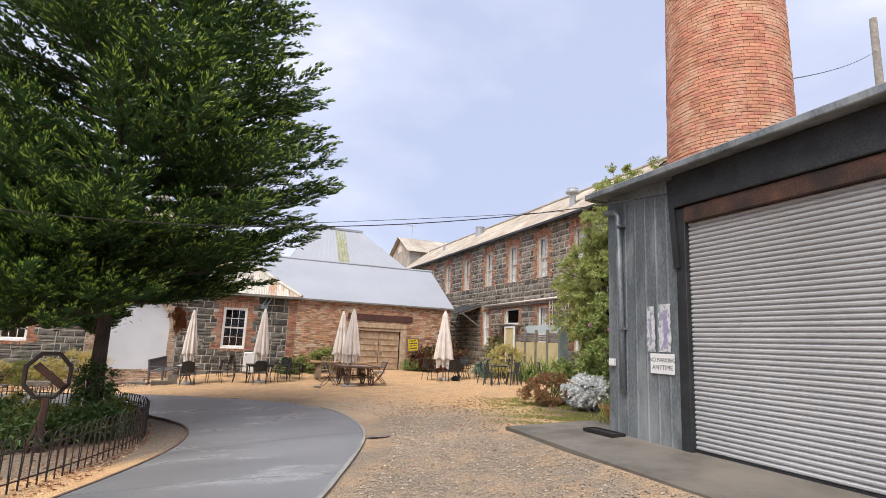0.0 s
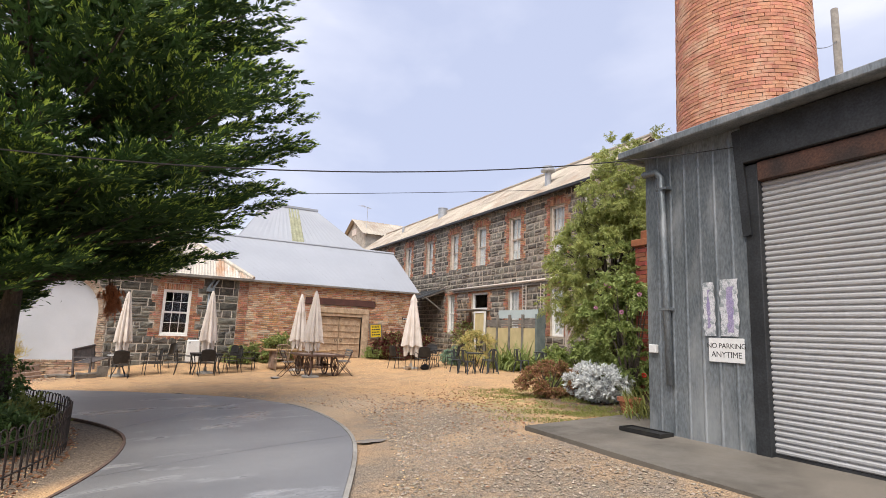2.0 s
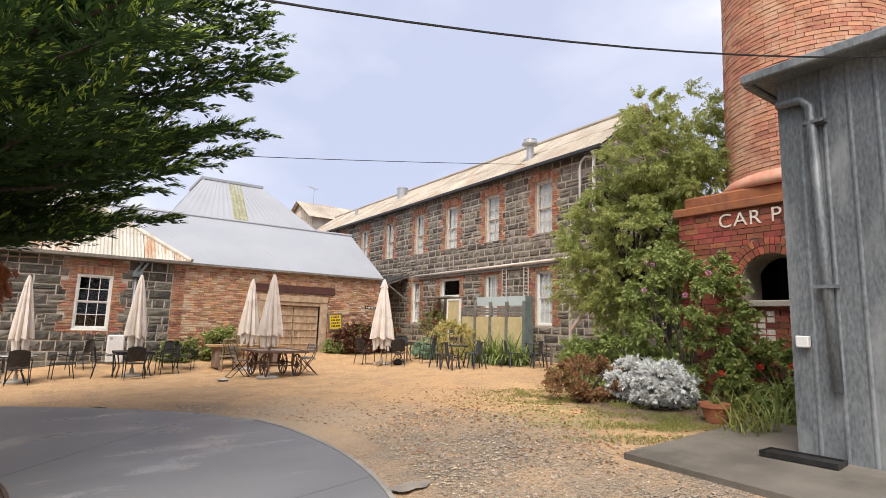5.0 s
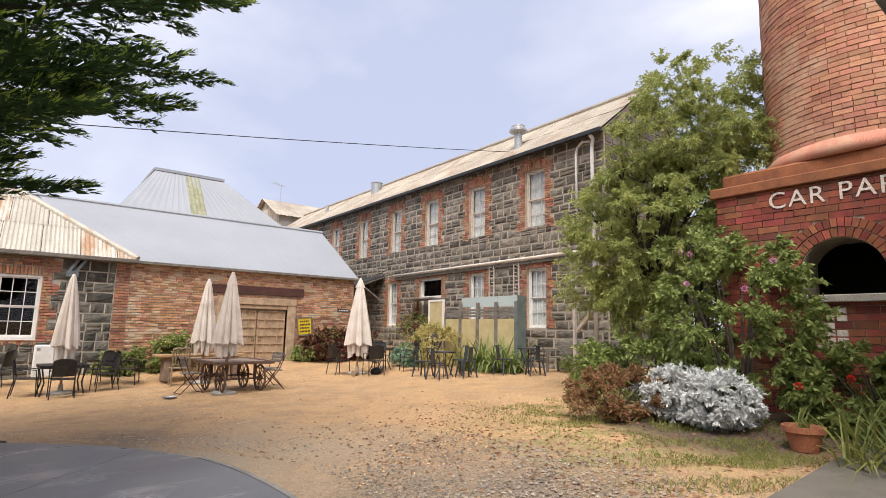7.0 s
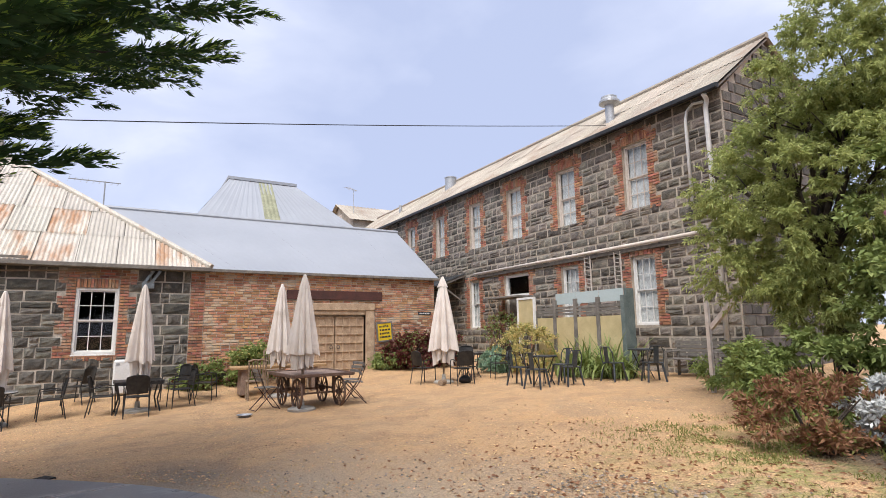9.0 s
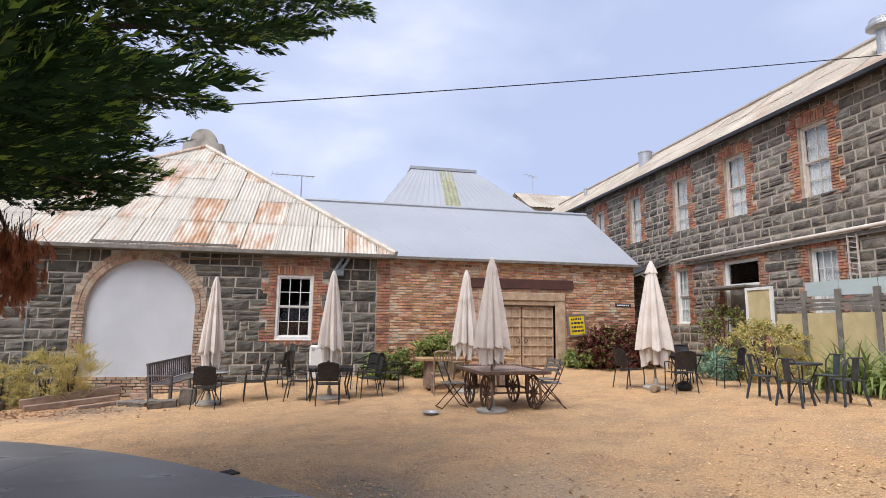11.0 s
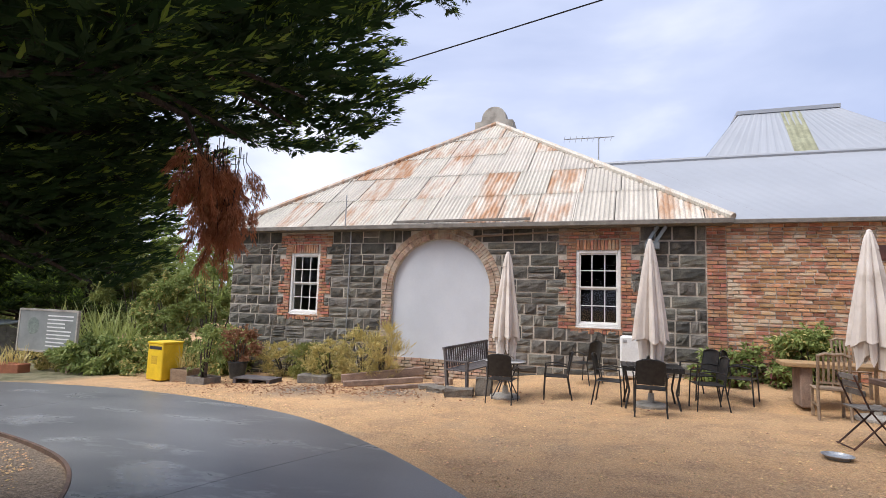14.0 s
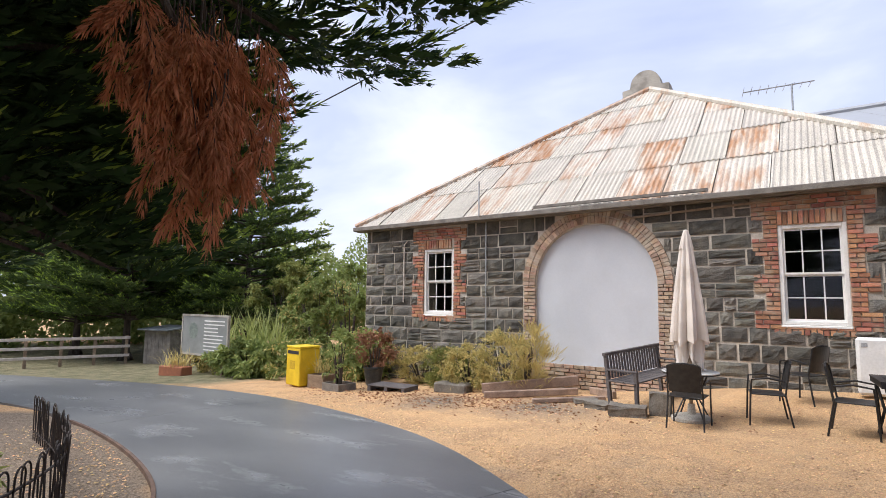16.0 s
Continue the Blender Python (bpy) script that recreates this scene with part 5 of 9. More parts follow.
pl = courses((PY0, PY1, 0.25, 3.3), [fire_span], 0.086, 0.24, RNG, 0, 0.06, 0.01)
plinth_front = pl
pl = courses((PX, 10.6, 0.25, 3.3), [], 0.086, 0.24, RNG, 0, 0.06, 0.01)
joined("plinth_brickwork", pl, (0, PY1, 0), (1, 0, 0), (0, 1, 0), 0.02, RNG, M_BRICK_BASE, chimney)
vs, fs = [], []
for ring in range(2):
    r0, r1, n = FA_R + 0.01 + ring * 0.12, FA_R + 0.115 + ring * 0.12, 20 + 6 * ring
    for i in range(n):
        a0, a1 = math.pi * (i + 0.06) / n, math.pi * (i + 0.94) / n
        k = len(vs)
        for r, a in ((r0, a0), (r1, a0), (r1, a1), (r0, a1)):
            vs += [(PX, FA_C + r * math.cos(a), FA_SPRING + r * math.sin(a)), (PX - 0.03, FA_C + r * math.cos(a), FA_SPRING + r * math.sin(a))]
        fs += [(k + 7, k + 5, k + 3, k + 1), (k + 1, k + 3, k + 2, k), (k + 3, k + 5, k + 4, k + 2), (k + 5, k + 7, k + 6, k + 4), (k + 7, k + 1, k, k + 6)]
ob = obj("fire_arch", vs, fs, M_BRICK_BASE, chimney, "soot-stained brick arch")
ob["kind"] = "stuff"
jamb = courses((FA_C - FA_R - 0.24, FA_C - FA_R, FA_SILL - 0.05, FA_SPRING), [], 0.086, 0.24, RNG, 0, 0, 0.01) + courses((FA_C + FA_R, FA_C + FA_R + 0.24, FA_SILL - 0.05, FA_SPRING), [], 0.086, 0.24, RNG, 0, 0, 0.01)
joined("arch_jamb", jamb, (PX, 0, 0), (0, 1, 0), (-1, 0, 0), 0.026, RNG, M_BRICK_BASE, chimney)
bm = bmesh.new()
box(bm, PX - 0.07, 10.67, PY0 - 0.07, PY1 + 0.07, 3.3, 3.44)
part("cornice", bevel(bm, 0.015), M_BRICK_BASE, chimney, "projecting brick cornice")
bm = bmesh.new()
box(bm, PX + 0.05, 10.55, PY0 + 0.05, PY1 - 0.05, 3.44, 3.63)
part("cornice_top", bevel(bm, 0.03), M_BRICK_BASE, chimney)
bm = bmesh.new()
lathe(bm, [(1.32, 3.63), (1.30, 3.75), (1.2, 3.86)], 48, Matrix.Translation((CX, CY, 0)))
part("shaft_base", bm, M_BRICK_CHIM, chimney, "weathered cement fillet", smooth=True)
bm = bmesh.new()
box(bm, PX - 0.1, PX + 0.55, FA_C - FA_R - 0.02, FA_C + FA_R + 0.02, FA_SILL - 0.09, FA_SILL)
part("hearth_slab", bevel(bm, 0.01), M_PLASTER, chimney, "sooty stone hearth slab")

# ---------------------------------------------------------------- plants


def unit(v):
    return v / np.maximum(1e-6, np.linalg.norm(v, axis=-1, keepdims=True))


def conifer(name, label, x, y, height, profile, seed, branches=120, leaf=0.11, per=42, squeeze=None, low=1.9, hang=0, tight=1.25, blade=0.36, layer=0.0, fill=0, leafage=L_CONIFER):
    """A broad conifer: trunk, whorled limbs and flat sprays; outer tips that face up are coloured as lit."""
    rng = np.random.default_rng(seed)
    z0 = ground_z(x, y) - 0.05
    tree = thing(name, label, "tree", pose(x, y, 0))
    bm = bmesh.new()
    tube(bm, [(0, 0, z0), (0.01, 0.0, z0 + 0.3), (0.0, 0.0, z0 + 1.2), (0.0, 0.0, z0 + 3), (0, 0, height * 0.6), (0, 0, height)], 0.17, 12, 0.03)
    for k in range(5):
        a = k * 1.3
        tube(bm, [(0.22 * math.cos(a), 0.22 * math.sin(a), z0), (0.1 * math.cos(a), 0.12 * math.sin(a), z0 + 0.35)], 0.09, 6, 0.05)
    part("trunk", bm, M_BARK, tree, "dark rough trunk", smooth=True)
    limb = bmesh.new()
    body, tips, shade, cores, bright = [], [], [], [], []
    for k in range(branches + hang):
        f = (k + rng.uniform(0, 0.7)) / branches
        zb = low + (height - low) * f ** tight
        phi = k * 2.399963 + rng.uniform(-0.3, 0.3)
        if layer:  # boughs gather in pads, staggered from one side of the trunk to the next
            step_up = layer * 0.5 * (int(phi / 0.7) % 2)
            zb = low + round((zb - low - step_up) / layer) * layer + step_up + rng.uniform(-0.07, 0.07)
        if k >= branches:  # drooping low limbs on the north side
            phi = radians(rng.uniform(98, 142) if k % 5 < 2 else rng.uniform(62, 290))
            zb = rng.uniform(2.6, 3.6) if phi < 1.7 else rng.uniform(1.8, 2.8 if phi < 2.5 else 3.3)
        L = np.interp(zb, *profile) * rng.uniform(0.8, 1.02)
        if squeeze is not None and k < branches:
            L *= squeeze(phi, zb)
        d = np.array((math.cos(phi), math.sin(phi), 0.0))
        side = np.array((-d[1], d[0], 0.0))
        sag = rng.uniform(-0.06, 0.1) + (0.06 if zb < 3.2 else 0.0) + (rng.uniform(0.16, 0.4) if k >= branches else 0.0)
        curve = lambda s: d * s * L + np.array((0, 0, zb + L * (0.16 * s - sag * s * s + 0.12 * s ** 4)))
        pts = [curve(s) for s in (0.0, 0.35, 0.7, 0.95)]
        if zb < 5.5 and k % 3 == 0:
            one = bmesh.new()
            tube(one, pts, 0.045, 5, 0.008, caps=False)
            part("limb", one, M_BARK, tree, smooth=True)
        else:
            tube(limb, pts, 0.045 if zb < 6 else 0.03, 5, 0.008, caps=False)
        if fill:  # deep shade foliage along the limb
            su = rng.uniform(0.1, 0.8, fill)
            inner_p = np.array([curve(q_) for q_ in su]) + rng.normal(0, 1, (fill, 3)) * np.array((0.27, 0.27, 0.07)) * (0.4 + su[:, None])
            shade.append(np.concatenate([inner_p, d + rng.normal(0, 0.6, (fill, 3)) * np.array((1, 1, 0.25))], 1))
        n_sub = max(5, int(L * 6.5))
        s_ = np.minimum(1.0, 0.26 + 0.78 * (np.arange(n_sub) + rng.uniform(0, 1, n_sub)) / n_sub)
        base = np.array([curve(q_) for q_ in s_])
        spread = rng.uniform(0.3, 1.0, n_sub) * np.where(np.arange(n_sub) % 2, 1, -1)
        spread[-2:] = rng.uniform(-0.2, 0.2, 2)
        ax = unit(d * np.cos(spread)[:, None] + side * np.sin(spread)[:, None] + np.array((0, 0, 1.0)) * rng.uniform(-0.04, 0.38, (n_sub, 1)))
        ln = (0.36 + 0.5 * (1 - abs(s_ - 0.6) * 1.3)) * rng.uniform(0.75, 1.25, n_sub) * min(1.0, L / 2.0 + 0.3)
        close = zb < 3.6 and layer
        plumes, blades = (11, int(per * 1.25)) if close else (9, per) if zb < 6 else (7, int(per * 0.6))
        girth = 0.62 if close else (0.95 if zb < 6 else 1.5)
        # plumes along each spray: slender tufts that sweep forward and up
        u = (np.arange(plumes) + rng.uniform(0, 1, (n_sub, plumes))) / plumes
        across = unit(np.cross(ax, (0, 0, 1.0)))
        up = np.cross(across, ax)
        fan = np.where(np.arange(plumes) % 2, 1, -1) * (0.95 * (1 - u) + 0.12) * rng.uniform(0.6, 1.2, u.shape)
        foot = base[:, None] + ax[:, None] * (u * ln[:, None])[..., None] + up[:, None] * (0.16 * ln[:, None] * u * u + rng.normal(0, 0.02, u.shape))[..., None]
        lean = unit(ax[:, None] * np.cos(fan)[..., None] + across[:, None] * np.sin(fan)[..., None] + np.array((0, 0, 1.0)) * rng.uniform(0.0, 0.5, u.shape)[..., None])
        reach = (0.07 + ln[:, None] * (0.36 - 0.2 * u)) * rng.uniform(0.7, 1.2, u.shape)
        v = rng.uniform(0, 1, (n_sub, plumes, blades)) ** 0.85
        around = unit(rng.normal(size=(n_sub, plumes, blades, 3)))
        pos = foot[:, :, None] + lean[:, :, None] * (v * reach[..., None])[..., None] + around * ((0.03 - 0.018 * v) * (0.6 + girth * 0.5))[..., None]
        dirs = lean[:, :, None] + around * (0.62 - 0.3 * v)[..., None]
        # needles near the tips that point upward get the painted top-light colour
        lit_tip = (v > rng.uniform(0.35, 0.8, v.shape)) & ((s_[:, None] * 0.6 + u * 0.5) > rng.uniform(0.35, 0.9, u.shape))[..., None] & (around[..., 2] + lean[:, :, None, 2] > 0.3)
        for j in range(6):
            stage = (j + rng.uniform(0.0, 1.0, reach.shape)) / 6
            swing = unit(rng.normal(size=foot.shape))
            core_at = foot + lean * (stage * reach * 0.85 - 0.02)[..., None] + swing * 0.008
            core_ax = lean + swing * 0.38
            size_ = (0.05 + 0.42 * reach) * rng.uniform(0.5, 0.85, reach.shape)
            sheet = np.concatenate([core_at.reshape(-1, 3), core_ax.reshape(-1, 3), size_.reshape(-1, 1), np.full((reach.size, 1), (0.026 if close else 0.034) + 0.012 * girth)], 1)
            # likewise for the wider blades: outer, upward ones are coloured as lit
            lit_sheet = ((stage > 0.5) & ((s_[:, None] * 0.6 + u * 0.5) > rng.uniform(0.5, 0.75, u.shape)) & (swing[..., 2] + lean[..., 2] > 0.25)).reshape(-1)
            cores.append(sheet[~lit_sheet])
            bright.append(sheet[lit_sheet] * np.array((1, 1, 1, 1, 1, 1, 0.8, 0.6)))
        for mask_, bag in ((~lit_tip, body), (lit_tip, tips)):
            bag.append(np.concatenate([pos[mask_], dirs[mask_], np.full((int(mask_.sum()), 1), girth)], 1))
    part("upper_limb_wood", limb, M_BARK, tree, smooth=True)["kind"] = "stuff"
    body, tips = np.concatenate(body), np.concatenate(tips)
    if shade:
        shade = np.concatenate(shade)
        leaf_obj("inner_foliage", leaves(shade[:, :3], shade[:, 3:], rng.uniform(0.06, 0.13, len(shade)), 0.024, 0.1, seed + 3), leafage, tree, "dark inner foliage")
    cores = np.concatenate(cores)
    leaf_obj("spray_foliage", leaves(cores[:, :3], cores[:, 3:6], cores[:, 6], cores[:, 7], -0.05, seed + 7), leafage, tree, "dense dark green sprays")
    bright = np.concatenate(bright)
    leaf_obj("lit_spray_foliage", leaves(bright[:, :3], bright[:, 3:6], bright[:, 6], bright[:, 7], -0.05, seed + 8), L_CONIFER_LIT, tree, "yellow-green outer sprays with top light in their colour")
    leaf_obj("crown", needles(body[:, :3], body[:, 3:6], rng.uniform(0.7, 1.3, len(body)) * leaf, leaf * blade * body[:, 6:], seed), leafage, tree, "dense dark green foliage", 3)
    leaf_obj("lit_tip_foliage", needles(tips[:, :3], tips[:, 3:6], rng.uniform(0.7, 1.2, len(tips)) * leaf * 0.9, leaf * blade * tips[:, 6:], seed + 1), L_CONIFER_LIT, tree, "yellow-green new tips with top light in their colour", 3)
    return tree


def clump_cloud(rng, n, centre, radii, clumps, spread, flat=1.0, hollow=0.55, twigs=9):
    """Leaf places along short twigs that fan out of uneven clumps over an ellipsoid, with the leaves' own axes."""
    c = unit(rng.normal(size=(clumps, 3)))
    out = unit(c + rng.normal(0, 0.25, c.shape))
    c = c * rng.uniform(hollow, 0.95, (clumps, 1)) ** 0.7
    size = rng.uniform(0.6, 1.35, clumps) * spread * 2.3
    d = unit(out[:, None] * 0.85 + rng.normal(0, 0.62, (clumps, twigs, 3)) + np.array((0, 0, 0.18)))
    length = size[:, None] * rng.uniform(0.55, 1.15, (clumps, twigs))
    which, twig = rng.integers(0, clumps, n), rng.integers(0, twigs, n)
    s = rng.uniform(0.05, 1.0, n) ** 0.75
    dd = d[which, twig]
    pos = c[which] * np.array(radii) + dd * (s * length[which, twig])[:, None] * np.array((1, 1, flat))
    pos[:, 2] -= 0.3 * spread * s * s
    pos += rng.normal(0, 0.07 * spread, (n, 3))
    axis = unit(dd * 0.65 + unit(rng.normal(size=(n, 3))) * 0.75)
    return pos + np.array(centre), axis


def bush(name, label, x, y, h, rx, ry, n, leaf, width, material, seed, clumps=40, spread=0.12, droop=0.2, category="shrub", lift=0.0, second=None, second_label="", share=0.3, stems=7, upright=0.0):
    """A shrub: stems from the ground and clumps of leaves; optionally flowers or leaves of a second colour."""
    rng = np.random.default_rng(seed)
    gz = ground_z(x, y)
    plant = thing(name, label, category, pose(x, y, gz))
    bm = bmesh.new()
    for k in range(stems):
        a = 2 * math.pi * k / stems + rng.uniform(-0.4, 0.4)
        q = rng.uniform(0.3, 0.75)
        tube(bm, [(0.03 * math.cos(a), 0.03 * math.sin(a), -0.04), (rx * q * 0.5 * math.cos(a), ry * q * 0.5 * math.sin(a), h * 0.4), (rx * q * math.cos(a), ry * q * math.sin(a), h * 0.8)], 0.018 + 0.006 * h, 5, 0.005)
    part("stem_wood", bm, M_BARK, plant)["kind"] = "stuff"
    pos, ax = clump_cloud(rng, n, (0, 0, lift + (h - lift) * 0.52), (rx, ry, (h - lift) * 0.5), clumps, spread, 0.8)
    ax = ax + np.array((0, 0, upright))
    keep = pos[:, 2] > 0.02
    pos, ax = pos[keep], ax[keep]
    m = int(len(pos) * (1 - share)) if second else len(pos)
    leaf_obj("foliage", leaves(pos[:m], ax[:m], leaf * rng.uniform(0.6, 1.3, m), width * rng.uniform(0.7, 1.2, m), droop, seed), material, plant)
    if second:
        r = len(pos) - m
        leaf_obj("mixed_foliage", leaves(pos[m:], ax[m:], leaf * rng.uniform(0.6, 1.2, r), width, droop, seed + 5), second, plant, second_label)
    return plant


def strap_plant(name, label, x, y, n, length, width, material, seed, arch=0.8, spread=0.15, gz=None, category="plant", parent=None):
    """A clump of arching strap leaves, each a tapered bent strip."""
    rng = random.Random(seed)
    gz = ground_z(x, y) if gz is None else gz
    vs, fs = [], []
    for k in range(n):
        a = rng.uniform(0, 2 * math.pi)
        L, w = length * rng.uniform(0.6, 1.1), width * rng.uniform(0.7, 1.2)
        bx, by = spread * rng.uniform(-1, 1), spread * rng.uniform(-1, 1)
        tilt = rng.uniform(0.15, 1.0)
        d, sd = (math.cos(a), math.sin(a)), (-math.sin(a), math.cos(a))
        k0 = len(vs)
        r = z = 0.0
        ang = math.pi / 2 - tilt * 0.6
        for i in range(6):
            ww = w * (1 - (i / 5) ** 2 * 0.9) * (0.6 if i == 0 else 1) / 2
            for s in (-1, 1):
                vs.append((bx + d[0] * r + sd[0] * ww * s, by + d[1] * r + sd[1] * ww * s, max(0.01, z)))
            r += L / 5 * math.cos(ang)
            z += L / 5 * math.sin(ang)
            ang -= arch * tilt * 0.55
        for i in range(5):
            fs.append((k0 + 2 * i, k0 + 2 * i + 1, k0 + 2 * i + 3, k0 + 2 * i + 2))
    if parent is not None:
        ob = obj("foliage", vs, fs, material, parent)
        ob.location = (x, y, gz)
        return ob
    plant = thing(name, label, category, pose(x, y, gz))
    obj("foliage", vs, fs, material, plant)
    return plant


def east_gap(phi, z):
    """The limbs over the drive are shorter low down."""
    toward = max(0.0, math.cos(phi - 0.4)) ** 2
    return 1 - 0.27 * toward * (1 - smoothstep(2.4, 3.5, z)) + 0.2 * max(0.0, math.cos(phi + 0.15)) ** 6 * smoothstep(2.7, 3.1, z) * (1 - smoothstep(3.8, 4.4, z)) + 0.5 * max(0.0, math.cos(phi - 1.2)) ** 3 * smoothstep(2.4, 3.0, z) * (1 - smoothstep(4.5, 6.5, z))


big_conifer = conifer("conifer_tree", "broad dark green conifer with lit-coloured tips and a dead brown limb", -1.9, 10.85, 15.0,
                      ([1.8, 3.0, 4.0, 5.4, 7.3, 8.8, 12.0, 15.0], [2.6, 3.05, 3.3, 3.0, 2.5, 2.2, 1.4, 0.3]), 4, branches=265, leaf=0.055, per=17, squeeze=east_gap, low=1.95, hang=100, tight=1.4, blade=0.3, layer=0.74, fill=45)
rng_d = np.random.default_rng(77)
dead_p, dead_a = [], []
bm = bmesh.new()
tube(bm, [(0, 0, 2.55), (0.5, 1.0, 2.5), (0.93, 1.8, 2.25), (1.02, 1.92, 1.95)], 0.03, 6, 0.01)
for k in range(88):
    f_ = rng_d.uniform(0, 1)
    base = np.array((1.03, 1.95, 2.13 - 0.38 * f_)) + rng_d.normal(0, 1, 3) * np.array((0.05, 0.07, 0.03)) * (1.25 - 0.4 * f_)
    out_ = rng_d.normal(0, 1, 3) * np.array((0.34, 0.5, 0.0))
    ax = unit(out_ * (0.75 - 0.4 * f_) + np.array((0.0, 0.0, -1.0)))
    ln = rng_d.uniform(0.1, 0.25)
    tip_ = base + ax * ln + np.array((0, 0, -0.05 * ln))
    tube(bm, [tuple(base + np.array((0, 0, 0.05))), tuple(base), tuple(tip_)], 0.0035, 3, 0.001)
    for j in range(7):
        q_ = rng_d.uniform(0.15, 0.9)
        fd = unit(ax + rng_d.normal(0, 0.35, 3) + np.array((0, 0, -0.25)))
        u = rng_d.uniform(0, 1, 34)
        ring_ = unit(rng_d.normal(size=(34, 3)))
        dead_p.append(base + ax * q_ * ln + fd * (u * 0.085)[:, None] + ring_ * (0.011 * (1.15 - u))[:, None])
        dead_a.append(fd + ring_ * 0.45)
dead_p, dead_a = np.concatenate(dead_p), np.concatenate(dead_a)
part("dead_branch", bm, M_BARK, big_conifer)
leaf_obj("dead_limb", leaves(dead_p, dead_a, 0.03, 0.0042, 0.2, 3), L_DEAD, big_conifer, "hanging dead russet foliage")

# feathery tree between the mill and the chimney
pepper = thing("pepper_tree", "feathery light green tree beside the brick chimney plinth", "tree", pose(8.75, 10.5, ground_z(8.75, 10.5)))
bm = bmesh.new()
rng_p = np.random.default_rng(12)
tube(bm, [(0.3, 0.0, -0.05), (0.25, 0.0, 0.9), (0.1, 0.1, 1.8)], 0.13, 9, 0.1)
for k in range(16):
    a, q = k * 2.4, rng_p.uniform(0.5, 1.2)
    zt = rng_p.uniform(2.4, 4.1)
    tube(bm, [(0.1, 0.1, 1.7), (q * 0.4 * math.cos(a), q * 0.4 * math.sin(a), 1.7 + (zt - 1.7) * 0.5), (q * math.cos(a), q * math.sin(a), zt)], 0.055, 6, 0.01)
    for j in range(4):
        b2 = a + rng_p.uniform(-1, 1)
        tube(bm, [(q * 0.7 * math.cos(a), q * 0.7 * math.sin(a), 1.7 + (zt - 1.7) * 0.75), ((q + 0.1) * math.cos(b2), (q + 0.1) * math.sin(b2), zt + rng_p.uniform(-0.3, 0.3))], 0.016, 4, 0.005)
part("trunk", bm, M_BARK, pepper, "slender branching trunk", smooth=True)
for label, cen, rad, cl, n, sp in (("light green feathery leaves", (-0.05, -0.15, 2.45), (1.32, 1.65, 1.55), 320, 130000, 0.14), ("light green upper leaves", (0.0, -0.75, 4.35), (1.0, 1.3, 1.2), 180, 56000, 0.13), ("light green side leaves", (0.1, -1.7, 3.55), (0.75, 0.8, 0.7), 85, 24000, 0.13)):
    p_, a_ = clump_cloud(rng_p, n, cen, rad, cl, sp, 0.85, 0.25)
    a_ = a_ + np.array((0, 0, -0.1))
    leaf_obj("crown", leaves(p_, a_, 0.062 * rng_p.uniform(0.6, 1.3, n), 0.019, 0.25, 5), L_PEPPER, pepper, label)

bush("rose_bush", "leafy green climbing bush with pink flowers", 7.35, 8.55, 2.15, 0.75, 0.75, 15000, 0.075, 0.04, L_ROSE, 21, 55, 0.13)
bush("creeper_bush", "rambling mid-green creeper on the plinth corner", 8.05, 9.35, 2.9, 0.5, 0.45, 9000, 0.075, 0.035, L_ROSE, 22, 40, 0.13)
bush("silver_bush", "silver-grey leafed shrub beside the terracotta pot", 6.62, 8.5, 0.58, 0.45, 0.42, 11000, 0.06, 0.03, L_SILVER, 23, 90, 0.055, 0.0, stems=5)
bush("silver_bush", "small silver-grey shrub behind the bronze bush", 6.85, 9.1, 0.6, 0.4, 0.4, 8000, 0.06, 0.026, L_SILVER, 24, 70, 0.055, 0.0, stems=4)
bush("bronze_bush", "bronze and green fine-leafed low shrub", 6.42, 9.68, 0.57, 0.5, 0.56, 13000, 0.06, 0.02, L_BROWN, 25, 42, 0.09, 0.1, second=L_GRASS, second_label="yellow-green shoots", share=0.18, upright=0.3)
bush("green_undergrowth", "low green leafy undergrowth by the plinth", 7.4, 7.2, 0.75, 0.6, 0.8, 9000, 0.08, 0.045, L_ROSE, 26, 40, 0.12, second=L_GRASS, share=0.25)
bush("green_undergrowth", "low green leafy undergrowth below the tree", 7.9, 10.3, 0.8, 0.7, 0.9, 9000, 0.08, 0.04, L_ROSE, 27, 40, 0.12)
bush("green_undergrowth", "tangled green plants beside the mill corner", 9.9, 12.3, 0.55, 0.7, 0.6, 5000, 0.09, 0.03, L_ROSE, 28, 45, 0.13)
strap_plant("strap_leaf_plant", "yellow-green strap-leafed plant at the shed corner", 5.75, 6.95, 55, 0.62, 0.022, L_GRASS, 31, 0.9, 0.22)
strap_plant("strap_leaf_plant", "yellow-green strap-leafed plant by the pot", 6.5, 6.9, 60, 0.7, 0.024, L_ROSE, 32, 0.9, 0.25)
for i, (x, y) in enumerate(((9.95, 16.4), (10.15, 15.9), (10.2, 15.35))):
    strap_plant("agapanthus", "glossy green agapanthus clump in front of the screen", x, y, 120, 1.05, 0.06, L_ROSE, 33 + i, 1.55, 0.3)
strap_plant("agave", "blue-green agave rosette in the border", 9.75, 19.2, 45, 0.75, 0.06, L_AGAVE, 37, 0.5, 0.12)
bush("agave_skirt", "blue-grey mounded shrub under the agave", 9.65, 18.9, 0.55, 0.45, 0.45, 4000, 0.09, 0.03, L_AGAVE, 38, 25, 0.1)
bush("yellow_shrub", "yellow autumn shrub before the screen", 10.0, 18.1, 1.15, 0.55, 0.75, 7500, 0.07, 0.03, L_DRY, 39, 40, 0.12, second=L_ROSE, share=0.25)
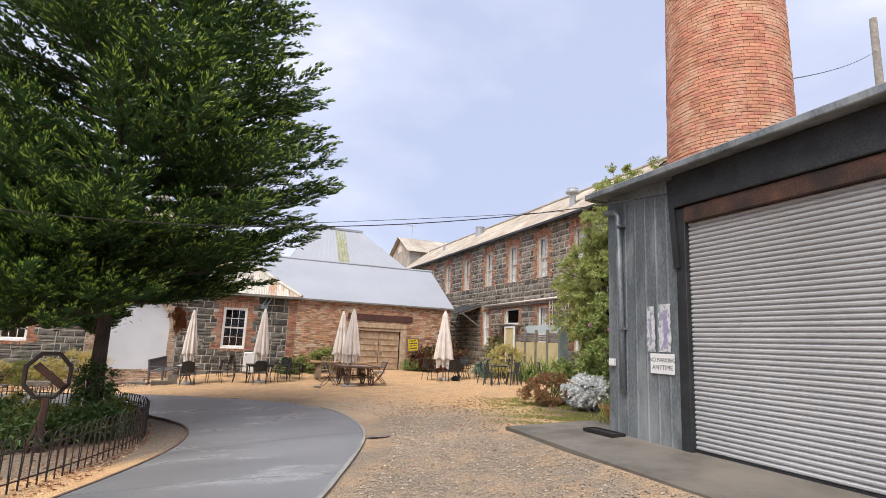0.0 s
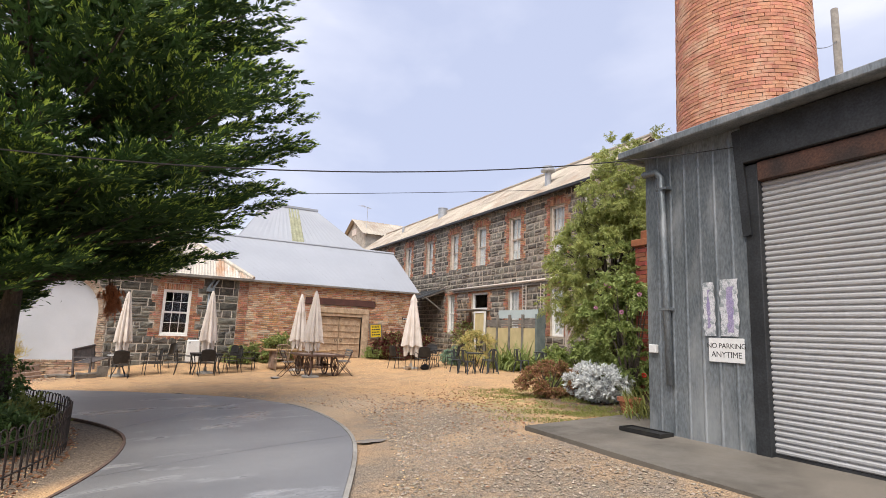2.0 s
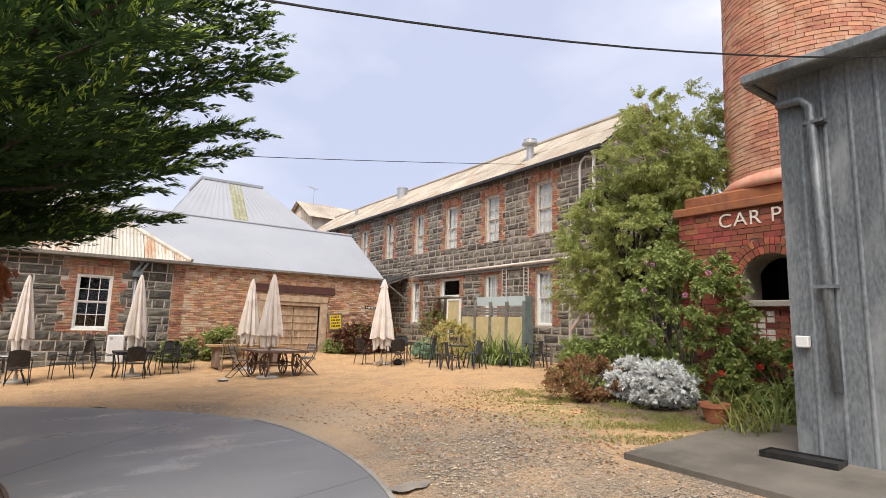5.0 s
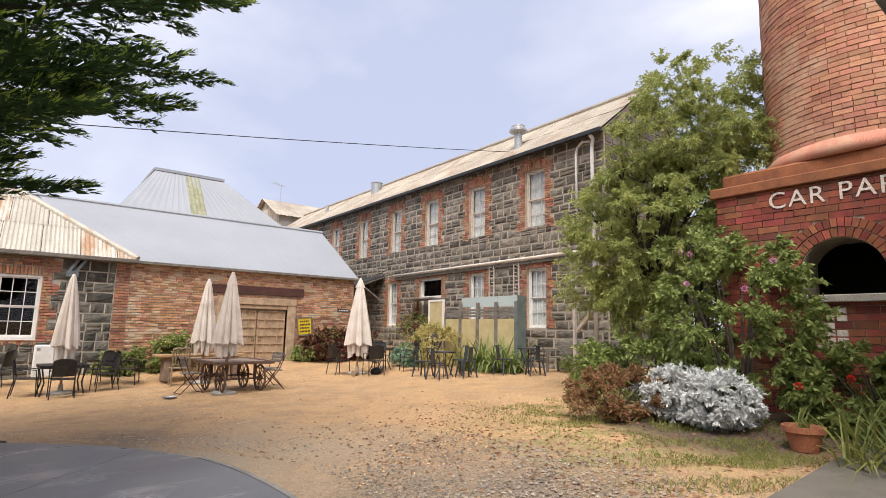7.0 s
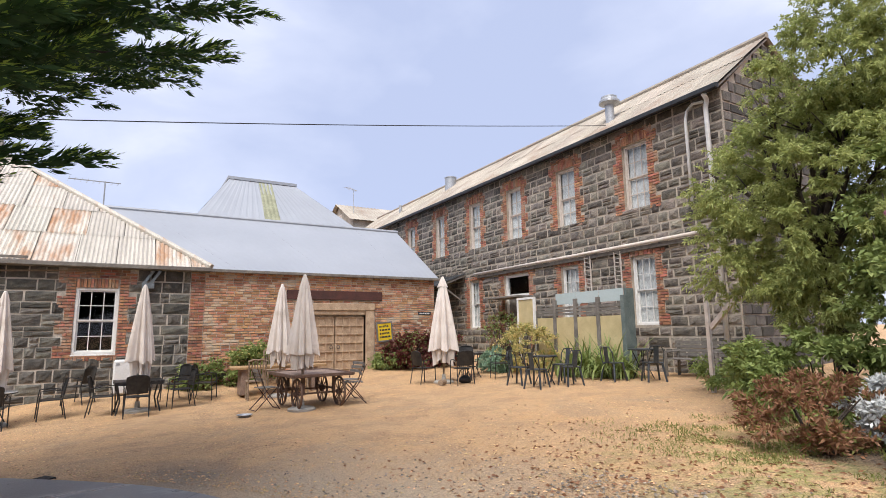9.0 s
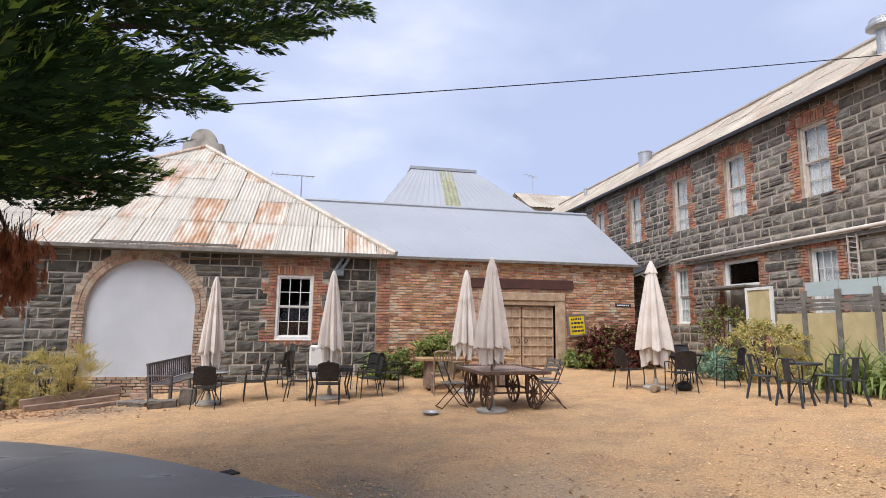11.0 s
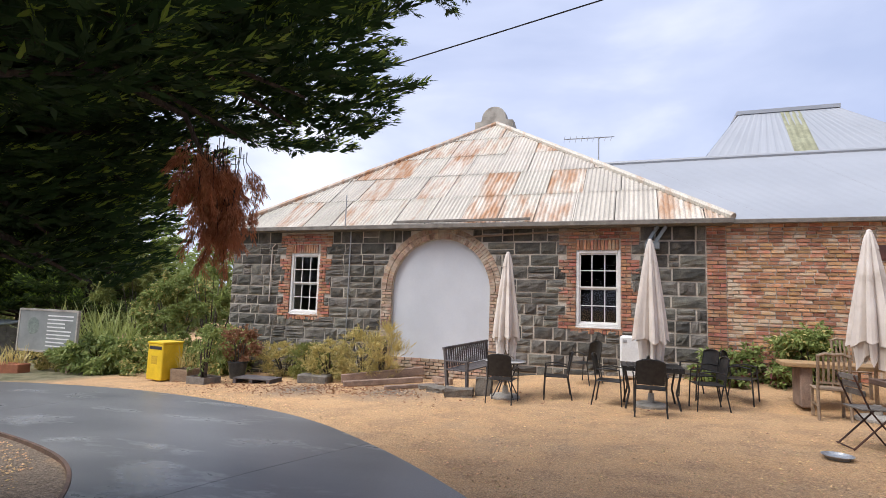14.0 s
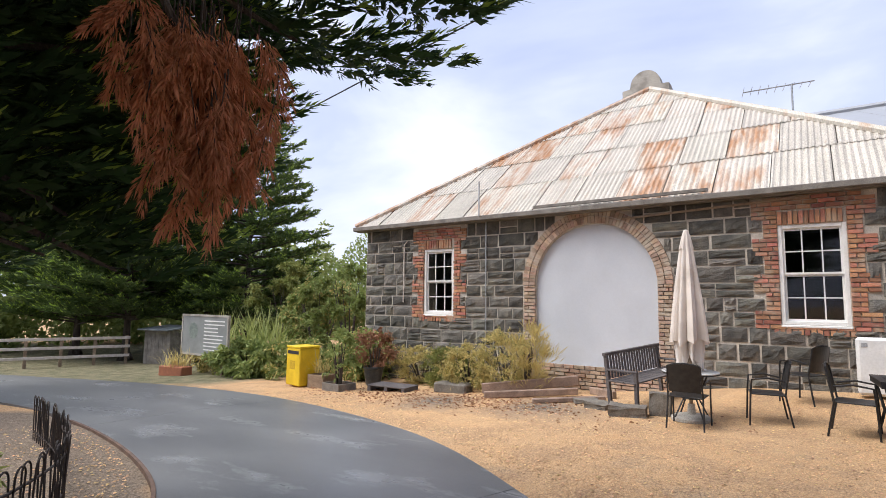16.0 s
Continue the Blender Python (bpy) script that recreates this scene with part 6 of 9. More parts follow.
bush("red_flower_shrub", "shrub with red and pink flowers by the mill door", 10.7, 20.0, 1.5, 0.45, 0.6, 5000, 0.07, 0.035, L_ROSE, 40, 30, 0.13, second=L_RED, second_label="red flowers", share=0.4)
bush("red_leaf_shrub", "dark red leafed shrub against the brick wall", 8.0, 20.8, 0.85, 0.7, 0.42, 9000, 0.095, 0.05, L_RED, 41, 45, 0.13, second=L_ROSE, second_label="green leaves", share=0.22)
bush("red_leaf_shrub", "dark red leafed shrub against the brick wall", 8.9, 20.7, 1.0, 0.5, 0.45, 7000, 0.095, 0.05, L_RED, 42, 35, 0.13, second=L_ROSE, share=0.2)
bush("green_shrub", "small green shrub beside the carved door", 7.25, 20.95, 0.5, 0.25, 0.25, 3000, 0.07, 0.04, L_ROSE, 43, 25, 0.1)
bush("green_shrub", "leafy green shrub behind the long table", 3.75, 21.0, 0.9, 0.42, 0.3, 6000, 0.085, 0.045, L_ROSE, 44, 35, 0.12, second=L_DRY, share=0.15)
bush("low_border_plants", "low bright green and red border plants", 2.75, 20.95, 0.4, 0.75, 0.35, 6000, 0.1, 0.05, L_ROSE, 45, 35, 0.12, second=L_RED, share=0.15)
# bed in front of the stone wall
for i, (x, y, h, rx, mt, lab) in enumerate(((-4.15, 20.55, 0.95, 0.45, L_DRY, "dry yellow grassy shrub in the timber bed"), (-4.9, 20.5, 0.75, 0.5, L_DRY, "straw-coloured shrub in the timber bed"), (-5.55, 20.7, 0.65, 0.4, L_GRASS, "green-yellow low shrub in the timber bed"), (-6.3, 20.9, 0.7, 0.5, L_DRY, "straw-coloured shrub by the wall"))):
    bush("dry_shrub", lab, x, y, h, rx * 1.15, 0.45, 13000, 0.055, 0.011, mt, 50 + i, 60, 0.1, 0.1, second=L_GRASS, share=0.2, upright=0.35)
bush("tall_straw_grass", "tall thin straw grass in the timber bed", -3.75, 20.6, 1.05, 0.24, 0.24, 1500, 0.22, 0.012, L_DRY, 56, 20, 0.12, 0.1, upright=1.2)
# greenery west of the coach house
for i, (x, y, h, rx, ry, n, mt, lab) in enumerate((
        (-9.9, 22.4, 3.0, 1.1, 1.1, 20000, L_ROSE, "tall leafy green shrub at the wall corner"), (-11.8, 23.0, 2.8, 1.4, 1.2, 18000, L_ROSE, "dense green shrub behind the notice board"),
        (-14.0, 23.6, 3.1, 1.6, 1.2, 18000, L_GRASS, "tall pale green reedy shrub"), (-16.8, 23.5, 2.6, 1.6, 1.3, 12000, L_ROSE, "dense green shrub by the drive"),
        (-9.6, 20.4, 0.75, 0.9, 0.6, 8000, L_ROSE, "low green groundcover beside the yellow bin"), (-11.2, 20.2, 0.7, 1.0, 0.6, 8000, L_ROSE, "low green groundcover below the notice board"),
        (-12.8, 20.6, 0.6, 0.9, 0.6, 6000, L_DRY, "straw-coloured low plants by the notice board"), (-7.9, 20.9, 1.0, 0.5, 0.4, 5000, L_ROSE, "green potted shrubs by the wall corner"))):
    bush("green_shrub", lab, x, y, h, rx, ry, n, 0.09 + 0.03 * (i % 3), 0.04 + 0.012 * (i % 2), mt, 60 + i, 30 + 8 * (i % 3), 0.15, second=(L_GRASS, L_DRY, L_PEPPER)[i % 3], share=0.25)
for i, (x, y) in enumerate(((-13.4, 21.9), (-14.6, 21.7), (-12.6, 22.0))):
    strap_plant("flax_plant", "pale green flax clump with long leaves", x, y, 110, 1.9, 0.045, L_PEPPER, 70 + i, 0.5, 0.3)
conifer("conifer_tree", "dark conifer beyond the bend of the drive", -20.5, 21.5, 9.0, ([1.0, 3.0, 6.0, 9.0], [2.6, 2.8, 1.8, 0.2]), 8, branches=95, leaf=0.15, per=5, low=0.5, leafage=L_FAR_TREE)
conifer("conifer_tree", "dark conifer behind the notice board", -17.6, 24.5, 10.0, ([1.0, 3.0, 6.0, 10.0], [2.4, 2.8, 2.0, 0.2]), 9, branches=95, leaf=0.15, per=5, low=0.5, leafage=L_FAR_TREE)
conifer("conifer_tree", "dark conifer on the far side of the island", -13.5, 11.5, 9.0, ([1.0, 3.0, 6.0, 9.0], [2.6, 2.9, 1.9, 0.2]), 10, branches=100, leaf=0.15, per=5, low=0.9, leafage=L_FAR_TREE)
conifer("conifer_tree", "dense dark conifer closing the end of the drive", -24.6, 21.4, 10.0, ([0.5, 3.0, 6.0, 10.0], [3.2, 3.3, 2.3, 0.2]), 11, branches=95, leaf=0.17, per=5, low=0.2, leafage=L_FAR_TREE)
conifer("conifer_tree", "dense dark conifer behind the reedy shrubs", -22.4, 25.2, 10.0, ([0.5, 3.0, 6.0, 10.0], [3.0, 3.2, 2.2, 0.2]), 12, branches=95, leaf=0.17, per=5, low=0.2, leafage=L_FAR_TREE)
# far belt of trees closes the view to the west
rng_f = np.random.default_rng(91)
p_ = np.stack([rng_f.uniform(-34, -27, 52000), rng_f.uniform(2, 46, 52000), np.zeros(52000)], 1)
p_[:, 2] = -0.9 + (3.6 + 1.6 * np.sin(p_[:, 1] * 0.9) + 1.0 * np.sin(p_[:, 1] * 2.3 + p_[:, 0])) * rng_f.uniform(0, 1, 52000) ** 0.8 * 1.3
woods = leaf_obj("far_woods", leaves(p_, rng_f.normal(size=(52000, 3)), 0.36, 0.2, 0.2, 6), L_ROSE)
tagged(woods, "far belt of mixed green trees", "woods", kind="stuff")
# planted island round the conifer
for i, (x, y, h, rx, mt, lab) in enumerate(((-1.55, 9.3, 0.5, 0.4, L_SHADE, "green leafy plants inside the island fence"), (-2.3, 9.0, 0.45, 0.5, L_SHADE, "green leafy plants inside the island fence"), (-2.5, 10.0, 0.6, 0.5, L_GRASS, "fern-like bright green plants in the island"),
                                            (-3.3, 9.2, 0.55, 0.6, L_GRASS, "fern-like bright green plants in the island"), (-3.2, 10.6, 0.6, 0.7, L_SHADE, "dark green plants in the island"), (-3.6, 12.4, 0.5, 0.6, L_DRY, "straw-coloured grass in the island"), (-1.5, 10.4, 0.5, 0.3, L_GRASS, "thin green plants at the trunk's foot"), (-4.9, 12.9, 0.6, 0.6, L_GRASS, "pale green grass in the island"))):
    bush("island_plants", lab, x, y, h * 0.75, rx * 0.8, rx * 0.75, 2600, 0.11, 0.026, mt, 80 + i, 26, 0.12, 0.3, upright=0.4)
bush("trunk_ivy", "dark ivy and suckers round the conifer's foot", -1.9, 10.8, 1.0, 0.27, 0.27, 2600, 0.07, 0.03, L_SHADE, 97, 40, 0.09, 0.3)
# flowers
rng_q = np.random.default_rng(5)
for nm, lab, mt, spots in (("pink_flower", "pink rose flower head", L_PINK, ((6.75, 8.2, 1.95), (6.85, 8.9, 2.05), (6.9, 7.95, 2.25), (7.5, 9.3, 2.55), (7.45, 9.15, 2.5))), ("red_flower", "red geranium flower head", L_REDFLOWER, ((6.9, 7.35, 1.05), (6.8, 6.95, 1.1), (6.75, 7.75, 0.95)))):
    for x, y, z in spots:
        q = unit(rng_q.normal(size=(60, 3))) * 0.02
        ob = leaf_obj(nm, leaves(q, q, 0.022, 0.022, 0.0, 2), mt)
        ob.location = (x, y, z)
        tagged(ob, lab, "flower", group="garden flowers")

# ---------------------------------------------------------------- furniture


def umbrella(label, x, y, h, seed, base_disc=True, hem=0.78, width=0.2):
    """A closed market umbrella: pole, gathered canopy with deep folds, finial and foot."""
    rng = random.Random(seed)
    gz = ground_z(x, y)
    um = thing("closed_umbrella", label, "umbrella", pose(x, y, gz, 0, 0, rng.uniform(0, 360)), group="yard umbrellas")
    bm = bmesh.new()
    tube(bm, [(0, 0, 0.0), (0, 0, h - 0.06)], 0.022, 10)
    part("pole", bm, M_TIMBER, um, "wooden pole", smooth=True)
    def cloth(z0, z1, r0, r1, drop, depth, rows_n, label, tuck=0.0):
        """One gathered tier of canvas: eight panels with pleats between them and a pointed, uneven hem."""
        bm = bmesh.new()
        n = 96
        hang = [rng.uniform(0.25, 1.0) for _ in range(8)]
        big = [rng.uniform(0.88, 1.1) for _ in range(8)]
        rings = []
        for j in range(rows_n + 1):
            v = j / rows_n
            ring = []
            for i in range(n):
                a = 2 * math.pi * i / n
                q = a / (2 * math.pi) * 8
                lobe, idx = q % 1.0, int(q) % 8
                crest = 1 - abs(2 * lobe - 1)
                mix = big[idx] + (big[(idx + 1) % 8] - big[idx]) * lobe
                r = (r0 + (r1 - r0) * v ** 0.8) * mix
                r *= 1 + depth * (crest ** 0.7 - 0.6) * (0.35 + 0.65 * v) + 0.07 * v * math.sin(lobe * 12.0 + idx * 1.7)
                r *= 1 - tuck * smoothstep(0.7, 1.0, v)
                twist = a + 0.1 * v * math.sin(idx * 2.3)
                low = z1 + drop * (1 - crest) * hang[idx] + drop * 0.5 * hang[(idx + 3) % 8] * crest
                z = z0 + (low - z0) * v
                ring.append(bm.verts.new((r * math.cos(twist), r * math.sin(twist), z)))
            rings.append(ring)
        for p, q in zip(rings, rings[1:]):
            for i in range(n):
                bm.faces.new((p[i], q[i], q[(i + 1) % n], p[(i + 1) % n]))
        bm.faces.new(rings[0])
        ob = part("canopy" if rows_n > 8 else "vent_cap", bm, M_CANVAS, um, label, smooth=False)
        solid = ob.modifiers.new("cloth", "SOLIDIFY")
        solid.thickness = 0.004

    cloth(h - 0.05, hem + 0.1, 0.045, width * 1.1, 0.16, 0.62, 18, "gathered cream canvas", 0.04)
    cloth(h - 0.3, hem - 0.24, 0.05, width * 0.98, 0.36, 0.7, 16, "inner falls of cream canvas", 0.3)
    cloth(h - 0.005, h - 0.26, 0.03, width * 0.4, 0.05, 0.3, 5, "small cream vent cap")
    bm = bmesh.new()
    lathe(bm, [(0.03, h - 0.03), (0.034, h - 0.01), (0.024, h + 0.012), (0.006, h + 0.02)], 10)
    part("finial", bm, M_CANVAS, um, smooth=True)
    bm = bmesh.new()
    lathe(bm, [(0.24, 0.0), (0.24, 0.035), (0.2, 0.06), (0.05, 0.075), (0.04, 0.2)], 24)
    part("foot", bm, M_PLASTER if base_disc else M_BLACK, um, "round concrete foot")
    return um


def armchair_metal(label, m, group):
    """Black metal garden chair with bent arms and a mesh seat; the sitter faces -y."""
    ch = thing("metal_armchair", label, "chair", m, group)
    for sx in (-1, 1):
        bm = bmesh.new()
        tube(bm, [(sx * 0.25, -0.24, 0.0), (sx * 0.25, -0.22, 0.42), (sx * 0.26, -0.2, 0.63), (sx * 0.265, 0.0, 0.66), (sx * 0.25, 0.2, 0.62)], 0.013, 6)
        part("leg", bm, M_BLACK, ch)
        bm = bmesh.new()
        tube(bm, [(sx * 0.24, 0.28, 0.0), (sx * 0.225, 0.2, 0.43), (sx * 0.21, 0.27, 0.85)], 0.013, 6)
        part("leg", bm, M_BLACK, ch)
    bm = bmesh.new()
    box(bm, -0.235, 0.235, -0.22, 0.21, 0.42, 0.437)
    part("seat", bevel(bm, 0.006), M_BLACK, ch)
    bm = bmesh.new()
    top = [(-0.21, 0.27, 0.85), (-0.12, 0.285, 0.885), (0.0, 0.29, 0.895), (0.12, 0.285, 0.885), (0.21, 0.27, 0.85)]
    tube(bm, top, 0.012, 6)
    part("back_frame", bm, M_BLACK, ch)
    bm = bmesh.new()
    rows_c = []
    for j in range(6):
        z = 0.5 + 0.365 * j / 5
        row = [bm.verts.new((-0.205 + 0.41 * i / 8, 0.2 + (z - 0.47) * 0.2 + 0.03 * math.sin(math.pi * i / 8), z + 0.02 * math.sin(math.pi * i / 8) * j / 5)) for i in range(9)]
        rows_c.append(row)
    for a, b in zip(rows_c, rows_c[1:]):
        for i in range(8):
            bm.faces.new((a[i], a[i + 1], b[i + 1], b[i]))
    ex = bmesh.ops.extrude_face_region(bm, geom=list(bm.faces))
    bmesh.ops.translate(bm, vec=(0, 0.008, 0), verts=[v for v in ex["geom"] if isinstance(v, bmesh.types.BMVert)])
    bmesh.ops.recalc_face_normals(bm, faces=bm.faces)
    part("backrest", bm, M_BLACK, ch)
    return ch


def slat_chair(label, m, group):
    """Weathered wooden dining chair with upright back slats."""
    ch = thing("wooden_chair", label, "chair", m, group)
    for sx in (-1, 1):
        bm = bmesh.new()
        beam(bm, (sx * 0.2, -0.2, 0), (sx * 0.2, -0.2, 0.44), 0.04)
        part("leg", bevel(bm, 0.004), M_TIMBER, ch)
        bm = bmesh.new()
        tube(bm, [(sx * 0.205, 0.25, 0), (sx * 0.2, 0.19, 0.44), (sx * 0.2, 0.27, 0.98)], 0.022, 6)
        part("leg", bm, M_TIMBER, ch)
        bm = bmesh.new()
        beam(bm, (sx * 0.2, -0.18, 0.2), (sx * 0.2, 0.2, 0.2), 0.022)
        part("stretcher", bm, M_TIMBER, ch)
    bm = bmesh.new()
    box(bm, -0.23, 0.23, -0.23, 0.2, 0.44, 0.47)
    part("seat", bevel(bm, 0.008), M_TIMBER, ch)
    bm = bmesh.new()
    tube(bm, [(-0.22, 0.265, 0.95), (-0.11, 0.275, 1.0), (0, 0.275, 0.985), (0.11, 0.275, 1.0), (0.22, 0.265, 0.95)], 0.024, 6)
    part("top_rail", bm, M_TIMBER, ch)
    bm = bmesh.new()
    beam(bm, (-0.2, 0.21, 0.56), (0.2, 0.21, 0.56), 0.03)
    part("lower_rail", bm, M_TIMBER, ch)
    for k in range(5):
        x = -0.13 + 0.065 * k
        bm = bmesh.new()
        beam(bm, (x, 0.21, 0.56), (x, 0.27, 0.98), 0.03, 0.012, up=(0, 1, 0))
        part("slat", bm, M_TIMBER, ch)
    return ch


def folding_chair(label, m, group):
    """Folding bistro chair with crossed legs and slatted seat and back."""
    ch = thing("folding_chair", label, "chair", m, group)
    for sx in (-1, 1):
        bm = bmesh.new()
        tube(bm, [(sx * 0.19, -0.26, 0.0), (sx * 0.19, 0.1, 0.46), (sx * 0.19, 0.26, 0.86)], 0.011, 6)
        part("leg", bm, M_RUSTY_STEEL, ch)
        bm = bmesh.new()
        tube(bm, [(sx * 0.17, 0.28, 0.0), (sx * 0.17, -0.18, 0.46)], 0.011, 6)
        part("leg", bm, M_RUSTY_STEEL, ch)
    for y in (-0.26, 0.28):
        bm = bmesh.new()
        tube(bm, [(-0.19, y, 0.012), (0.19, y, 0.012)], 0.01, 6)
        part("floor_bar", bm, M_RUSTY_STEEL, ch)
    for k in range(6):
        bm = bmesh.new()
        y = -0.2 + k * 0.068
        box(bm, -0.2, 0.2, y, y + 0.055, 0.462, 0.48)
        part("seat_slat", bevel(bm, 0.004), M_TIMBER_GREY, ch)
    for k in range(3):
        z = 0.62 + k * 0.09
        y = 0.1 + (z - 0.46) * 0.4
        bm = bmesh.new()
        box(bm, -0.2, 0.2, y - 0.02, y - 0.005, z, z + 0.065)
        part("back_slat", bevel(bm, 0.003), M_TIMBER_GREY, ch)
    return ch


def cafe_chair(label, m, group):
    """Pressed steel cafe chair with splayed legs and a curved back."""
    ch = thing("steel_cafe_chair", label, "chair", m, group)
    for sx in (-1, 1):
        for sy in (-1, 1):
            bm = bmesh.new()
            tube(bm, [(sx * 0.22, sy * 0.22, 0), (sx * 0.16, sy * 0.15, 0.44)], 0.022, 6, 0.028)
            part("leg", bm, M_STEEL_BLUE, ch)
    bm = bmesh.new()
    box(bm, -0.19, 0.19, -0.19, 0.19, 0.43, 0.455)
    part("seat", bevel(bm, 0.01), M_STEEL_BLUE, ch)
    bm = bmesh.new()
    tube(bm, [(-0.18, 0.17, 0.44), (-0.19, 0.22, 0.7), (-0.12, 0.25, 0.83), (0.12, 0.25, 0.83), (0.19, 0.22, 0.7), (0.18, 0.17, 0.44)], 0.014, 6)
    part("back_frame", bm, M_STEEL_BLUE, ch)
    bm = bmesh.new()
    box(bm, -0.06, 0.06, -0.004, 0.004, 0.0, 0.39, pose(0, 0.195, 0.45, -9))
    part("back_splat", bm, M_STEEL_BLUE, ch)
    return ch


M_STEEL_BLUE = mat("dark_blue_steel", (0.05, 0.06, 0.07), (0.08, 0.088, 0.095), 0.4, 0.5, scale=8, fine=60, bump=0.1)
M_GLASS_TOP = mat("frosted_table_glass", (0.6, 0.61, 0.6), (0.52, 0.53, 0.53), 0.12, scale=5, fine=30, bump=0.02, speck_by=0.05)


def round_table(label, m, r, h, top_mat, group="bistro tables"):
    tb = thing("round_table", label, "table", m, group)
    bm = bmesh.new()
    lathe(bm, [(r - 0.01, h - 0.025), (r, h - 0.018), (r, h - 0.005), (r - 0.01, h)], 32)
    part("tabletop", bm, top_mat, tb)
    bm = bmesh.new()
    ring = [(r * 0.97 * math.cos(a), r * 0.97 * math.sin(a), h - 0.03) for a in [2 * math.pi * k / 24 for k in range(25)]]
    tube(bm, ring, 0.012, 6)
    part("rim", bm, M_BLACK, tb)
    for k in range(4):
        a = math.pi / 4 + k * math.pi / 2
        bm = bmesh.new()
        tube(bm, [(r * 0.75 * math.cos(a), r * 0.75 * math.sin(a), 0), (r * 0.3 * math.cos(a), r * 0.3 * math.sin(a), h * 0.45), (r * 0.75 * math.cos(a), r * 0.75 * math.sin(a), h - 0.03)], 0.013, 6)
        part("leg", bm, M_BLACK, tb)
    bm = bmesh.new()
    tube(bm, [(r * 0.34 * math.cos(a), r * 0.34 * math.sin(a), h * 0.45) for a in [2 * math.pi * k / 16 for k in range(17)]], 0.009, 5)
    part("ring_stretcher", bm, M_BLACK, tb)
    return tb


def spot(x, y, turn=0.0, dz=0.0):
    """A place on the yard, for copies of things built at true size."""
    return pose(x, y, ground_z(x, y) + dz, 0, 0, turn)


def at(x, y, turn=0.0, dz=0.0):
    """A place on the yard, for a thing given in metres rather than in units of the plan."""
    return spot(x, y, turn, dz) @ Matrix.Scale(1 / UNIT, 4)


umbrella("closed cream canvas umbrella through the round glass table", -0.9, 19.35, 2.36, 1)
umbrella("closed cream canvas umbrella through the dark square table", 1.3, 19.2, 2.44, 2)
umbrella("closed cream canvas umbrella beside the long plank table", 3.94, 19.0, 2.4, 3, width=0.21)
umbrella("closed cream canvas umbrella through the old cart table", 3.77, 16.6, 2.36, 4, width=0.22, hem=0.8)
umbrella("closed cream canvas umbrella before the mill corner", 7.45, 18.0, 2.45, 5, width=0.3, hem=0.55)

# glass table and its chairs
round_table("round glass-topped metal garden table", at(-0.9, 19.35), 0.4, 0.72, M_GLASS_TOP)
first_arm = armchair_metal("black metal garden armchair at the glass table", at(-0.85, 18.92, 180), "black garden armchairs")
for x, y, turn, lab in ((-0.1, 19.5, -80, "black metal garden armchair at the glass table"), (0.25, 20.5, -120, "black metal garden armchair against the stone wall"),
                        (0.72, 19.25, 85, "black metal garden armchair at the dark table"), (1.28, 18.5, 180, "black metal garden armchair at the dark table"),
                        (2.05, 19.2, -80, "black metal garden armchair at the dark table"), (2.0, 19.9, -60, "black metal garden armchair at the dark table"),
                        (7.1, 18.35, 100, "black metal garden armchair by the mill umbrella"), (7.55, 17.35, 170, "black metal garden armchair by the mill umbrella"),
                        (8.75, 17.55, -110, "black metal garden armchair by the mill umbrella"), (8.7, 18.9, -20, "black metal garden armchair by the agave")):
    tagged(copy_thing(first_arm, spot(x, y, turn)), lab)

# dark square table
dark_table = thing("square_table", "dark slatted metal square table", "table", at(1.3, 19.2, 4))
for k in range(10):
    bm = bmesh.new()
    x = -0.5 + k * 0.1
    box(bm, x + 0.004, x + 0.096, -0.42, 0.42, 0.7, 0.722)
    part("top_slat", bevel(bm, 0.003), M_BLACK, dark_table)
bm = bmesh.new()
for y in (-0.4, 0.4):
    box(bm, -0.49, 0.49, y - 0.015, y + 0.015, 0.64, 0.699)
for x in (-0.47, 0.47):
    box(bm, x - 0.015, x + 0.015, -0.385, 0.385, 0.64, 0.699)
part("apron", bm, M_BLACK, dark_table)
for x in (-0.44, 0.44):
    for y in (-0.36, 0.36):
        bm = bmesh.new()
        tube(bm, [(x, y, 0), (x * 0.85, y * 0.85, 0.3), (x, y, 0.64)], 0.018, 6)
        part("leg", bm, M_BLACK, dark_table)

# long plank table
long_table = thing("plank_table", "long thick weathered plank table on block legs", "table", at(4.05, 19.65, 0))
for k in range(3):
    bm = bmesh.new()
    y = -0.36 + k * 0.24
    box(bm, -1.25 + 0.02 * k, 1.25 - 0.03 * k, y + 0.003, y + 0.237, 0.66, 0.73)
    part("plank", bevel(bm, 0.01), M_HONEY, long_table)
for x in (-0.9, 0.95):
    bm = bmesh.new()
    box(bm, x - 0.09, x + 0.09, -0.26, 0.26, 0, 0.659)
    part("block_leg", bevel(bm, 0.02), M_CART_TOP, long_table)
first_slat = slat_chair("weathered wooden slat-back chair at the plank table", at(3.45, 19.0, 176), "wooden chairs at the plank table")
for x, y, turn in ((4.35, 19.1, 186), (4.1, 20.35, 4), (4.8, 20.3, -6)):
    copy_thing(first_slat, spot(x, y, turn))
tagged(copy_thing(first_arm, spot(2.55, 19.75, 70)), "dark metal garden armchair at the table's end")

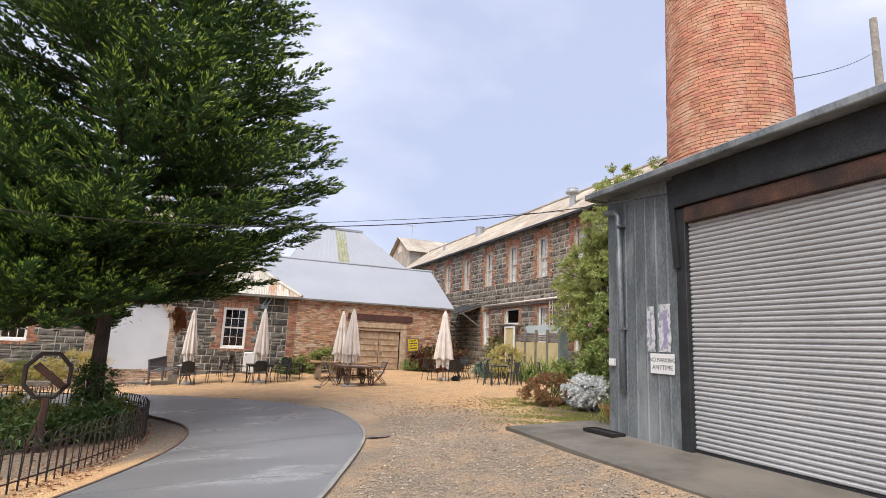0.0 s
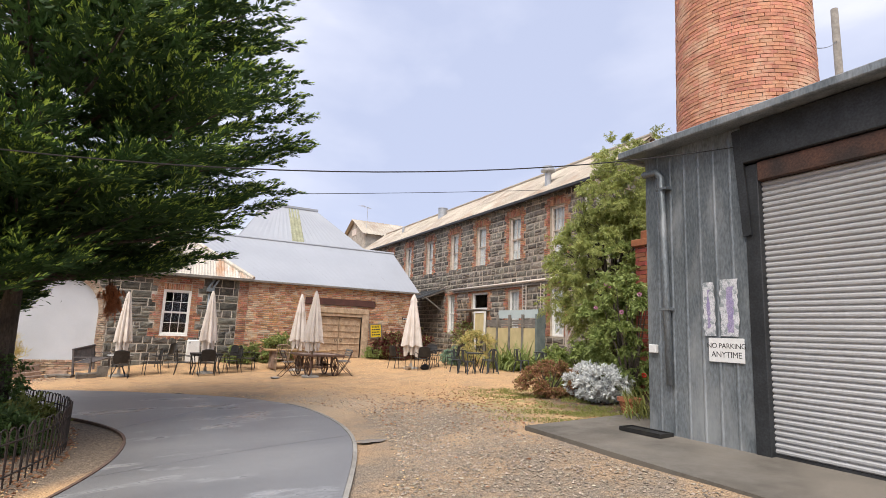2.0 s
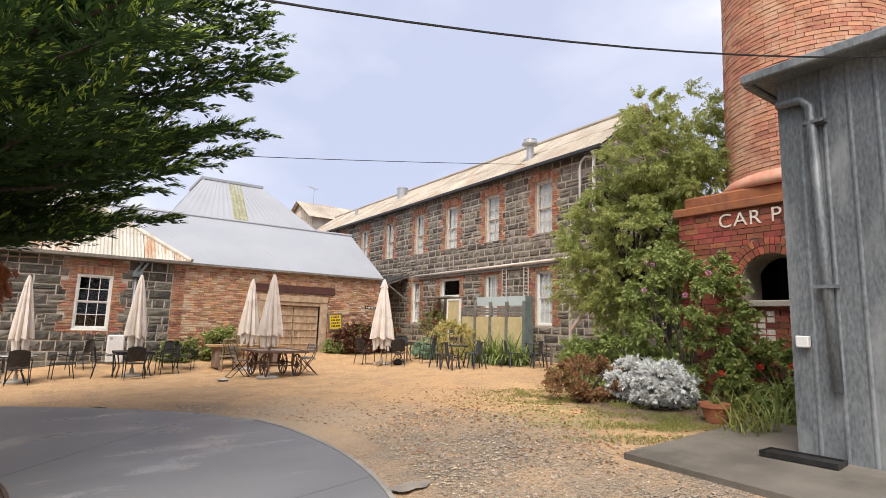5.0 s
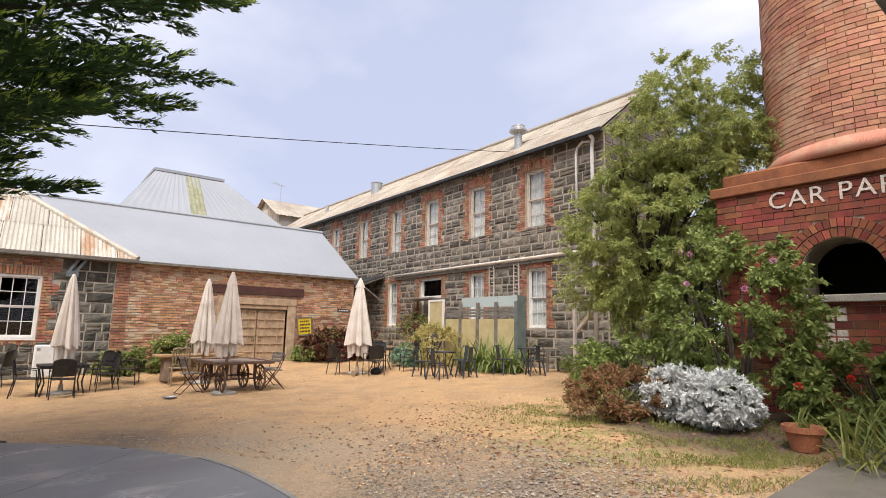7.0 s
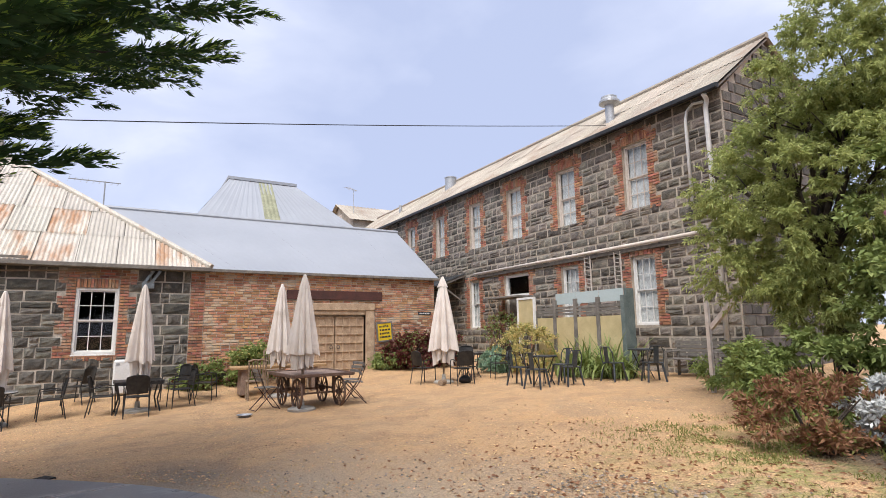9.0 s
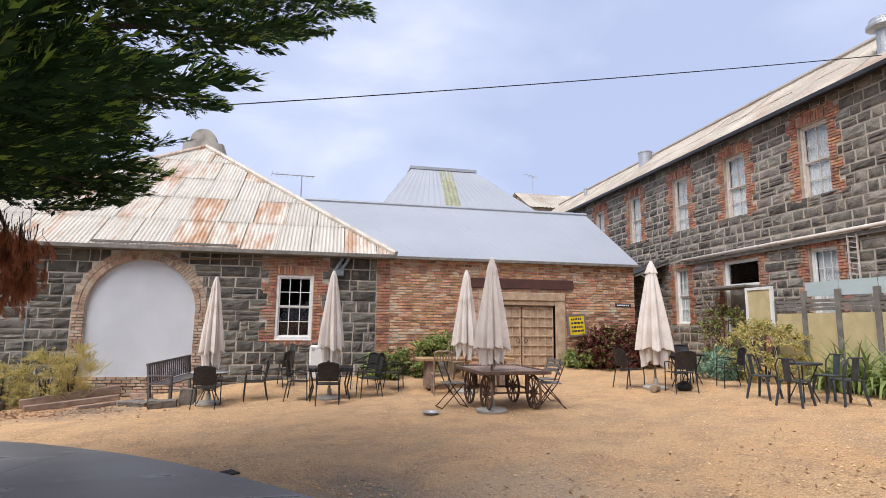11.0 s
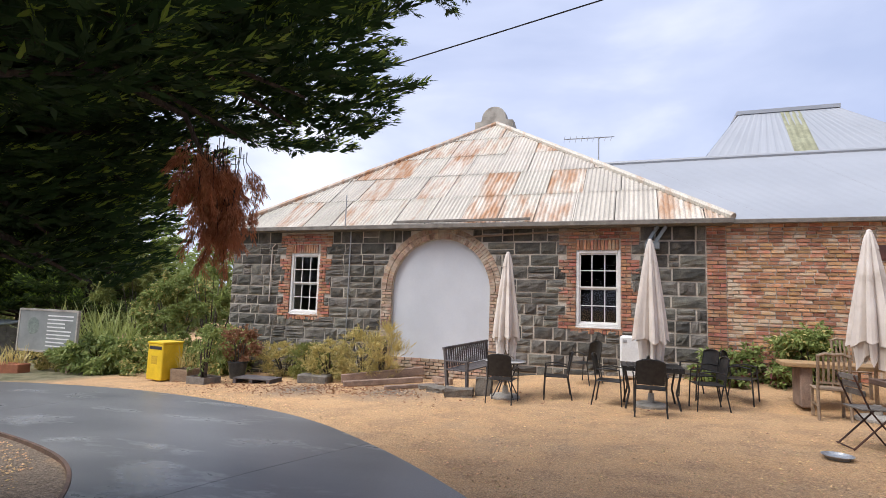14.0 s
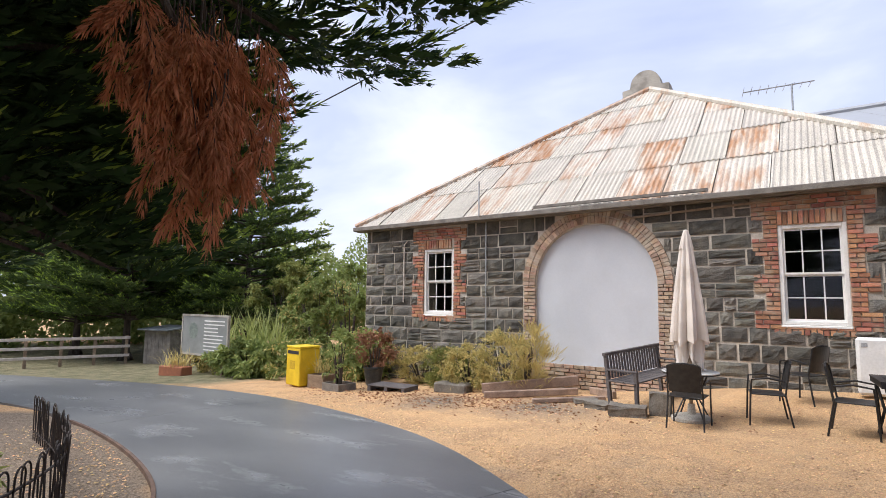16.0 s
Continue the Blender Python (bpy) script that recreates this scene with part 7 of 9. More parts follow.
# old hand cart used as a table
cart = thing("cart_table", "old wooden hand cart with spoked wheels used as table", "table", at(4.03, 17.0, 94))
for k in range(8):
    bm = bmesh.new()
    y = -0.64 + k * 0.16
    box(bm, -0.74, 0.74, y + 0.003, y + 0.157, 0.7, 0.728)
    part("plank", bevel(bm, 0.005), M_CART_TOP, cart)
for y in (-0.67, 0.67):
    bm = bmesh.new()
    box(bm, -0.8, 0.8, y - 0.028, y + 0.028, 0.68, 0.75)
    part("side_rail", bevel(bm, 0.01), M_CART, cart)
for x in (-0.775, 0.775):
    bm = bmesh.new()
    box(bm, x - 0.028, x + 0.028, -0.641, 0.641, 0.68, 0.748)
    part("end_rail", bevel(bm, 0.01), M_CART, cart)
for x in (-0.5, 0.5):
    bm = bmesh.new()
    tube(bm, [(x, -0.53, 0.33), (x, 0.53, 0.33)], 0.02, 6)
    part("axle", bm, M_CART, cart)
    for y in (-0.47, 0.47):
        bm = bmesh.new()
        beam(bm, (x, y * 0.72, 0.3), (x, y * 0.72, 0.7), 0.06)
        part("post", bm, M_CART, cart)
        bm = bmesh.new()
        rim = [(x + 0.305 * math.cos(a), y, 0.33 + 0.305 * math.sin(a)) for a in [2 * math.pi * k / 24 for k in range(25)]]
        tube(bm, rim, 0.025, 6)
        wheel = part("wheel", bm, M_CART, cart, "dark spoked wheel with a worn rim")
        for k in range(10):
            a = k * math.pi / 5
            bm = bmesh.new()
            tube(bm, [(x + 0.03 * math.cos(a), y, 0.33 + 0.03 * math.sin(a)), (x + 0.295 * math.cos(a), y, 0.33 + 0.295 * math.sin(a))], 0.014, 5)
            part("spoke", bm, M_CART, wheel)
        bm = bmesh.new()
        tube(bm, [(x, y - 0.06, 0.33), (x, y + 0.06, 0.33)], 0.05, 10)
        part("hub", bm, M_CART, wheel)
for y in (-0.36, 0.36):
    for z in (0.4, 0.66):
        bm = bmesh.new()
        beam(bm, (-0.5, y, z), (0.5, y, z), 0.035)
        part("brace", bm, M_CART, cart)
first_fold = folding_chair("folding slatted bistro chair beside the cart table", at(3.3, 17.3, 100), "folding chairs at the cart table")
for x, y, turn in ((4.85, 17.15, -75), (4.72, 16.6, -105)):
    copy_thing(first_fold, spot(x, y, turn))

# tables by the mill
round_table("small round black bistro table by the mill umbrella", at(7.95, 17.9), 0.3, 0.72, M_BLACK)
round_table("small round black bistro table before the agave", at(8.45, 18.3), 0.32, 0.72, M_BLACK)
round_table("small round dark bistro table with steel cafe chairs", at(8.5, 15.7), 0.33, 0.72, M_STEEL_BLUE)
round_table("small round dark table beside the slatted bench", at(10.35, 14.75), 0.33, 0.74, M_STEEL_BLUE)
first_cafe = cafe_chair("dark pressed-steel cafe chair", at(8.05, 15.4, 110), "steel cafe chairs")
for x, y, turn in ((8.75, 15.2, 170), (8.2, 16.15, 20), (9.05, 15.75, -80), (9.75, 15.0, 90), (10.1, 14.3, 150)):
    copy_thing(first_cafe, spot(x, y, turn))


def slatted_bench(label, m, length, timber, back_slats_upright=False):
    bn = thing("slatted_bench", label, "bench", m)
    for sx in (-1, 1):
        x = sx * (length / 2 - 0.06)
        bm = bmesh.new()
        beam(bm, (x, -0.24, 0), (x, -0.24, 0.6), 0.06)
        part("leg", bevel(bm, 0.005), timber, bn)
        bm = bmesh.new()
        beam(bm, (x, 0.24, 0), (x, 0.3, 0.88), 0.06)
        part("leg", bevel(bm, 0.005), timber, bn)
        bm = bmesh.new()
        beam(bm, (x, -0.27, 0.61), (x, 0.27, 0.61), 0.07, 0.03)
        part("armrest", bevel(bm, 0.005), timber, bn)
    for k in range(5):
        bm = bmesh.new()
        y = -0.25 + k * 0.1
        box(bm, -length / 2, length / 2, y + 0.006, y + 0.094, 0.42, 0.445)
        part("seat_slat", bevel(bm, 0.004), timber, bn)
    if back_slats_upright:
        bm = bmesh.new()
        beam(bm, (-length / 2, 0.3, 0.86), (length / 2, 0.3, 0.86), 0.06, 0.05)
        part("top_rail", bevel(bm, 0.005), timber, bn)
        n = int(length / 0.09)
        for k in range(n):
            x = -length / 2 + 0.1 + (length - 0.2) * k / (n - 1)
            bm = bmesh.new()
            beam(bm, (x, 0.262, 0.45), (x, 0.295, 0.85), 0.05, 0.016, up=(0, 1, 0))
            part("back_slat", bm, timber, bn)
    else:
        for k in range(4):
            z = 0.5 + k * 0.1
            bm = bmesh.new()
            beam(bm, (-length / 2, 0.235 + z * 0.03, z + 0.03), (length / 2, 0.235 + z * 0.03, z + 0.03), 0.018, 0.07)
            part("back_slat", bm, timber, bn)
    return bn


M_BENCH_DARK = mat("dark_bench_timber", (0.13, 0.115, 0.11), (0.085, 0.075, 0.078), 0.75, scale=5, fine=70, bump=0.3)
slatted_bench("weathered dark wooden bench with upright back slats", at(-1.62, 20.27, 76) @ pose(0, 0, 0.03, 0, -3, 0), 1.86, M_BENCH_DARK, True)
slatted_bench("grey slatted bench against the mill wall", at(11.05, 14.0, -90), 1.5, M_TIMBER_GREY)

# ---------------------------------------------------------------- lettering


def lettering(text, size, m, material, parent, name="lettering", extrude=0.002, spacing=1.0, align="CENTER"):
    cu = bpy.data.curves.new(name, "FONT")
    cu.body, cu.size, cu.extrude, cu.align_x = text, size, extrude, align
    cu.space_character = spacing
    cu.materials.append(material)
    ob = new(name, cu)
    ob.parent = parent
    ob.matrix_basis = m
    return ob


M_WHITE_LETTER = mat("white_sign_paint", (0.72, 0.66, 0.6), (0.55, 0.48, 0.42), 0.8, scale=20, fine=80, bump=0.2)
face_west = Matrix(((0, 0, -1, 0), (-1, 0, 0, 0), (0, 1, 0, 0), (0, 0, 0, 1)))  # text runs towards -y, faces -x
lettering("CAR PARK", 0.30, Matrix.Translation((PX - 0.033, 7.58, 3.05)) @ face_west, M_WHITE_LETTER, chimney, "painted_lettering", 0.003, 1.12)
# whitewashed patch of bricks under the hearth
bm = bmesh.new()
rw = random.Random(3)
for r in range(6):
    for c in range(3):
        if rw.random() < 0.8:
            y0 = 7.62 + c * 0.125
            box(bm, PX - 0.027, PX - 0.018, y0, y0 + 0.115 * rw.uniform(0.6, 1), 1.28 + r * 0.086, 1.35 + r * 0.086)
ob = part("whitewash", bm, M_WHITE_LETTER, chimney, "flaking whitewash on the bricks")
ob["kind"] = "stuff"

# shed sign and remains of posters
sign = thing("no_parking_sign", "white metal no-parking sign with black letters", "sign", Matrix.Translation((SX - 0.022, 5.255, 1.425)) @ face_west)
bm = bmesh.new()
box(bm, -0.2, 0.2, -0.125, 0.125, 0.0, 0.004)
part("plate", bevel(bm, 0.0015), M_SIGN_WHITE, sign)
lettering("NO PARKING", 0.075, Matrix.Translation((0, 0.02, 0.005)), M_INK, sign, extrude=0.0006, spacing=0.95)
lettering("ANYTIME", 0.085, Matrix.Translation((0, -0.075, 0.005)), M_INK, sign, extrude=0.0006, spacing=0.95)
M_POSTER = mat("torn_poster", (0.56, 0.56, 0.58), (0.36, 0.38, 0.4), 0.8, scale=14, fine=60, bump=0.2, stain=(0.24, 0.27, 0.28), stain_scale=14, stain_at=0.54, stain_soft=0.02)
M_PURPLE = mat("faded_purple_paper", (0.25, 0.21, 0.36), (0.34, 0.3, 0.42), 0.8, scale=12, fine=60, bump=0.1)
poster = thing("torn_poster", "torn white and purple poster remains on the iron", "poster", Matrix.Translation((SX - 0.018, 5.31, 1.87)) @ face_west)
rp = random.Random(8)
for nm, x0, x1, z0, z1, mt in (("paper", -0.2, -0.06, -0.3, 0.28, M_POSTER), ("paper", 0.0, 0.2, -0.3, 0.3, M_POSTER), ("purple_strip", 0.08, 0.15, -0.26, 0.22, M_PURPLE), ("purple_strip", -0.15, -0.12, -0.22, 0.2, M_PURPLE)):
    bm = bmesh.new()
    pts = []
    n = 14
    up = 0.001 if mt is M_POSTER else 0.003
    for i in range(n):
        pts.append((x0 + rp.uniform(-0.012, 0.012), z0 + (z1 - z0) * i / (n - 1)))
    for i in range(n):
        pts.append((x1 + rp.uniform(-0.012, 0.012), z1 - (z1 - z0) * i / (n - 1)))
    bm.faces.new([bm.verts.new((x, z, up)) for x, z in pts])
    ex = bmesh.ops.extrude_face_region(bm, geom=list(bm.faces))
    bmesh.ops.translate(bm, vec=(0, 0, -0.001), verts=[v for v in ex["geom"] if isinstance(v, bmesh.types.BMVert)])
    bmesh.ops.recalc_face_normals(bm, faces=bm.faces)
    part(nm, bm, mt, poster)

# drainpipe on the shed
pipe = thing("drainpipe", "grey galvanised drainpipe on the shed corner", "pipe")
bm = bmesh.new()
tube(bm, [(SX - 0.06, 6.26, 3.56), (SX - 0.06, 6.06, 3.55), (SX - 0.06, 6.0, 3.47), (SX - 0.05, 5.97, 2.2), (SX - 0.05, 5.94, 1.0)], 0.042, 10)
part("downpipe", bm, M_IRON_OLD, pipe, smooth=True)
for z in (1.85, 3.3):
    bm = bmesh.new()
    box(bm, SX - 0.1, SX - 0.0, 5.89, 6.05, z, z + 0.03)
    part("bracket", bm, M_IRON_OLD, pipe)
meter = thing("junction_box", "small white junction box on the shed", "box", pose(SX - 0.03, 6.18, 1.35))
bm = bmesh.new()
box(bm, -0.03, 0.03, -0.05, 0.05, 0, 0.1)
part("cover", bevel(bm, 0.008), M_SIGN_WHITE, meter)
tray = thing("planter_tray", "shallow black planter tray on the concrete apron", "planter", pose(4.98, 6.18, 0.434, 0, 0, 4))
bm = bmesh.new()
for a in ((-0.12, 0.12, -0.28, -0.27), (-0.12, 0.12, 0.27, 0.28), (-0.12, -0.11, -0.269, 0.269), (0.11, 0.12, -0.269, 0.269)):
    box(bm, *a, 0, 0.045)
box(bm, -0.109, 0.109, -0.269, 0.269, 0.0, 0.03)
part("tray", bm, M_BLACK, tray)

# terracotta pot
pot = thing("terracotta_pot", "terracotta pot with sparse green plant", "pot", at(6.2, 7.55))
bm = bmesh.new()
lathe(bm, [(0.13, 0.0), (0.18, 0.19), (0.21, 0.2), (0.21, 0.26), (0.185, 0.26), (0.17, 0.22)], 28)
part("pot_body", bm, M_TERRA, pot, smooth=False)
strap_plant("", "", 0, 0, 25, 0.3, 0.02, L_ROSE, 61, 0.8, 0.08, gz=0.2, parent=pot)

# ---------------------------------------------------------------- carved door and what hangs on the brick wall
carved = thing("door_2", "carved wooden double door with square studs", "door", pose((DOOR[0] + DOOR[1]) / 2, WY + 0.08, 0), kind="structure")
dw, dz0, dz1 = (DOOR[1] - DOOR[0]) / 2, 0.18, DOOR[3]
for sx in (-1, 1):
    x0, x1 = (-dw + 0.02, -0.012) if sx < 0 else (0.012, dw - 0.02)
    bm = bmesh.new()
    box(bm, x0, x1, 0, 0.05, dz0, dz1 - 0.01)
    leafd = part("door_leaf", bevel(bm, 0.004), M_DOOR_WOOD, carved)
    cols, rws = 4, 7
    cw, rh = (x1 - x0 - 0.06) / cols, (dz1 - dz0 - 0.1) / rws
    for i in range(cols + 1):
        bm = bmesh.new()
        x = x0 + 0.03 + i * cw
        box(bm, x - 0.02, x + 0.02, -0.03, -0.001, dz0 + 0.03, dz1 - 0.05)
        part("stile", bevel(bm, 0.004), M_DOOR_WOOD, leafd)
    for j in range(rws + 1):
        bm = bmesh.new()
        z = dz0 + 0.04 + j * rh
        box(bm, x0 + 0.01, x1 - 0.01, -0.034, -0.002, z - 0.018, z + 0.018)
        part("rail", bevel(bm, 0.004), M_DOOR_WOOD, leafd)
    bm = bmesh.new()
    for i in range(cols + 1):
        for j in range(rws + 1):
            lathe(bm, [(0.022, 0.0), (0.014, 0.014), (0.004, 0.02)], 6, pose(x0 + 0.03 + i * cw, -0.034, dz0 + 0.04 + j * rh, 90))
    part("stud", bm, M_DOOR_WOOD, leafd)["kind"] = "stuff"
    bm = bmesh.new()
    tube(bm, [(sx * 0.1 + 0.045 * math.cos(a), -0.05, 1.05 + 0.045 * math.sin(a)) for a in [2 * math.pi * k / 14 for k in range(15)]], 0.008, 5)
    part("ring_handle", bm, M_BLACK, leafd, "black iron ring handle")
for nm, a in (("jamb", (-dw - 0.26, -dw, -0.13, 0.1, 0.0, DOOR[3] + 0.12)), ("jamb", (dw, dw + 0.26, -0.13, 0.1, 0.0, DOOR[3] + 0.12)), ("head", (-dw - 0.27, dw + 0.27, -0.14, 0.1, DOOR[3] + 0.121, DOOR[3] + 0.32)), ("head", (-dw + 0.003, dw - 0.003, -0.1, 0.04, DOOR[3] + 0.0, DOOR[3] + 0.118))):
    bm = bmesh.new()
    box(bm, *a)
    part(nm, bevel(bm, 0.012), M_DOOR_WOOD, carved, "pale carved timber surround")
bm = bmesh.new()
box(bm, -dw, dw, 0.055, 0.1, dz0, dz1)
part("door_stop", bm, M_DOOR_WOOD, carved, "boarded back of the door")
bm = bmesh.new()
box(bm, -dw - 0.2, dw + 0.2, -0.55, 0.12, 0.0, 0.17)
part("door_step", bevel(bm, 0.015), M_PLASTER, carved, "worn stone step")
bm = bmesh.new()
box(bm, 4.63, 7.35, WY - 0.07, WY + 0.1, 2.34, 2.59)
lint = part("lintel", bevel(bm, 0.012), M_LINTEL, wall_brick, "dark red timber lintel")

ysign = thing("yellow_sign", "tilted framed yellow sign with black writing", "sign", pose(7.42, WY - 0.07, 1.45, 0, -5, 0))
bm = bmesh.new()
for a in ((-0.25, 0.25, 0.24, 0.28), (-0.25, 0.25, -0.28, -0.24), (-0.25, -0.21, -0.239, 0.239), (0.21, 0.25, -0.239, 0.239)):
    box(bm, a[0], a[1], -0.02, 0.02, a[2], a[3])
part("sign_frame", bm, M_TIMBER_GREY, ysign)
bm = bmesh.new()
box(bm, -0.209, 0.209, -0.008, 0.015, -0.239, 0.239)
part("sign_board", bm, M_YELLOW, ysign)
bm = bmesh.new()
ry = random.Random(4)
for r in range(4):
    x = -0.15
    while x < 0.13:
        w = ry.uniform(0.03, 0.08)
        box(bm, x, x + w, -0.011, -0.0085, 0.13 - r * 0.1, 0.18 - r * 0.1)
        x += w + 0.02
part("writing", bm, M_INK, ysign, "illegible black writing")["kind"] = "stuff"
plate = thing("street_plate", "small black name plate on the brick wall", "sign", pose(8.75, WY - 0.032, 1.98))
bm = bmesh.new()
box(bm, -0.22, 0.22, 0, 0.008, -0.045, 0.045)
part("plate", bm, M_INK, plate)
bm = bmesh.new()
for k in range(6):
    box(bm, -0.17 + k * 0.06, -0.13 + k * 0.06, -0.003, -0.0005, -0.02, 0.02)
part("writing", bm, M_SIGN_WHITE, plate)["kind"] = "stuff"

# white cabinet by the wall
cab = thing("white_cabinet", "white rounded metal cabinet against the stone wall", "cabinet", at(1.02, 20.98))
bm = bmesh.new()
box(bm, -0.24, 0.24, -0.13, 0.13, 0.04, 0.92)
part("cabinet_body", bevel(bm, 0.04), M_SIGN_WHITE, cab)
bm = bmesh.new()
box(bm, -0.18, -0.1, -0.137, -0.128, 0.78, 0.84)
part("latch", bm, M_MULLION, cab)

# rain head, conduit and boards on the stone wall
hop = thing("rain_head", "grey metal rain head with downpipe", "pipe", pose(1.38, WY - 0.1, 0))
bm = bmesh.new()
box(bm, -0.13, 0.13, -0.09, 0.07, 2.52, 2.66)
part("hopper", bevel(bm, 0.012), M_IRON_OLD, hop)
for x in (-0.08, 0.06):
    bm = bmesh.new()
    beam(bm, (x, -0.03, 2.66), (x + 0.18, -0.04, 2.95), 0.06)
    part("feed_pipe", bm, M_IRON_OLD, hop)
bm = bmesh.new()
tube(bm, [(-0.03, 0.0, 2.52), (-0.03, 0.03, ground_z(1.4, 21.2))], 0.04, 8)
part("downpipe", bm, M_IRON_OLD, hop, smooth=True)
cond = thing("conduit", "thin pale conduit rising up the stone wall", "pipe")
bm = bmesh.new()
tube(bm, [(-5.05, WY - 0.06, ground_z(-5, 21)), (-5.05, WY - 0.06, 3.0), (-5.05, WY - 0.34, 3.05), (-5.05, WY - 0.34, 3.75)], 0.014, 6)
part("tube", bm, M_MULLION, cond)
cond2 = thing("conduit", "short pale pipe beside the small window", "pipe")
bm = bmesh.new()
tube(bm, [(-7.2, WY - 0.06, 1.3), (-7.2, WY - 0.06, 2.6), (-7.12, WY - 0.05, 2.68)], 0.014, 6)
part("tube", bm, M_FRAME_PINK, cond2)
slat = thing("eave_board", "loose pale board hanging under the eave", "board")
bm = bmesh.new()
beam(bm, (-2.3, WY - 0.06, 2.80), (0.4, WY - 0.06, 2.92), 0.02, 0.035)
part("board", bm, M_TIMBER, slat)
batten = thing("roof_batten", "dark timber batten lying on the roof edge", "board")
bm = bmesh.new()
beam(bm, (-3.9, EF - 0.02, EZ + 0.07), (-0.9, EF - 0.02, EZ + 0.075), 0.06, 0.05)
part("board", bm, M_TIMBER_GREY, batten)

# ornate parapet behind the hip
par = thing("parapet", "grey rendered parapet with a rounded top", "parapet", pose(-3.2, 26.75, 0))
bm = bmesh.new()
outl = [(-0.62, 6.2), (-0.62, 7.28), (-0.42, 7.3)] + [(-0.4 * math.cos(math.pi * i / 12), 7.36 + 0.4 * math.sin(math.pi * i / 12)) for i in range(13)] + [(0.42, 7.3), (0.62, 7.28), (0.62, 6.2)]
f = [bm.verts.new((x, 0, z)) for x, z in outl]
b = [bm.verts.new((x, 0.3, z)) for x, z in outl]
bm.faces.new(f)
bm.faces.new(list(reversed(b)))
for k in range(len(f)):
    bm.faces.new((f[k], b[k], b[(k + 1) % len(f)], f[(k + 1) % len(f)]))
bmesh.ops.recalc_face_normals(bm, faces=bm.faces)
part("curved_wall", bm, M_PLASTER, par)
bm = bmesh.new()
v = [bm.verts.new(p) for p in ((0.32, 0.31, 6.2), (0.32, 0.31, 7.26), (0.32, 2.6, 6.5), (0.32, 2.6, 6.2), (0.62, 0.31, 6.2), (0.62, 0.31, 7.26), (0.62, 2.6, 6.5), (0.62, 2.6, 6.2))]
for q in ((0, 1, 2, 3), (7, 6, 5, 4), (0, 4, 5, 1), (1, 5, 6, 2), (2, 6, 7, 3), (3, 7, 4, 0)):
    bm.faces.new([v[i] for i in q])
part("raking_wall", bm, M_PLASTER, par)


def antenna(label, x, y, z0, z1, turn, span):
    an = thing("tv_antenna", label, "antenna", pose(x, y, 0, 0, 0, turn))
    bm = bmesh.new()
    tube(bm, [(0, 0, z0), (0, 0, z1)], 0.018, 6)
    part("mast", bm, M_MULLION, an)
    bm = bmesh.new()
    tube(bm, [(-span, 0, z1 - 0.05), (span * 0.45, 0, z1)], 0.014, 6)
    part("boom", bm, M_MULLION, an)
    for k in range(9):
        x0 = -span + k * span * 0.17
        bm = bmesh.new()
        tube(bm, [(x0, -0.28 + 0.015 * k, z1 - 0.05), (x0, 0.28 - 0.015 * k, z1 - 0.05)], 0.006, 4)
        part("element", bm, M_MULLION, an)
    return an


antenna("rooftop aerial on a thin mast behind the zinc ridge", 0.2, 24.4, 4.5, 5.75, 10, 0.85)
antenna("small aerial on the far house", 13.0, 39.0, 9.0, 10.6, 35, 0.8)

# far house behind the mill
house = thing("far_house", "pale gabled house behind the mill", "house")
bm = bmesh.new()
box(bm, 12.6, 19.0, 38.0, 43.0, 0, 8.4)
v = [bm.verts.new(p) for p in ((12.6, 38.0, 8.401), (12.6, 43.0, 8.401), (12.6, 40.5, 9.75), (12.75, 38.0, 8.401), (12.75, 43.0, 8.401), (12.75, 40.5, 9.75))]
for q in ((0, 2, 1), (3, 4, 5), (0, 3, 5, 2), (1, 2, 5, 4)):
    bm.faces.new([v[i] for i in q])
part("wall", bm, M_PLASTER, house)
corrugated("roof", (12.3, 37.7, 8.35), (19.2, 37.7, 8.35), (12.3, 40.5, 9.85), (19.2, 40.5, 9.85), 0.25, 0.02, M_MILL_ROOF, house, lap=1, seed=41)
corrugated("roof", (19.2, 43.3, 8.35), (12.3, 43.3, 8.35), (19.2, 40.5, 9.85), (12.3, 40.5, 9.85), 0.25, 0.02, M_MILL_ROOF, house, lap=1, seed=42)
bm = bmesh.new()
box(bm, 12.56, 12.6, 40.0, 41.0, 8.6, 9.1)
part("window", bm, M_FRAME_PINK, house)

# ---------------------------------------------------------------- on the mill
for lab, x, y, z0, h, r, hood in (("round galvanised roof vent with a hood", 12.05, 16.7, 6.75, 0.75, 0.12, True), ("squat galvanised roof vent", 12.9, 26.6, 7.35, 0.75, 0.25, False), ("thin dark roof pipe", 12.5, 30.9, 7.1, 0.6, 0.08, False)):
    vt = thing("roof_vent", lab, "vent", pose(x, y, z0))
    bm = bmesh.new()
    lathe(bm, [(r, 0.0), (r, h)], 20)
    part("flue", bm, M_MULLION, vt, smooth=False)
    bm = bmesh.new()
    if hood:
        lathe(bm, [(r + 0.02, h - 0.02), (r * 2.3, h + 0.04), (r * 2.3, h + 0.1), (r * 1.8, h + 0.16), (r * 1.8, h + 0.22), (0.02, h + 0.24)], 20)
    else:
        lathe(bm, [(r * 1.08, h), (r * 1.08, h + 0.04), (0.02, h + 0.1)], 20)
    part("hood", bm, M_MULLION, vt)
mp = thing("downpipe", "pair of white pipes down the mill corner", "pipe")
bm = bmesh.new()
tube(bm, [(MX - 0.3, 13.5, 6.36), (MX - 0.12, 13.55, 6.3), (MX - 0.1, 13.6, 6.1), (MX - 0.1, 13.6, 0.5)], 0.05, 8)
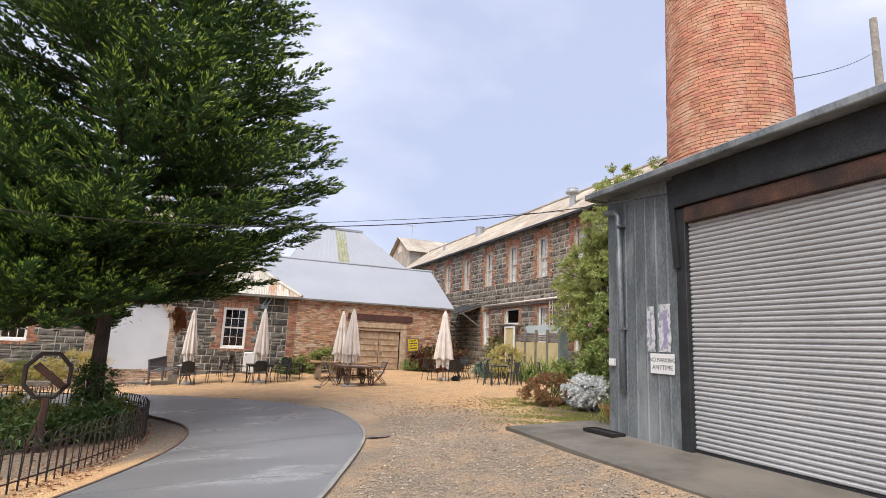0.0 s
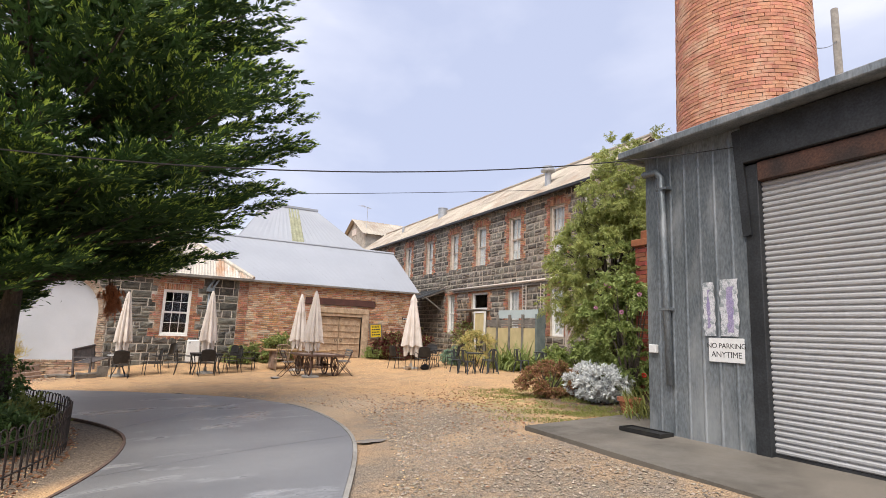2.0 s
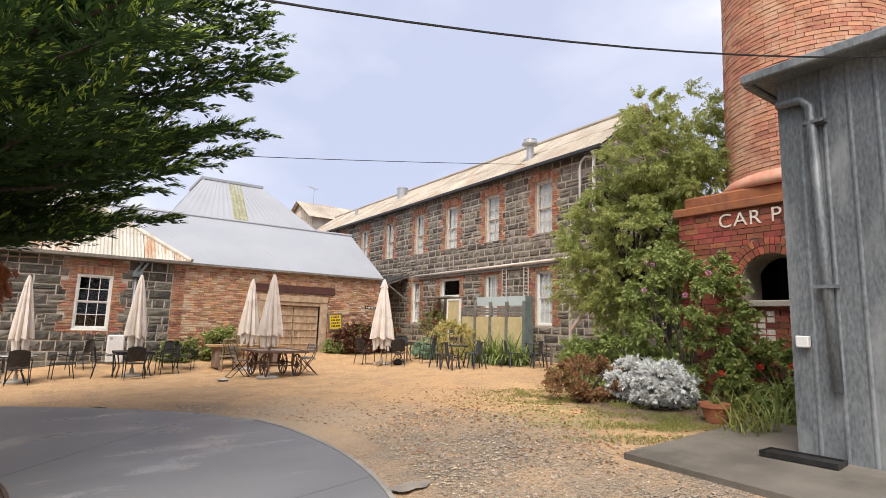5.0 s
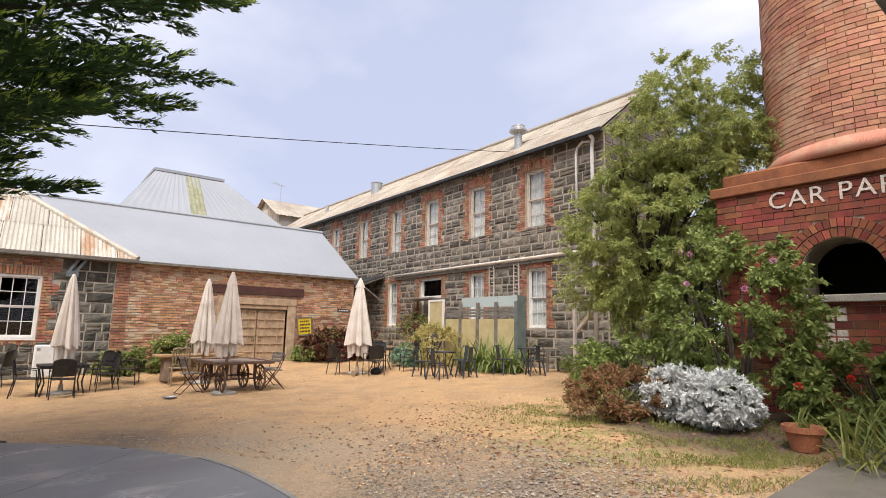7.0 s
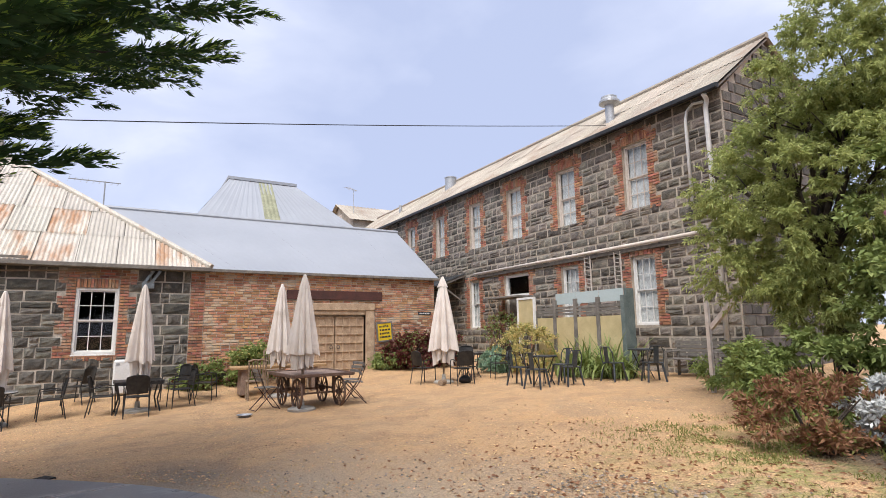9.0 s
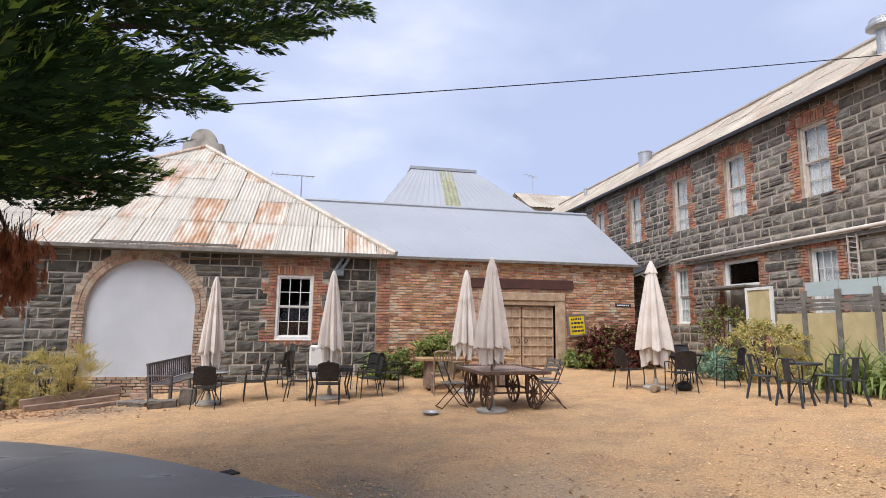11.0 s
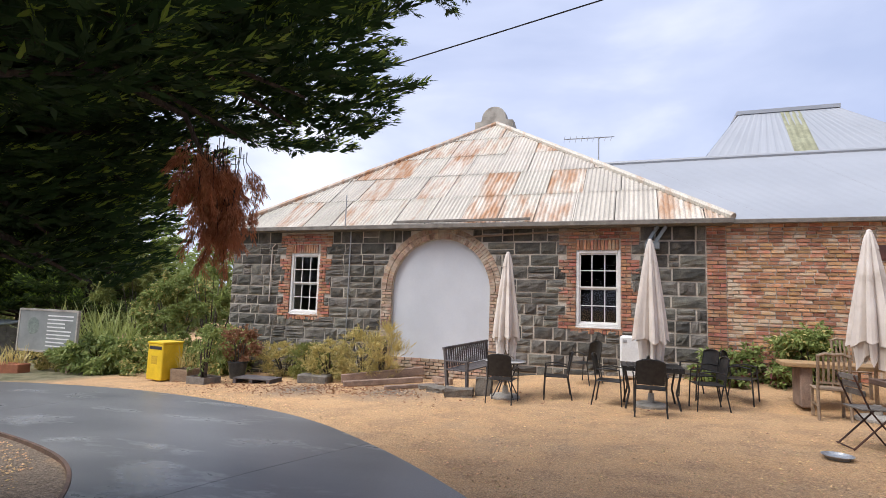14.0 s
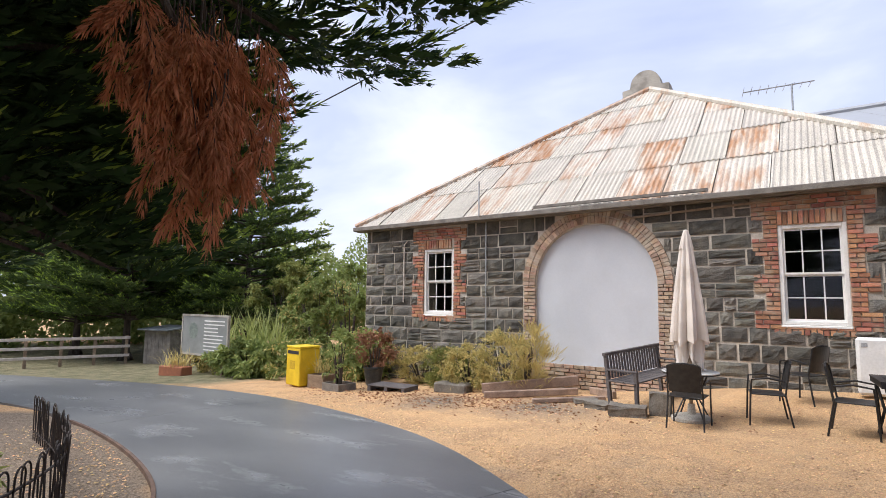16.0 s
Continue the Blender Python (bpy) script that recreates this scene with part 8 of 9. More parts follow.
part("pipe", bm, M_FRAME, mp, smooth=True)
bm = bmesh.new()
tube(bm, [(MX - 0.1, 13.66, 6.28), (MX - 0.1, 13.9, 6.32), (MX - 0.1, 14.05, 6.2), (MX - 0.1, 14.1, 6.0), (MX - 0.1, 14.1, 4.0)], 0.035, 8)
part("pipe", bm, M_FRAME, mp, smooth=True)
rail = thing("wall_pipe", "long pale pipe and timber batten along the mill wall", "pipe")
bm = bmesh.new()
tube(bm, [(MX - 0.14, 13.9, 3.46), (MX - 0.14, 22.7, 3.4)], 0.045, 8)
part("pipe", bm, M_FRAME_PINK, rail, smooth=True)
bm = bmesh.new()
beam(bm, (MX - 0.07, 14.2, 3.36), (MX - 0.07, 22.6, 3.3), 0.06, 0.09)
part("batten", bm, M_TIMBER_GREY, rail)
for y in (15.0, 17.0, 19.0, 21.0, 22.5):
    bm = bmesh.new()
    box(bm, MX - 0.1, MX - 0.02, y, y + 0.05, 3.36, 3.42)
    part("bracket", bm, M_FASCIA, rail)
for y, h in ((17.3, 1.1), (16.28, 1.1)):
    lt = thing("lattice_panel", "narrow pale timber lattice panel on the mill", "lattice", pose(MX - 0.09, y, 2.25))
    for k in (0.0, 0.2):
        bm = bmesh.new()
        box(bm, -0.015, 0.015, k - 0.1 - 0.012, k - 0.1 + 0.012, 0, h)
        part("upright", bm, M_FRAME_PINK, lt)
    for k in range(10):
        bm = bmesh.new()
        z = 0.05 + k * 0.108
        beam(bm, (-0.02, -0.1, z), (-0.02, 0.1, z + 0.05), 0.012)
        part("lath", bm, M_FRAME_PINK, lt)
# doorway with small canopy
LD = LOWW[3]
dr = thing("door_3", "dark mill doorway with arched fanlight and flat hood", "door", pose(MX + 0.12, (LD[0] + LD[1]) / 2, 0, 0, 0, -90), kind="structure")
hwid = (LD[1] - LD[0]) / 2
bm = bmesh.new()
box(bm, -hwid, hwid, 0.0, 0.05, 0.35, 2.5)
part("door_leaf", bm, M_TIMBER_GREY, dr)
for a in ((-hwid, -hwid + 0.08, 0.35, 3.2), (hwid - 0.08, hwid, 0.35, 3.2), (-hwid + 0.081, hwid - 0.081, 2.5, 2.58), (-hwid + 0.081, hwid - 0.081, 3.12, 3.2)):
    bm = bmesh.new()
    box(bm, a[0], a[1], -0.05, 0.06, a[2], a[3])
    part("door_frame", bm, M_FRAME, dr)
bm = bmesh.new()
box(bm, -hwid - 0.1, hwid + 0.2, -0.75, -0.12, 2.42, 2.48)
part("hood", bevel(bm, 0.01), M_TIMBER_GREY, dr, "flat timber hood")
bm = bmesh.new()
box(bm, -hwid + 0.081, hwid - 0.081, 0.01, 0.02, 2.581, 3.119)
part("fanlight", bm, M_PANE, dr).visible_shadow = False
# lean-to at the far end
lean = thing("lean_to_roof", "small sagging corrugated lean-to on the mill wall", "awning")
corrugated("roof_sheet", (10.3, 23.4, 3.02), (10.3, 26.2, 3.02), (MX - 0.05, 23.4, 3.5), (MX - 0.05, 26.2, 3.5), 0.09, 0.012, M_FASCIA, lean, lap=1, seed=51)
for y in (23.45, 26.1):
    bm = bmesh.new()
    beam(bm, (10.35, y, 2.98), (MX - 0.05, y, 3.44), 0.05, 0.07)
    part("rafter", bm, M_TIMBER_GREY, lean)
    bm = bmesh.new()
    beam(bm, (10.6, y, 3.02), (MX - 0.05, y, 2.4), 0.05)
    part("strut", bm, M_TIMBER_GREY, lean)
# screen of cream panels
M_CREAM = mat("cream_panel", (0.56, 0.46, 0.25), (0.47, 0.38, 0.2), 0.7, scale=3, fine=50, bump=0.1, speck_by=0.08)
M_GREENPOST = mat("grey_green_paint", (0.10, 0.13, 0.125), (0.15, 0.18, 0.17), 0.6, scale=4, fine=50, bump=0.15)
M_SCREENGLASS = mat("pale_green_glass", (0.42, 0.5, 0.5), (0.46, 0.54, 0.55), 0.15, scale=1, fine=20, bump=0.0, speck_by=0.03)
SCX = 10.62
scr = thing("garden_screen", "cream panelled screen with grey-green posts and glass top", "screen")
ys = [15.4, 16.15, 16.9, 17.65, 18.4]
for k, y in enumerate(ys):
    bm = bmesh.new()
    gz = ground_z(SCX, y)
    box(bm, SCX - 0.05, SCX + 0.05, y - 0.05, y + 0.05, gz - 0.02, 2.2 if k < 4 else 1.95)
    part("post", bevel(bm, 0.006), M_GREENPOST if k == 0 else M_TIMBER_GREY, scr)
for k, (a, b) in enumerate(zip(ys, ys[1:])):
    gz = ground_z(SCX, a)
    bm = bmesh.new()
    box(bm, SCX - 0.015, SCX + 0.015, a + 0.052, b - 0.052, gz + 0.1, 1.75)
    part("panel", bm, M_CREAM, scr)
    for j in range(3):
        bm = bmesh.new()
        box(bm, SCX - 0.02, SCX + 0.02, a + 0.052, b - 0.052, 1.8 + j * 0.08, 1.86 + j * 0.08)
        part("slat", bm, M_TIMBER_GREY, scr)
    if k < 3:
        bm = bmesh.new()
        box(bm, SCX + 0.02, SCX + 0.03, a + 0.01, b - 0.01, 2.08, 2.36)
        part("glass_pane", bm, M_SCREENGLASS, scr)
bm = bmesh.new()
box(bm, SCX + 0.055, SCX + 0.3, 15.36, 15.42, 0.55, 2.36)
part("end_panel", bm, M_GREENPOST, scr, "grey-green end panel")
nt = thing("notice_case", "white framed notice case beside the screen", "notice board", pose(10.55, 18.75, 1.9, 0, 0, -90))
bm = bmesh.new()
for a in ((-0.38, 0.38, 0.38, 0.44), (-0.38, 0.38, -0.44, -0.38), (-0.38, -0.32, -0.379, 0.379), (0.32, 0.38, -0.379, 0.379)):
    box(bm, a[0], a[1], -0.03, 0.03, a[2], a[3])
part("frame", bm, M_FRAME, nt)
bm = bmesh.new()
box(bm, -0.319, 0.319, -0.01, 0.02, -0.379, 0.379)
part("board", bm, M_CREAM, nt)
for x in (-0.34, 0.34):
    bm = bmesh.new()
    box(bm, x - 0.025, x + 0.025, 0.0, 0.05, -1.9 + ground_z(10.55, 18.75), -0.441)
    part("leg", bm, M_FRAME, nt)
vine = thing("bare_vine", "twisted bare vine climbing beside the mill door", "vine")
rv = random.Random(6)
for k in range(7):
    bm = bmesh.new()
    pts = [(MX - 0.12, 21.45 + rv.uniform(-0.15, 0.15), 0.45)]
    for j in range(1, 9):
        pts.append((MX - 0.12 - rv.uniform(0, 0.1), 21.5 + 0.35 * math.sin(j * 0.9 + k) + rv.uniform(-0.1, 0.1), 0.45 + j * 0.31))
    tube(bm, pts, 0.022, 5, 0.006)
    part("stem", bm, M_TIMBER, vine)
br = thing("white_bracket", "white timber post with a raking strut", "post")
bm = bmesh.new()
beam(bm, (9.35, 12.55, ground_z(9.35, 12.55)), (9.35, 12.55, 2.0), 0.06)
part("post", bm, M_FRAME_PINK, br)
bm = bmesh.new()
beam(bm, (9.35, 12.5, 1.45), (9.05, 11.7, 2.05), 0.05, 0.08)
part("strut", bm, M_FRAME_PINK, br)

# ---------------------------------------------------------------- west side of the yard
ybin = thing("yellow_bin", "bright yellow steel litter bin with a dark slot", "bin", at(-8.27, 19.45, -8))
bm = bmesh.new()
box(bm, -0.3, 0.3, -0.28, 0.28, 0.03, 0.92)
part("bin_body", bevel(bm, 0.02), M_YELLOW, ybin)
bm = bmesh.new()
box(bm, -0.24, 0.24, -0.286, -0.281, 0.78, 0.86)
part("slot", bm, M_INK, ybin)
bm = bmesh.new()
box(bm, -0.31, 0.31, -0.29, 0.29, 0.921, 0.97)
part("lid", bevel(bm, 0.01), M_YELLOW, ybin)
bm = bmesh.new()
box(bm, -0.14, 0.1, -0.284, -0.281, 0.42, 0.62)
part("faded_label", bm, mat("ochre_label", (0.55, 0.36, 0.02), (0.5, 0.33, 0.02), 0.6, bump=0.05), ybin)

board = thing("notice_board", "faded grey notice board on timber legs", "notice board", pose(-12.35, 19.7, 0))
gzb = ground_z(-12.35, 19.7)
M_FADED = mat("faded_board", (0.25, 0.265, 0.26), (0.19, 0.2, 0.2), 0.7, scale=2, fine=30, bump=0.1, speck_by=0.06)
bm = bmesh.new()
box(bm, -1.0, 1.0, -0.02, 0.02, -0.07, 0.87)
part("panel", bm, M_FADED, board)
bm = bmesh.new()
for a in ((-1.05, 1.05, 0.871, 0.92), (-1.05, 1.05, -0.12, -0.071), (-1.05, -1.001, -0.07, 0.87), (1.001, 1.05, -0.07, 0.87)):
    box(bm, a[0], a[1], -0.03, 0.03, a[2], a[3])
part("frame", bm, M_PLASTER, board)
rb = random.Random(2)
for r in range(9):
    bm = bmesh.new()
    box(bm, 0.0, 0.0 + rb.uniform(0.6, 0.9), -0.024, -0.021, 0.75 - r * 0.09, 0.78 - r * 0.09)
    part("text_line", bm, M_SIGN_WHITE, board)
bm = bmesh.new()
lathe(bm, [(0.22, 0.0), (0.2, 0.003)], 9, pose(-0.5, -0.021, 0.5, 90))
part("faded_picture", bm, mat("faded_green_print", (0.14, 0.17, 0.155), (0.2, 0.23, 0.21), 0.7, scale=9, fine=40, bump=0.05), board)
for x in (-0.75, 0.75):
    bm = bmesh.new()
    box(bm, x - 0.04, x + 0.04, 0.031, 0.09, gzb - 0.05, 0.8)
    part("leg", bm, M_TIMBER, board)


def timber_box(name, label, x, y, turn, lx, ly, h, material, soil=True):
    bx = thing(name, label, "planter", at(x, y, turn))
    for a in ((-lx, lx, -ly, -ly + 0.03), (-lx, lx, ly - 0.03, ly), (-lx, -lx + 0.03, -ly + 0.031, ly - 0.031), (lx - 0.03, lx, -ly + 0.031, ly - 0.031)):
        bm = bmesh.new()
        box(bm, a[0], a[1], a[2], a[3], -0.02, h)
        part("board", bevel(bm, 0.004), material, bx)
    bm = bmesh.new()
    box(bm, -lx + 0.031, lx - 0.031, -ly + 0.031, ly - 0.031, 0.0, h - 0.03)
    part("soil", bm, M_SOIL, bx)
    return bx


timber_box("planter_box", "square timber planter box with straw-coloured grass", -7.75, 19.5, 5, 0.25, 0.22, 0.3, M_TIMBER)
strap_plant("tufted_grass", "straw-coloured tufted grass in the planter box", -7.75, 19.5, 45, 0.5, 0.014, L_DRY, 90, 0.7, 0.15, gz=ground_z(-7.75, 19.5) + 0.27)
timber_box("planter_box", "low dark timber planter box with a thin sapling", -7.1, 19.35, -6, 0.3, 0.25, 0.16, M_TIMBER_GREY)
bush("sapling", "thin dark-leaved sapling in the low planter box", -7.1, 19.35, 1.1, 0.25, 0.25, 1200, 0.08, 0.03, L_ROSE, 91, 14, 0.1, lift=0.3)
bk = thing("black_pot", "large black plastic plant pot", "pot", at(-7.05, 20.25))
bm = bmesh.new()
lathe(bm, [(0.18, 0.0), (0.24, 0.38), (0.26, 0.4), (0.26, 0.44), (0.235, 0.44), (0.22, 0.38)], 24)
part("pot_body", bm, M_STEEL_BLUE, bk)
bush("potted_shrub", "small bronze shrub in the black pot", -7.05, 20.25, 0.95, 0.28, 0.28, 2200, 0.08, 0.03, L_BROWN, 92, 16, 0.1, lift=0.4)
pal = thing("timber_pallet", "low dark timber pallet on the gravel", "pallet", at(-6.1, 19.75, 6))
for k in range(5):
    bm = bmesh.new()
    y = -0.28 + k * 0.115
    box(bm, -0.5, 0.5, y, y + 0.1, 0.1, 0.125)
    part("board", bevel(bm, 0.003), M_BENCH_DARK, pal)
for x in (-0.45, 0.0, 0.45):
    bm = bmesh.new()
    box(bm, x - 0.04, x + 0.04, -0.28, 0.28, -0.01, 0.099)
    part("bearer", bm, M_BENCH_DARK, pal)
for i, (x0, y0, za, x1, y1, zb_, h) in enumerate(((-4.35, 20.05, 0.02, -2.95, 20.9, 0.14, 0.17), (-4.1, 19.7, 0.0, -2.85, 20.6, 0.03, 0.11), (-3.2, 19.62, 0.0, -2.3, 20.3, 0.0, 0.07), (-2.75, 20.95, 0.0, -2.2, 20.45, 0.0, 0.12))):
    sl_ = thing("timber_sleeper", "old brown timber sleeper edging the bed", "sleeper", group="bed sleepers")
    bm = bmesh.new()
    beam(bm, (x0, y0, ground_z(x0, y0) + za + h / 2), (x1, y1, ground_z(x1, y1) + zb_ + h / 2), 0.075, h)
    part("beam", bevel(bm, 0.012), M_CART_TOP, sl_)
tr = thing("stone_trough", "rough grey stone trough at the bed's corner", "trough", at(-4.98, 20.1, 8))
bm = bmesh.new()
box(bm, -0.38, 0.38, -0.2, 0.2, -0.02, 0.2)
part("trough_body", bevel(bm, 0.03), M_FIELDSTONE, tr)
for i, (x, y, w, d, h, turn) in enumerate(((-1.65, 19.25, 0.27, 0.16, 0.17, 10), (-2.15, 19.65, 0.22, 0.16, 0.1, -20), (-1.3, 19.5, 0.15, 0.13, 0.34, 5), (-2.5, 20.0, 0.2, 0.13, 0.08, 30))):
    stn = thing("stone_block", "rough weathered stone block by the bench", "stone", at(x, y, turn), group="stone blocks")
    bm = bmesh.new()
    box(bm, -w, w, -d, d, -0.03, h)
    bmesh.ops.subdivide_edges(bm, edges=bm.edges, cuts=2, use_grid_fill=True)
    rs = random.Random(20 + i)
    for v in bm.verts:
        v.co += Vector((rs.uniform(-1, 1), rs.uniform(-1, 1), rs.uniform(-1, 1))) * 0.018
    part("block", bm, M_FIELDSTONE, stn)
dish = thing("metal_dish", "shallow shiny metal dish lying on the gravel", "dish", at(2.84, 16.7))
bm = bmesh.new()
lathe(bm, [(0.1, 0.0), (0.15, 0.05), (0.16, 0.05), (0.155, 0.045), (0.1, 0.012)], 20)
part("bowl", bm, M_MULLION, dish)
log_ = thing("cut_log", "short cut log below the metal chairs", "log", at(7.15, 17.55, 40, 0.07))
bm = bmesh.new()
tube(bm, [(-0.14, 0, 0), (0.14, 0, 0)], 0.08, 12)
part("log_body", bm, M_TIMBER, log_)
bag = thing("dark_bag", "dark cloth bag under the metal chair", "bag", at(7.75, 17.55))
bm = bmesh.new()
bmesh.ops.create_icosphere(bm, subdivisions=3, radius=0.16)
for v in bm.verts:
    v.co = Vector((v.co.x * 1.15, v.co.y * 0.8, max(v.co.z, -0.1) * 0.8)) * (1 + 0.12 * noise.noise(v.co * 14)) + Vector((0, 0, 0.08))
part("bag_body", bm, M_BLACK, bag, smooth=True)

store = thing("garden_store", "small weathered board store with a low skillion roof", "shed", spot(-17.6, 21.6, 12))
for x0, x1, y0, y1 in ((-0.6, 0.6, -0.5, -0.47), (-0.6, 0.6, 0.47, 0.5), (-0.6, -0.57, -0.469, 0.469), (0.57, 0.6, -0.469, 0.469)):
    n_b = max(3, round((x1 - x0 + y1 - y0) / 0.17))
    for k in range(n_b):
        bm = bmesh.new()
        if x1 - x0 > 0.5:
            w_ = (x1 - x0) / n_b
            box(bm, x0 + k * w_ + 0.004, x0 + (k + 1) * w_ - 0.004, y0, y1, -0.05, 1.15)
        else:
            w_ = (y1 - y0) / n_b
            box(bm, x0, x1, y0 + k * w_ + 0.004, y0 + (k + 1) * w_ - 0.004, -0.05, 1.15)
        part("wall_board", bm, M_TIMBER_GREY, store)
bm = bmesh.new()
box(bm, -0.7, 0.7, -0.62, 0.6, 1.16, 1.2, pose(0, 0, 0, 5))
part("roof", bevel(bm, 0.006), M_IRON_OLD, store, "grey iron sheet roof")
rails = thing("rail_fence", "pale timber rail fence closing the drive", "fence", spot(-19.6, 18.6, 70))
for k in range(6):
    bm = bmesh.new()
    beam(bm, (-2.2 + k * 0.9, 0, -0.1), (-2.2 + k * 0.9, 0, 0.95), 0.09)
    part("post", bevel(bm, 0.008), M_TIMBER, rails)
for z in (0.3, 0.6, 0.88):
    bm = bmesh.new()
    beam(bm, (-2.3, -0.06, z), (2.4, -0.06, z), 0.03, 0.09)
    part("rail", bevel(bm, 0.005), M_FRAME_PINK, rails)
trough_b = thing("planter_trough", "rusty red planter trough beside the notice board", "planter", at(-13.0, 19.35, 10))
bm = bmesh.new()
box(bm, -0.5, 0.5, -0.2, 0.2, -0.02, 0.28)
part("trough_body", bevel(bm, 0.02), M_TERRA, trough_b)
strap_plant("tufted_grass", "straw-coloured tufted grass in the red trough", -13.0, 19.35, 90, 0.62, 0.016, L_DRY, 190, 0.8, 0.3, gz=ground_z(-13.0, 19.35) + 0.22)
# ---------------------------------------------------------------- island fence and the old wheel
fence = thing("hoop_fence", "low dark iron hoop-top fence round the island", "fence")
bm = bmesh.new()
arc = [(-0.055, 0, 0.0), (-0.055, 0, 0.45)] + [(-0.055 * math.cos(math.pi * k / 6), 0, 0.45 + 0.055 * math.sin(math.pi * k / 6)) for k in range(1, 6)] + [(0.055, 0, 0.45), (0.055, 0, 0.0)]
tube(bm, arc, 0.0062, 5, caps=False)
hoop_mesh = bpy.data.meshes.new("hoop")
bm.to_mesh(hoop_mesh)
bm.free()
hoop_mesh.materials.append(M_FENCE_IRON)
line = []
for k in range(20, 118):
    d = inner[k + 1] - inner[k - 1]
    d /= np.linalg.norm(d)
    line.append(inner[k] + np.array((-d[1], d[0])) * 0.6)
dist = 0.0
next_at = 0.0
for a, b in zip(line, line[1:]):
    L = float(np.linalg.norm(b - a))
    while next_at <= dist + L:
        q = a + (b - a) * (next_at - dist) / L
        ob = new("hoop", hoop_mesh)
        ob.parent = fence
        ob.matrix_basis = pose(q[0], q[1], ground_z(q[0], q[1]), random.uniform(-3, 3), 0, math.degrees(math.atan2(b[1] - a[1], b[0] - a[0])))
        next_at += 0.118
    dist += L
for z in (0.1, 0.38):
    bm = bmesh.new()
    tube(bm, [(q[0], q[1], ground_z(q[0], q[1]) + z) for q in line], 0.009, 5)
    part("rail", bm, M_FENCE_IRON, fence)

wheel_stand = thing("old_wheel_stand", "rusty iron wheel mounted on an old timber post", "ornament", spot(-2.02, 8.55, 14))
bm = bmesh.new()
beam(bm, (0.0, 0, -0.05), (0.0, 0, 0.68), 0.1, 0.08)
part("post", bevel(bm, 0.01), M_RUSTY_STEEL, wheel_stand)
bm = bmesh.new()
tube(bm, [(-0.12, 0.02, -0.05), (0.02, 0.02, 0.7)], 0.03, 6)
part("iron_stay", bm, M_RUSTY_STEEL, wheel_stand)
bm = bmesh.new()
ring = [(-0.02 + 0.26 * math.cos(a), 0, 0.96 + 0.3 * math.sin(a)) for a in [2 * math.pi * k / 8 + 0.39 for k in range(9)]]
tube(bm, ring, 0.028, 6)
rimw = part("wheel_rim", bm, M_FENCE_IRON, wheel_stand)
bm = bmesh.new()
beam(bm, (-0.16, -0.04, 1.1), (0.16, -0.04, 0.82), 0.05, 0.09)
part("plank", bevel(bm, 0.008), M_RUSTY_STEEL, wheel_stand)

# ---------------------------------------------------------------- wires, street lamp, pole


def wire(label, pts, r=0.009):
    wr = thing("overhead_wire", label, "wire")
    bm = bmesh.new()
    tube(bm, pts, r, 5)
    part("cable", bm, M_BLACK, wr)


def sagged(a, b, n, sag):
    a, b = Vector(a), Vector(b)
    return [a.lerp(b, k / n) - Vector((0, 0, sag * 4 * (k / n) * (1 - k / n))) for k in range(n + 1)]


wire("black wire from the mill eave across the yard", sagged((11.35, 16.24, 6.62), (-20.4, 17.3, 2.2), 40, 0.35))
wire("black wire from the shed corner over the drive", sagged((SX - 0.05, 5.06, 3.58), (-7.05, 8.32, 3.5), 30, 0.8), 0.006)
post_w = thing("wire_post", "grey timber post carrying the yard wire", "pole", at(-7.05, 8.4))
bm = bmesh.new()
tube(bm, [(0, 0, -0.05), (0, 0, 3.95)], 0.09, 8, 0.07)
part("post", bm, M_TIMBER_GREY, post_w, smooth=True)
lamp = thing("street_lamp", "thin grey street lamp behind the mill", "street lamp", pose(24.0, 24.0, 0))
bm = bmesh.new()
tube(bm, [(0, 0, 0), (0, 0, 11.3), (0.2, -0.1, 11.6), (1.1, -0.6, 11.9)], 0.09, 8, 0.05)
part("mast", bm, M_MULLION, lamp, smooth=True)
bm = bmesh.new()
box(bm, 1.0, 1.6, -0.8, -0.55, 11.85, 11.98)
part("lamp_head", bevel(bm, 0.03), M_MULLION, lamp)
pole = thing("utility_pole", "grey timber utility pole beyond the shed", "pole", pose(27.9, 14.2, 0))
bm = bmesh.new()
tube(bm, [(0, 0, 0), (0, 0, 18.2)], 0.22, 10, 0.16)
part("post", bm, M_TIMBER_GREY, pole, smooth=True)
wire("thin wire running to the utility pole", sagged((27.9, 14.2, 16.5), (10.3, 6.95, 7.3), 10, 0.2), 0.012)

# ---------------------------------------------------------------- loose ground cover
M_PEBBLE = mat("pebble", (0.33, 0.275, 0.215), (0.18, 0.148, 0.118), 0.85, scale=12, fine=90, bump=0.2, island=0.5)
M_CHIP = mat("tan_chip", (0.66, 0.44, 0.23), (0.5, 0.32, 0.17), 0.9, scale=12, fine=90, bump=0.2, island=0.4)


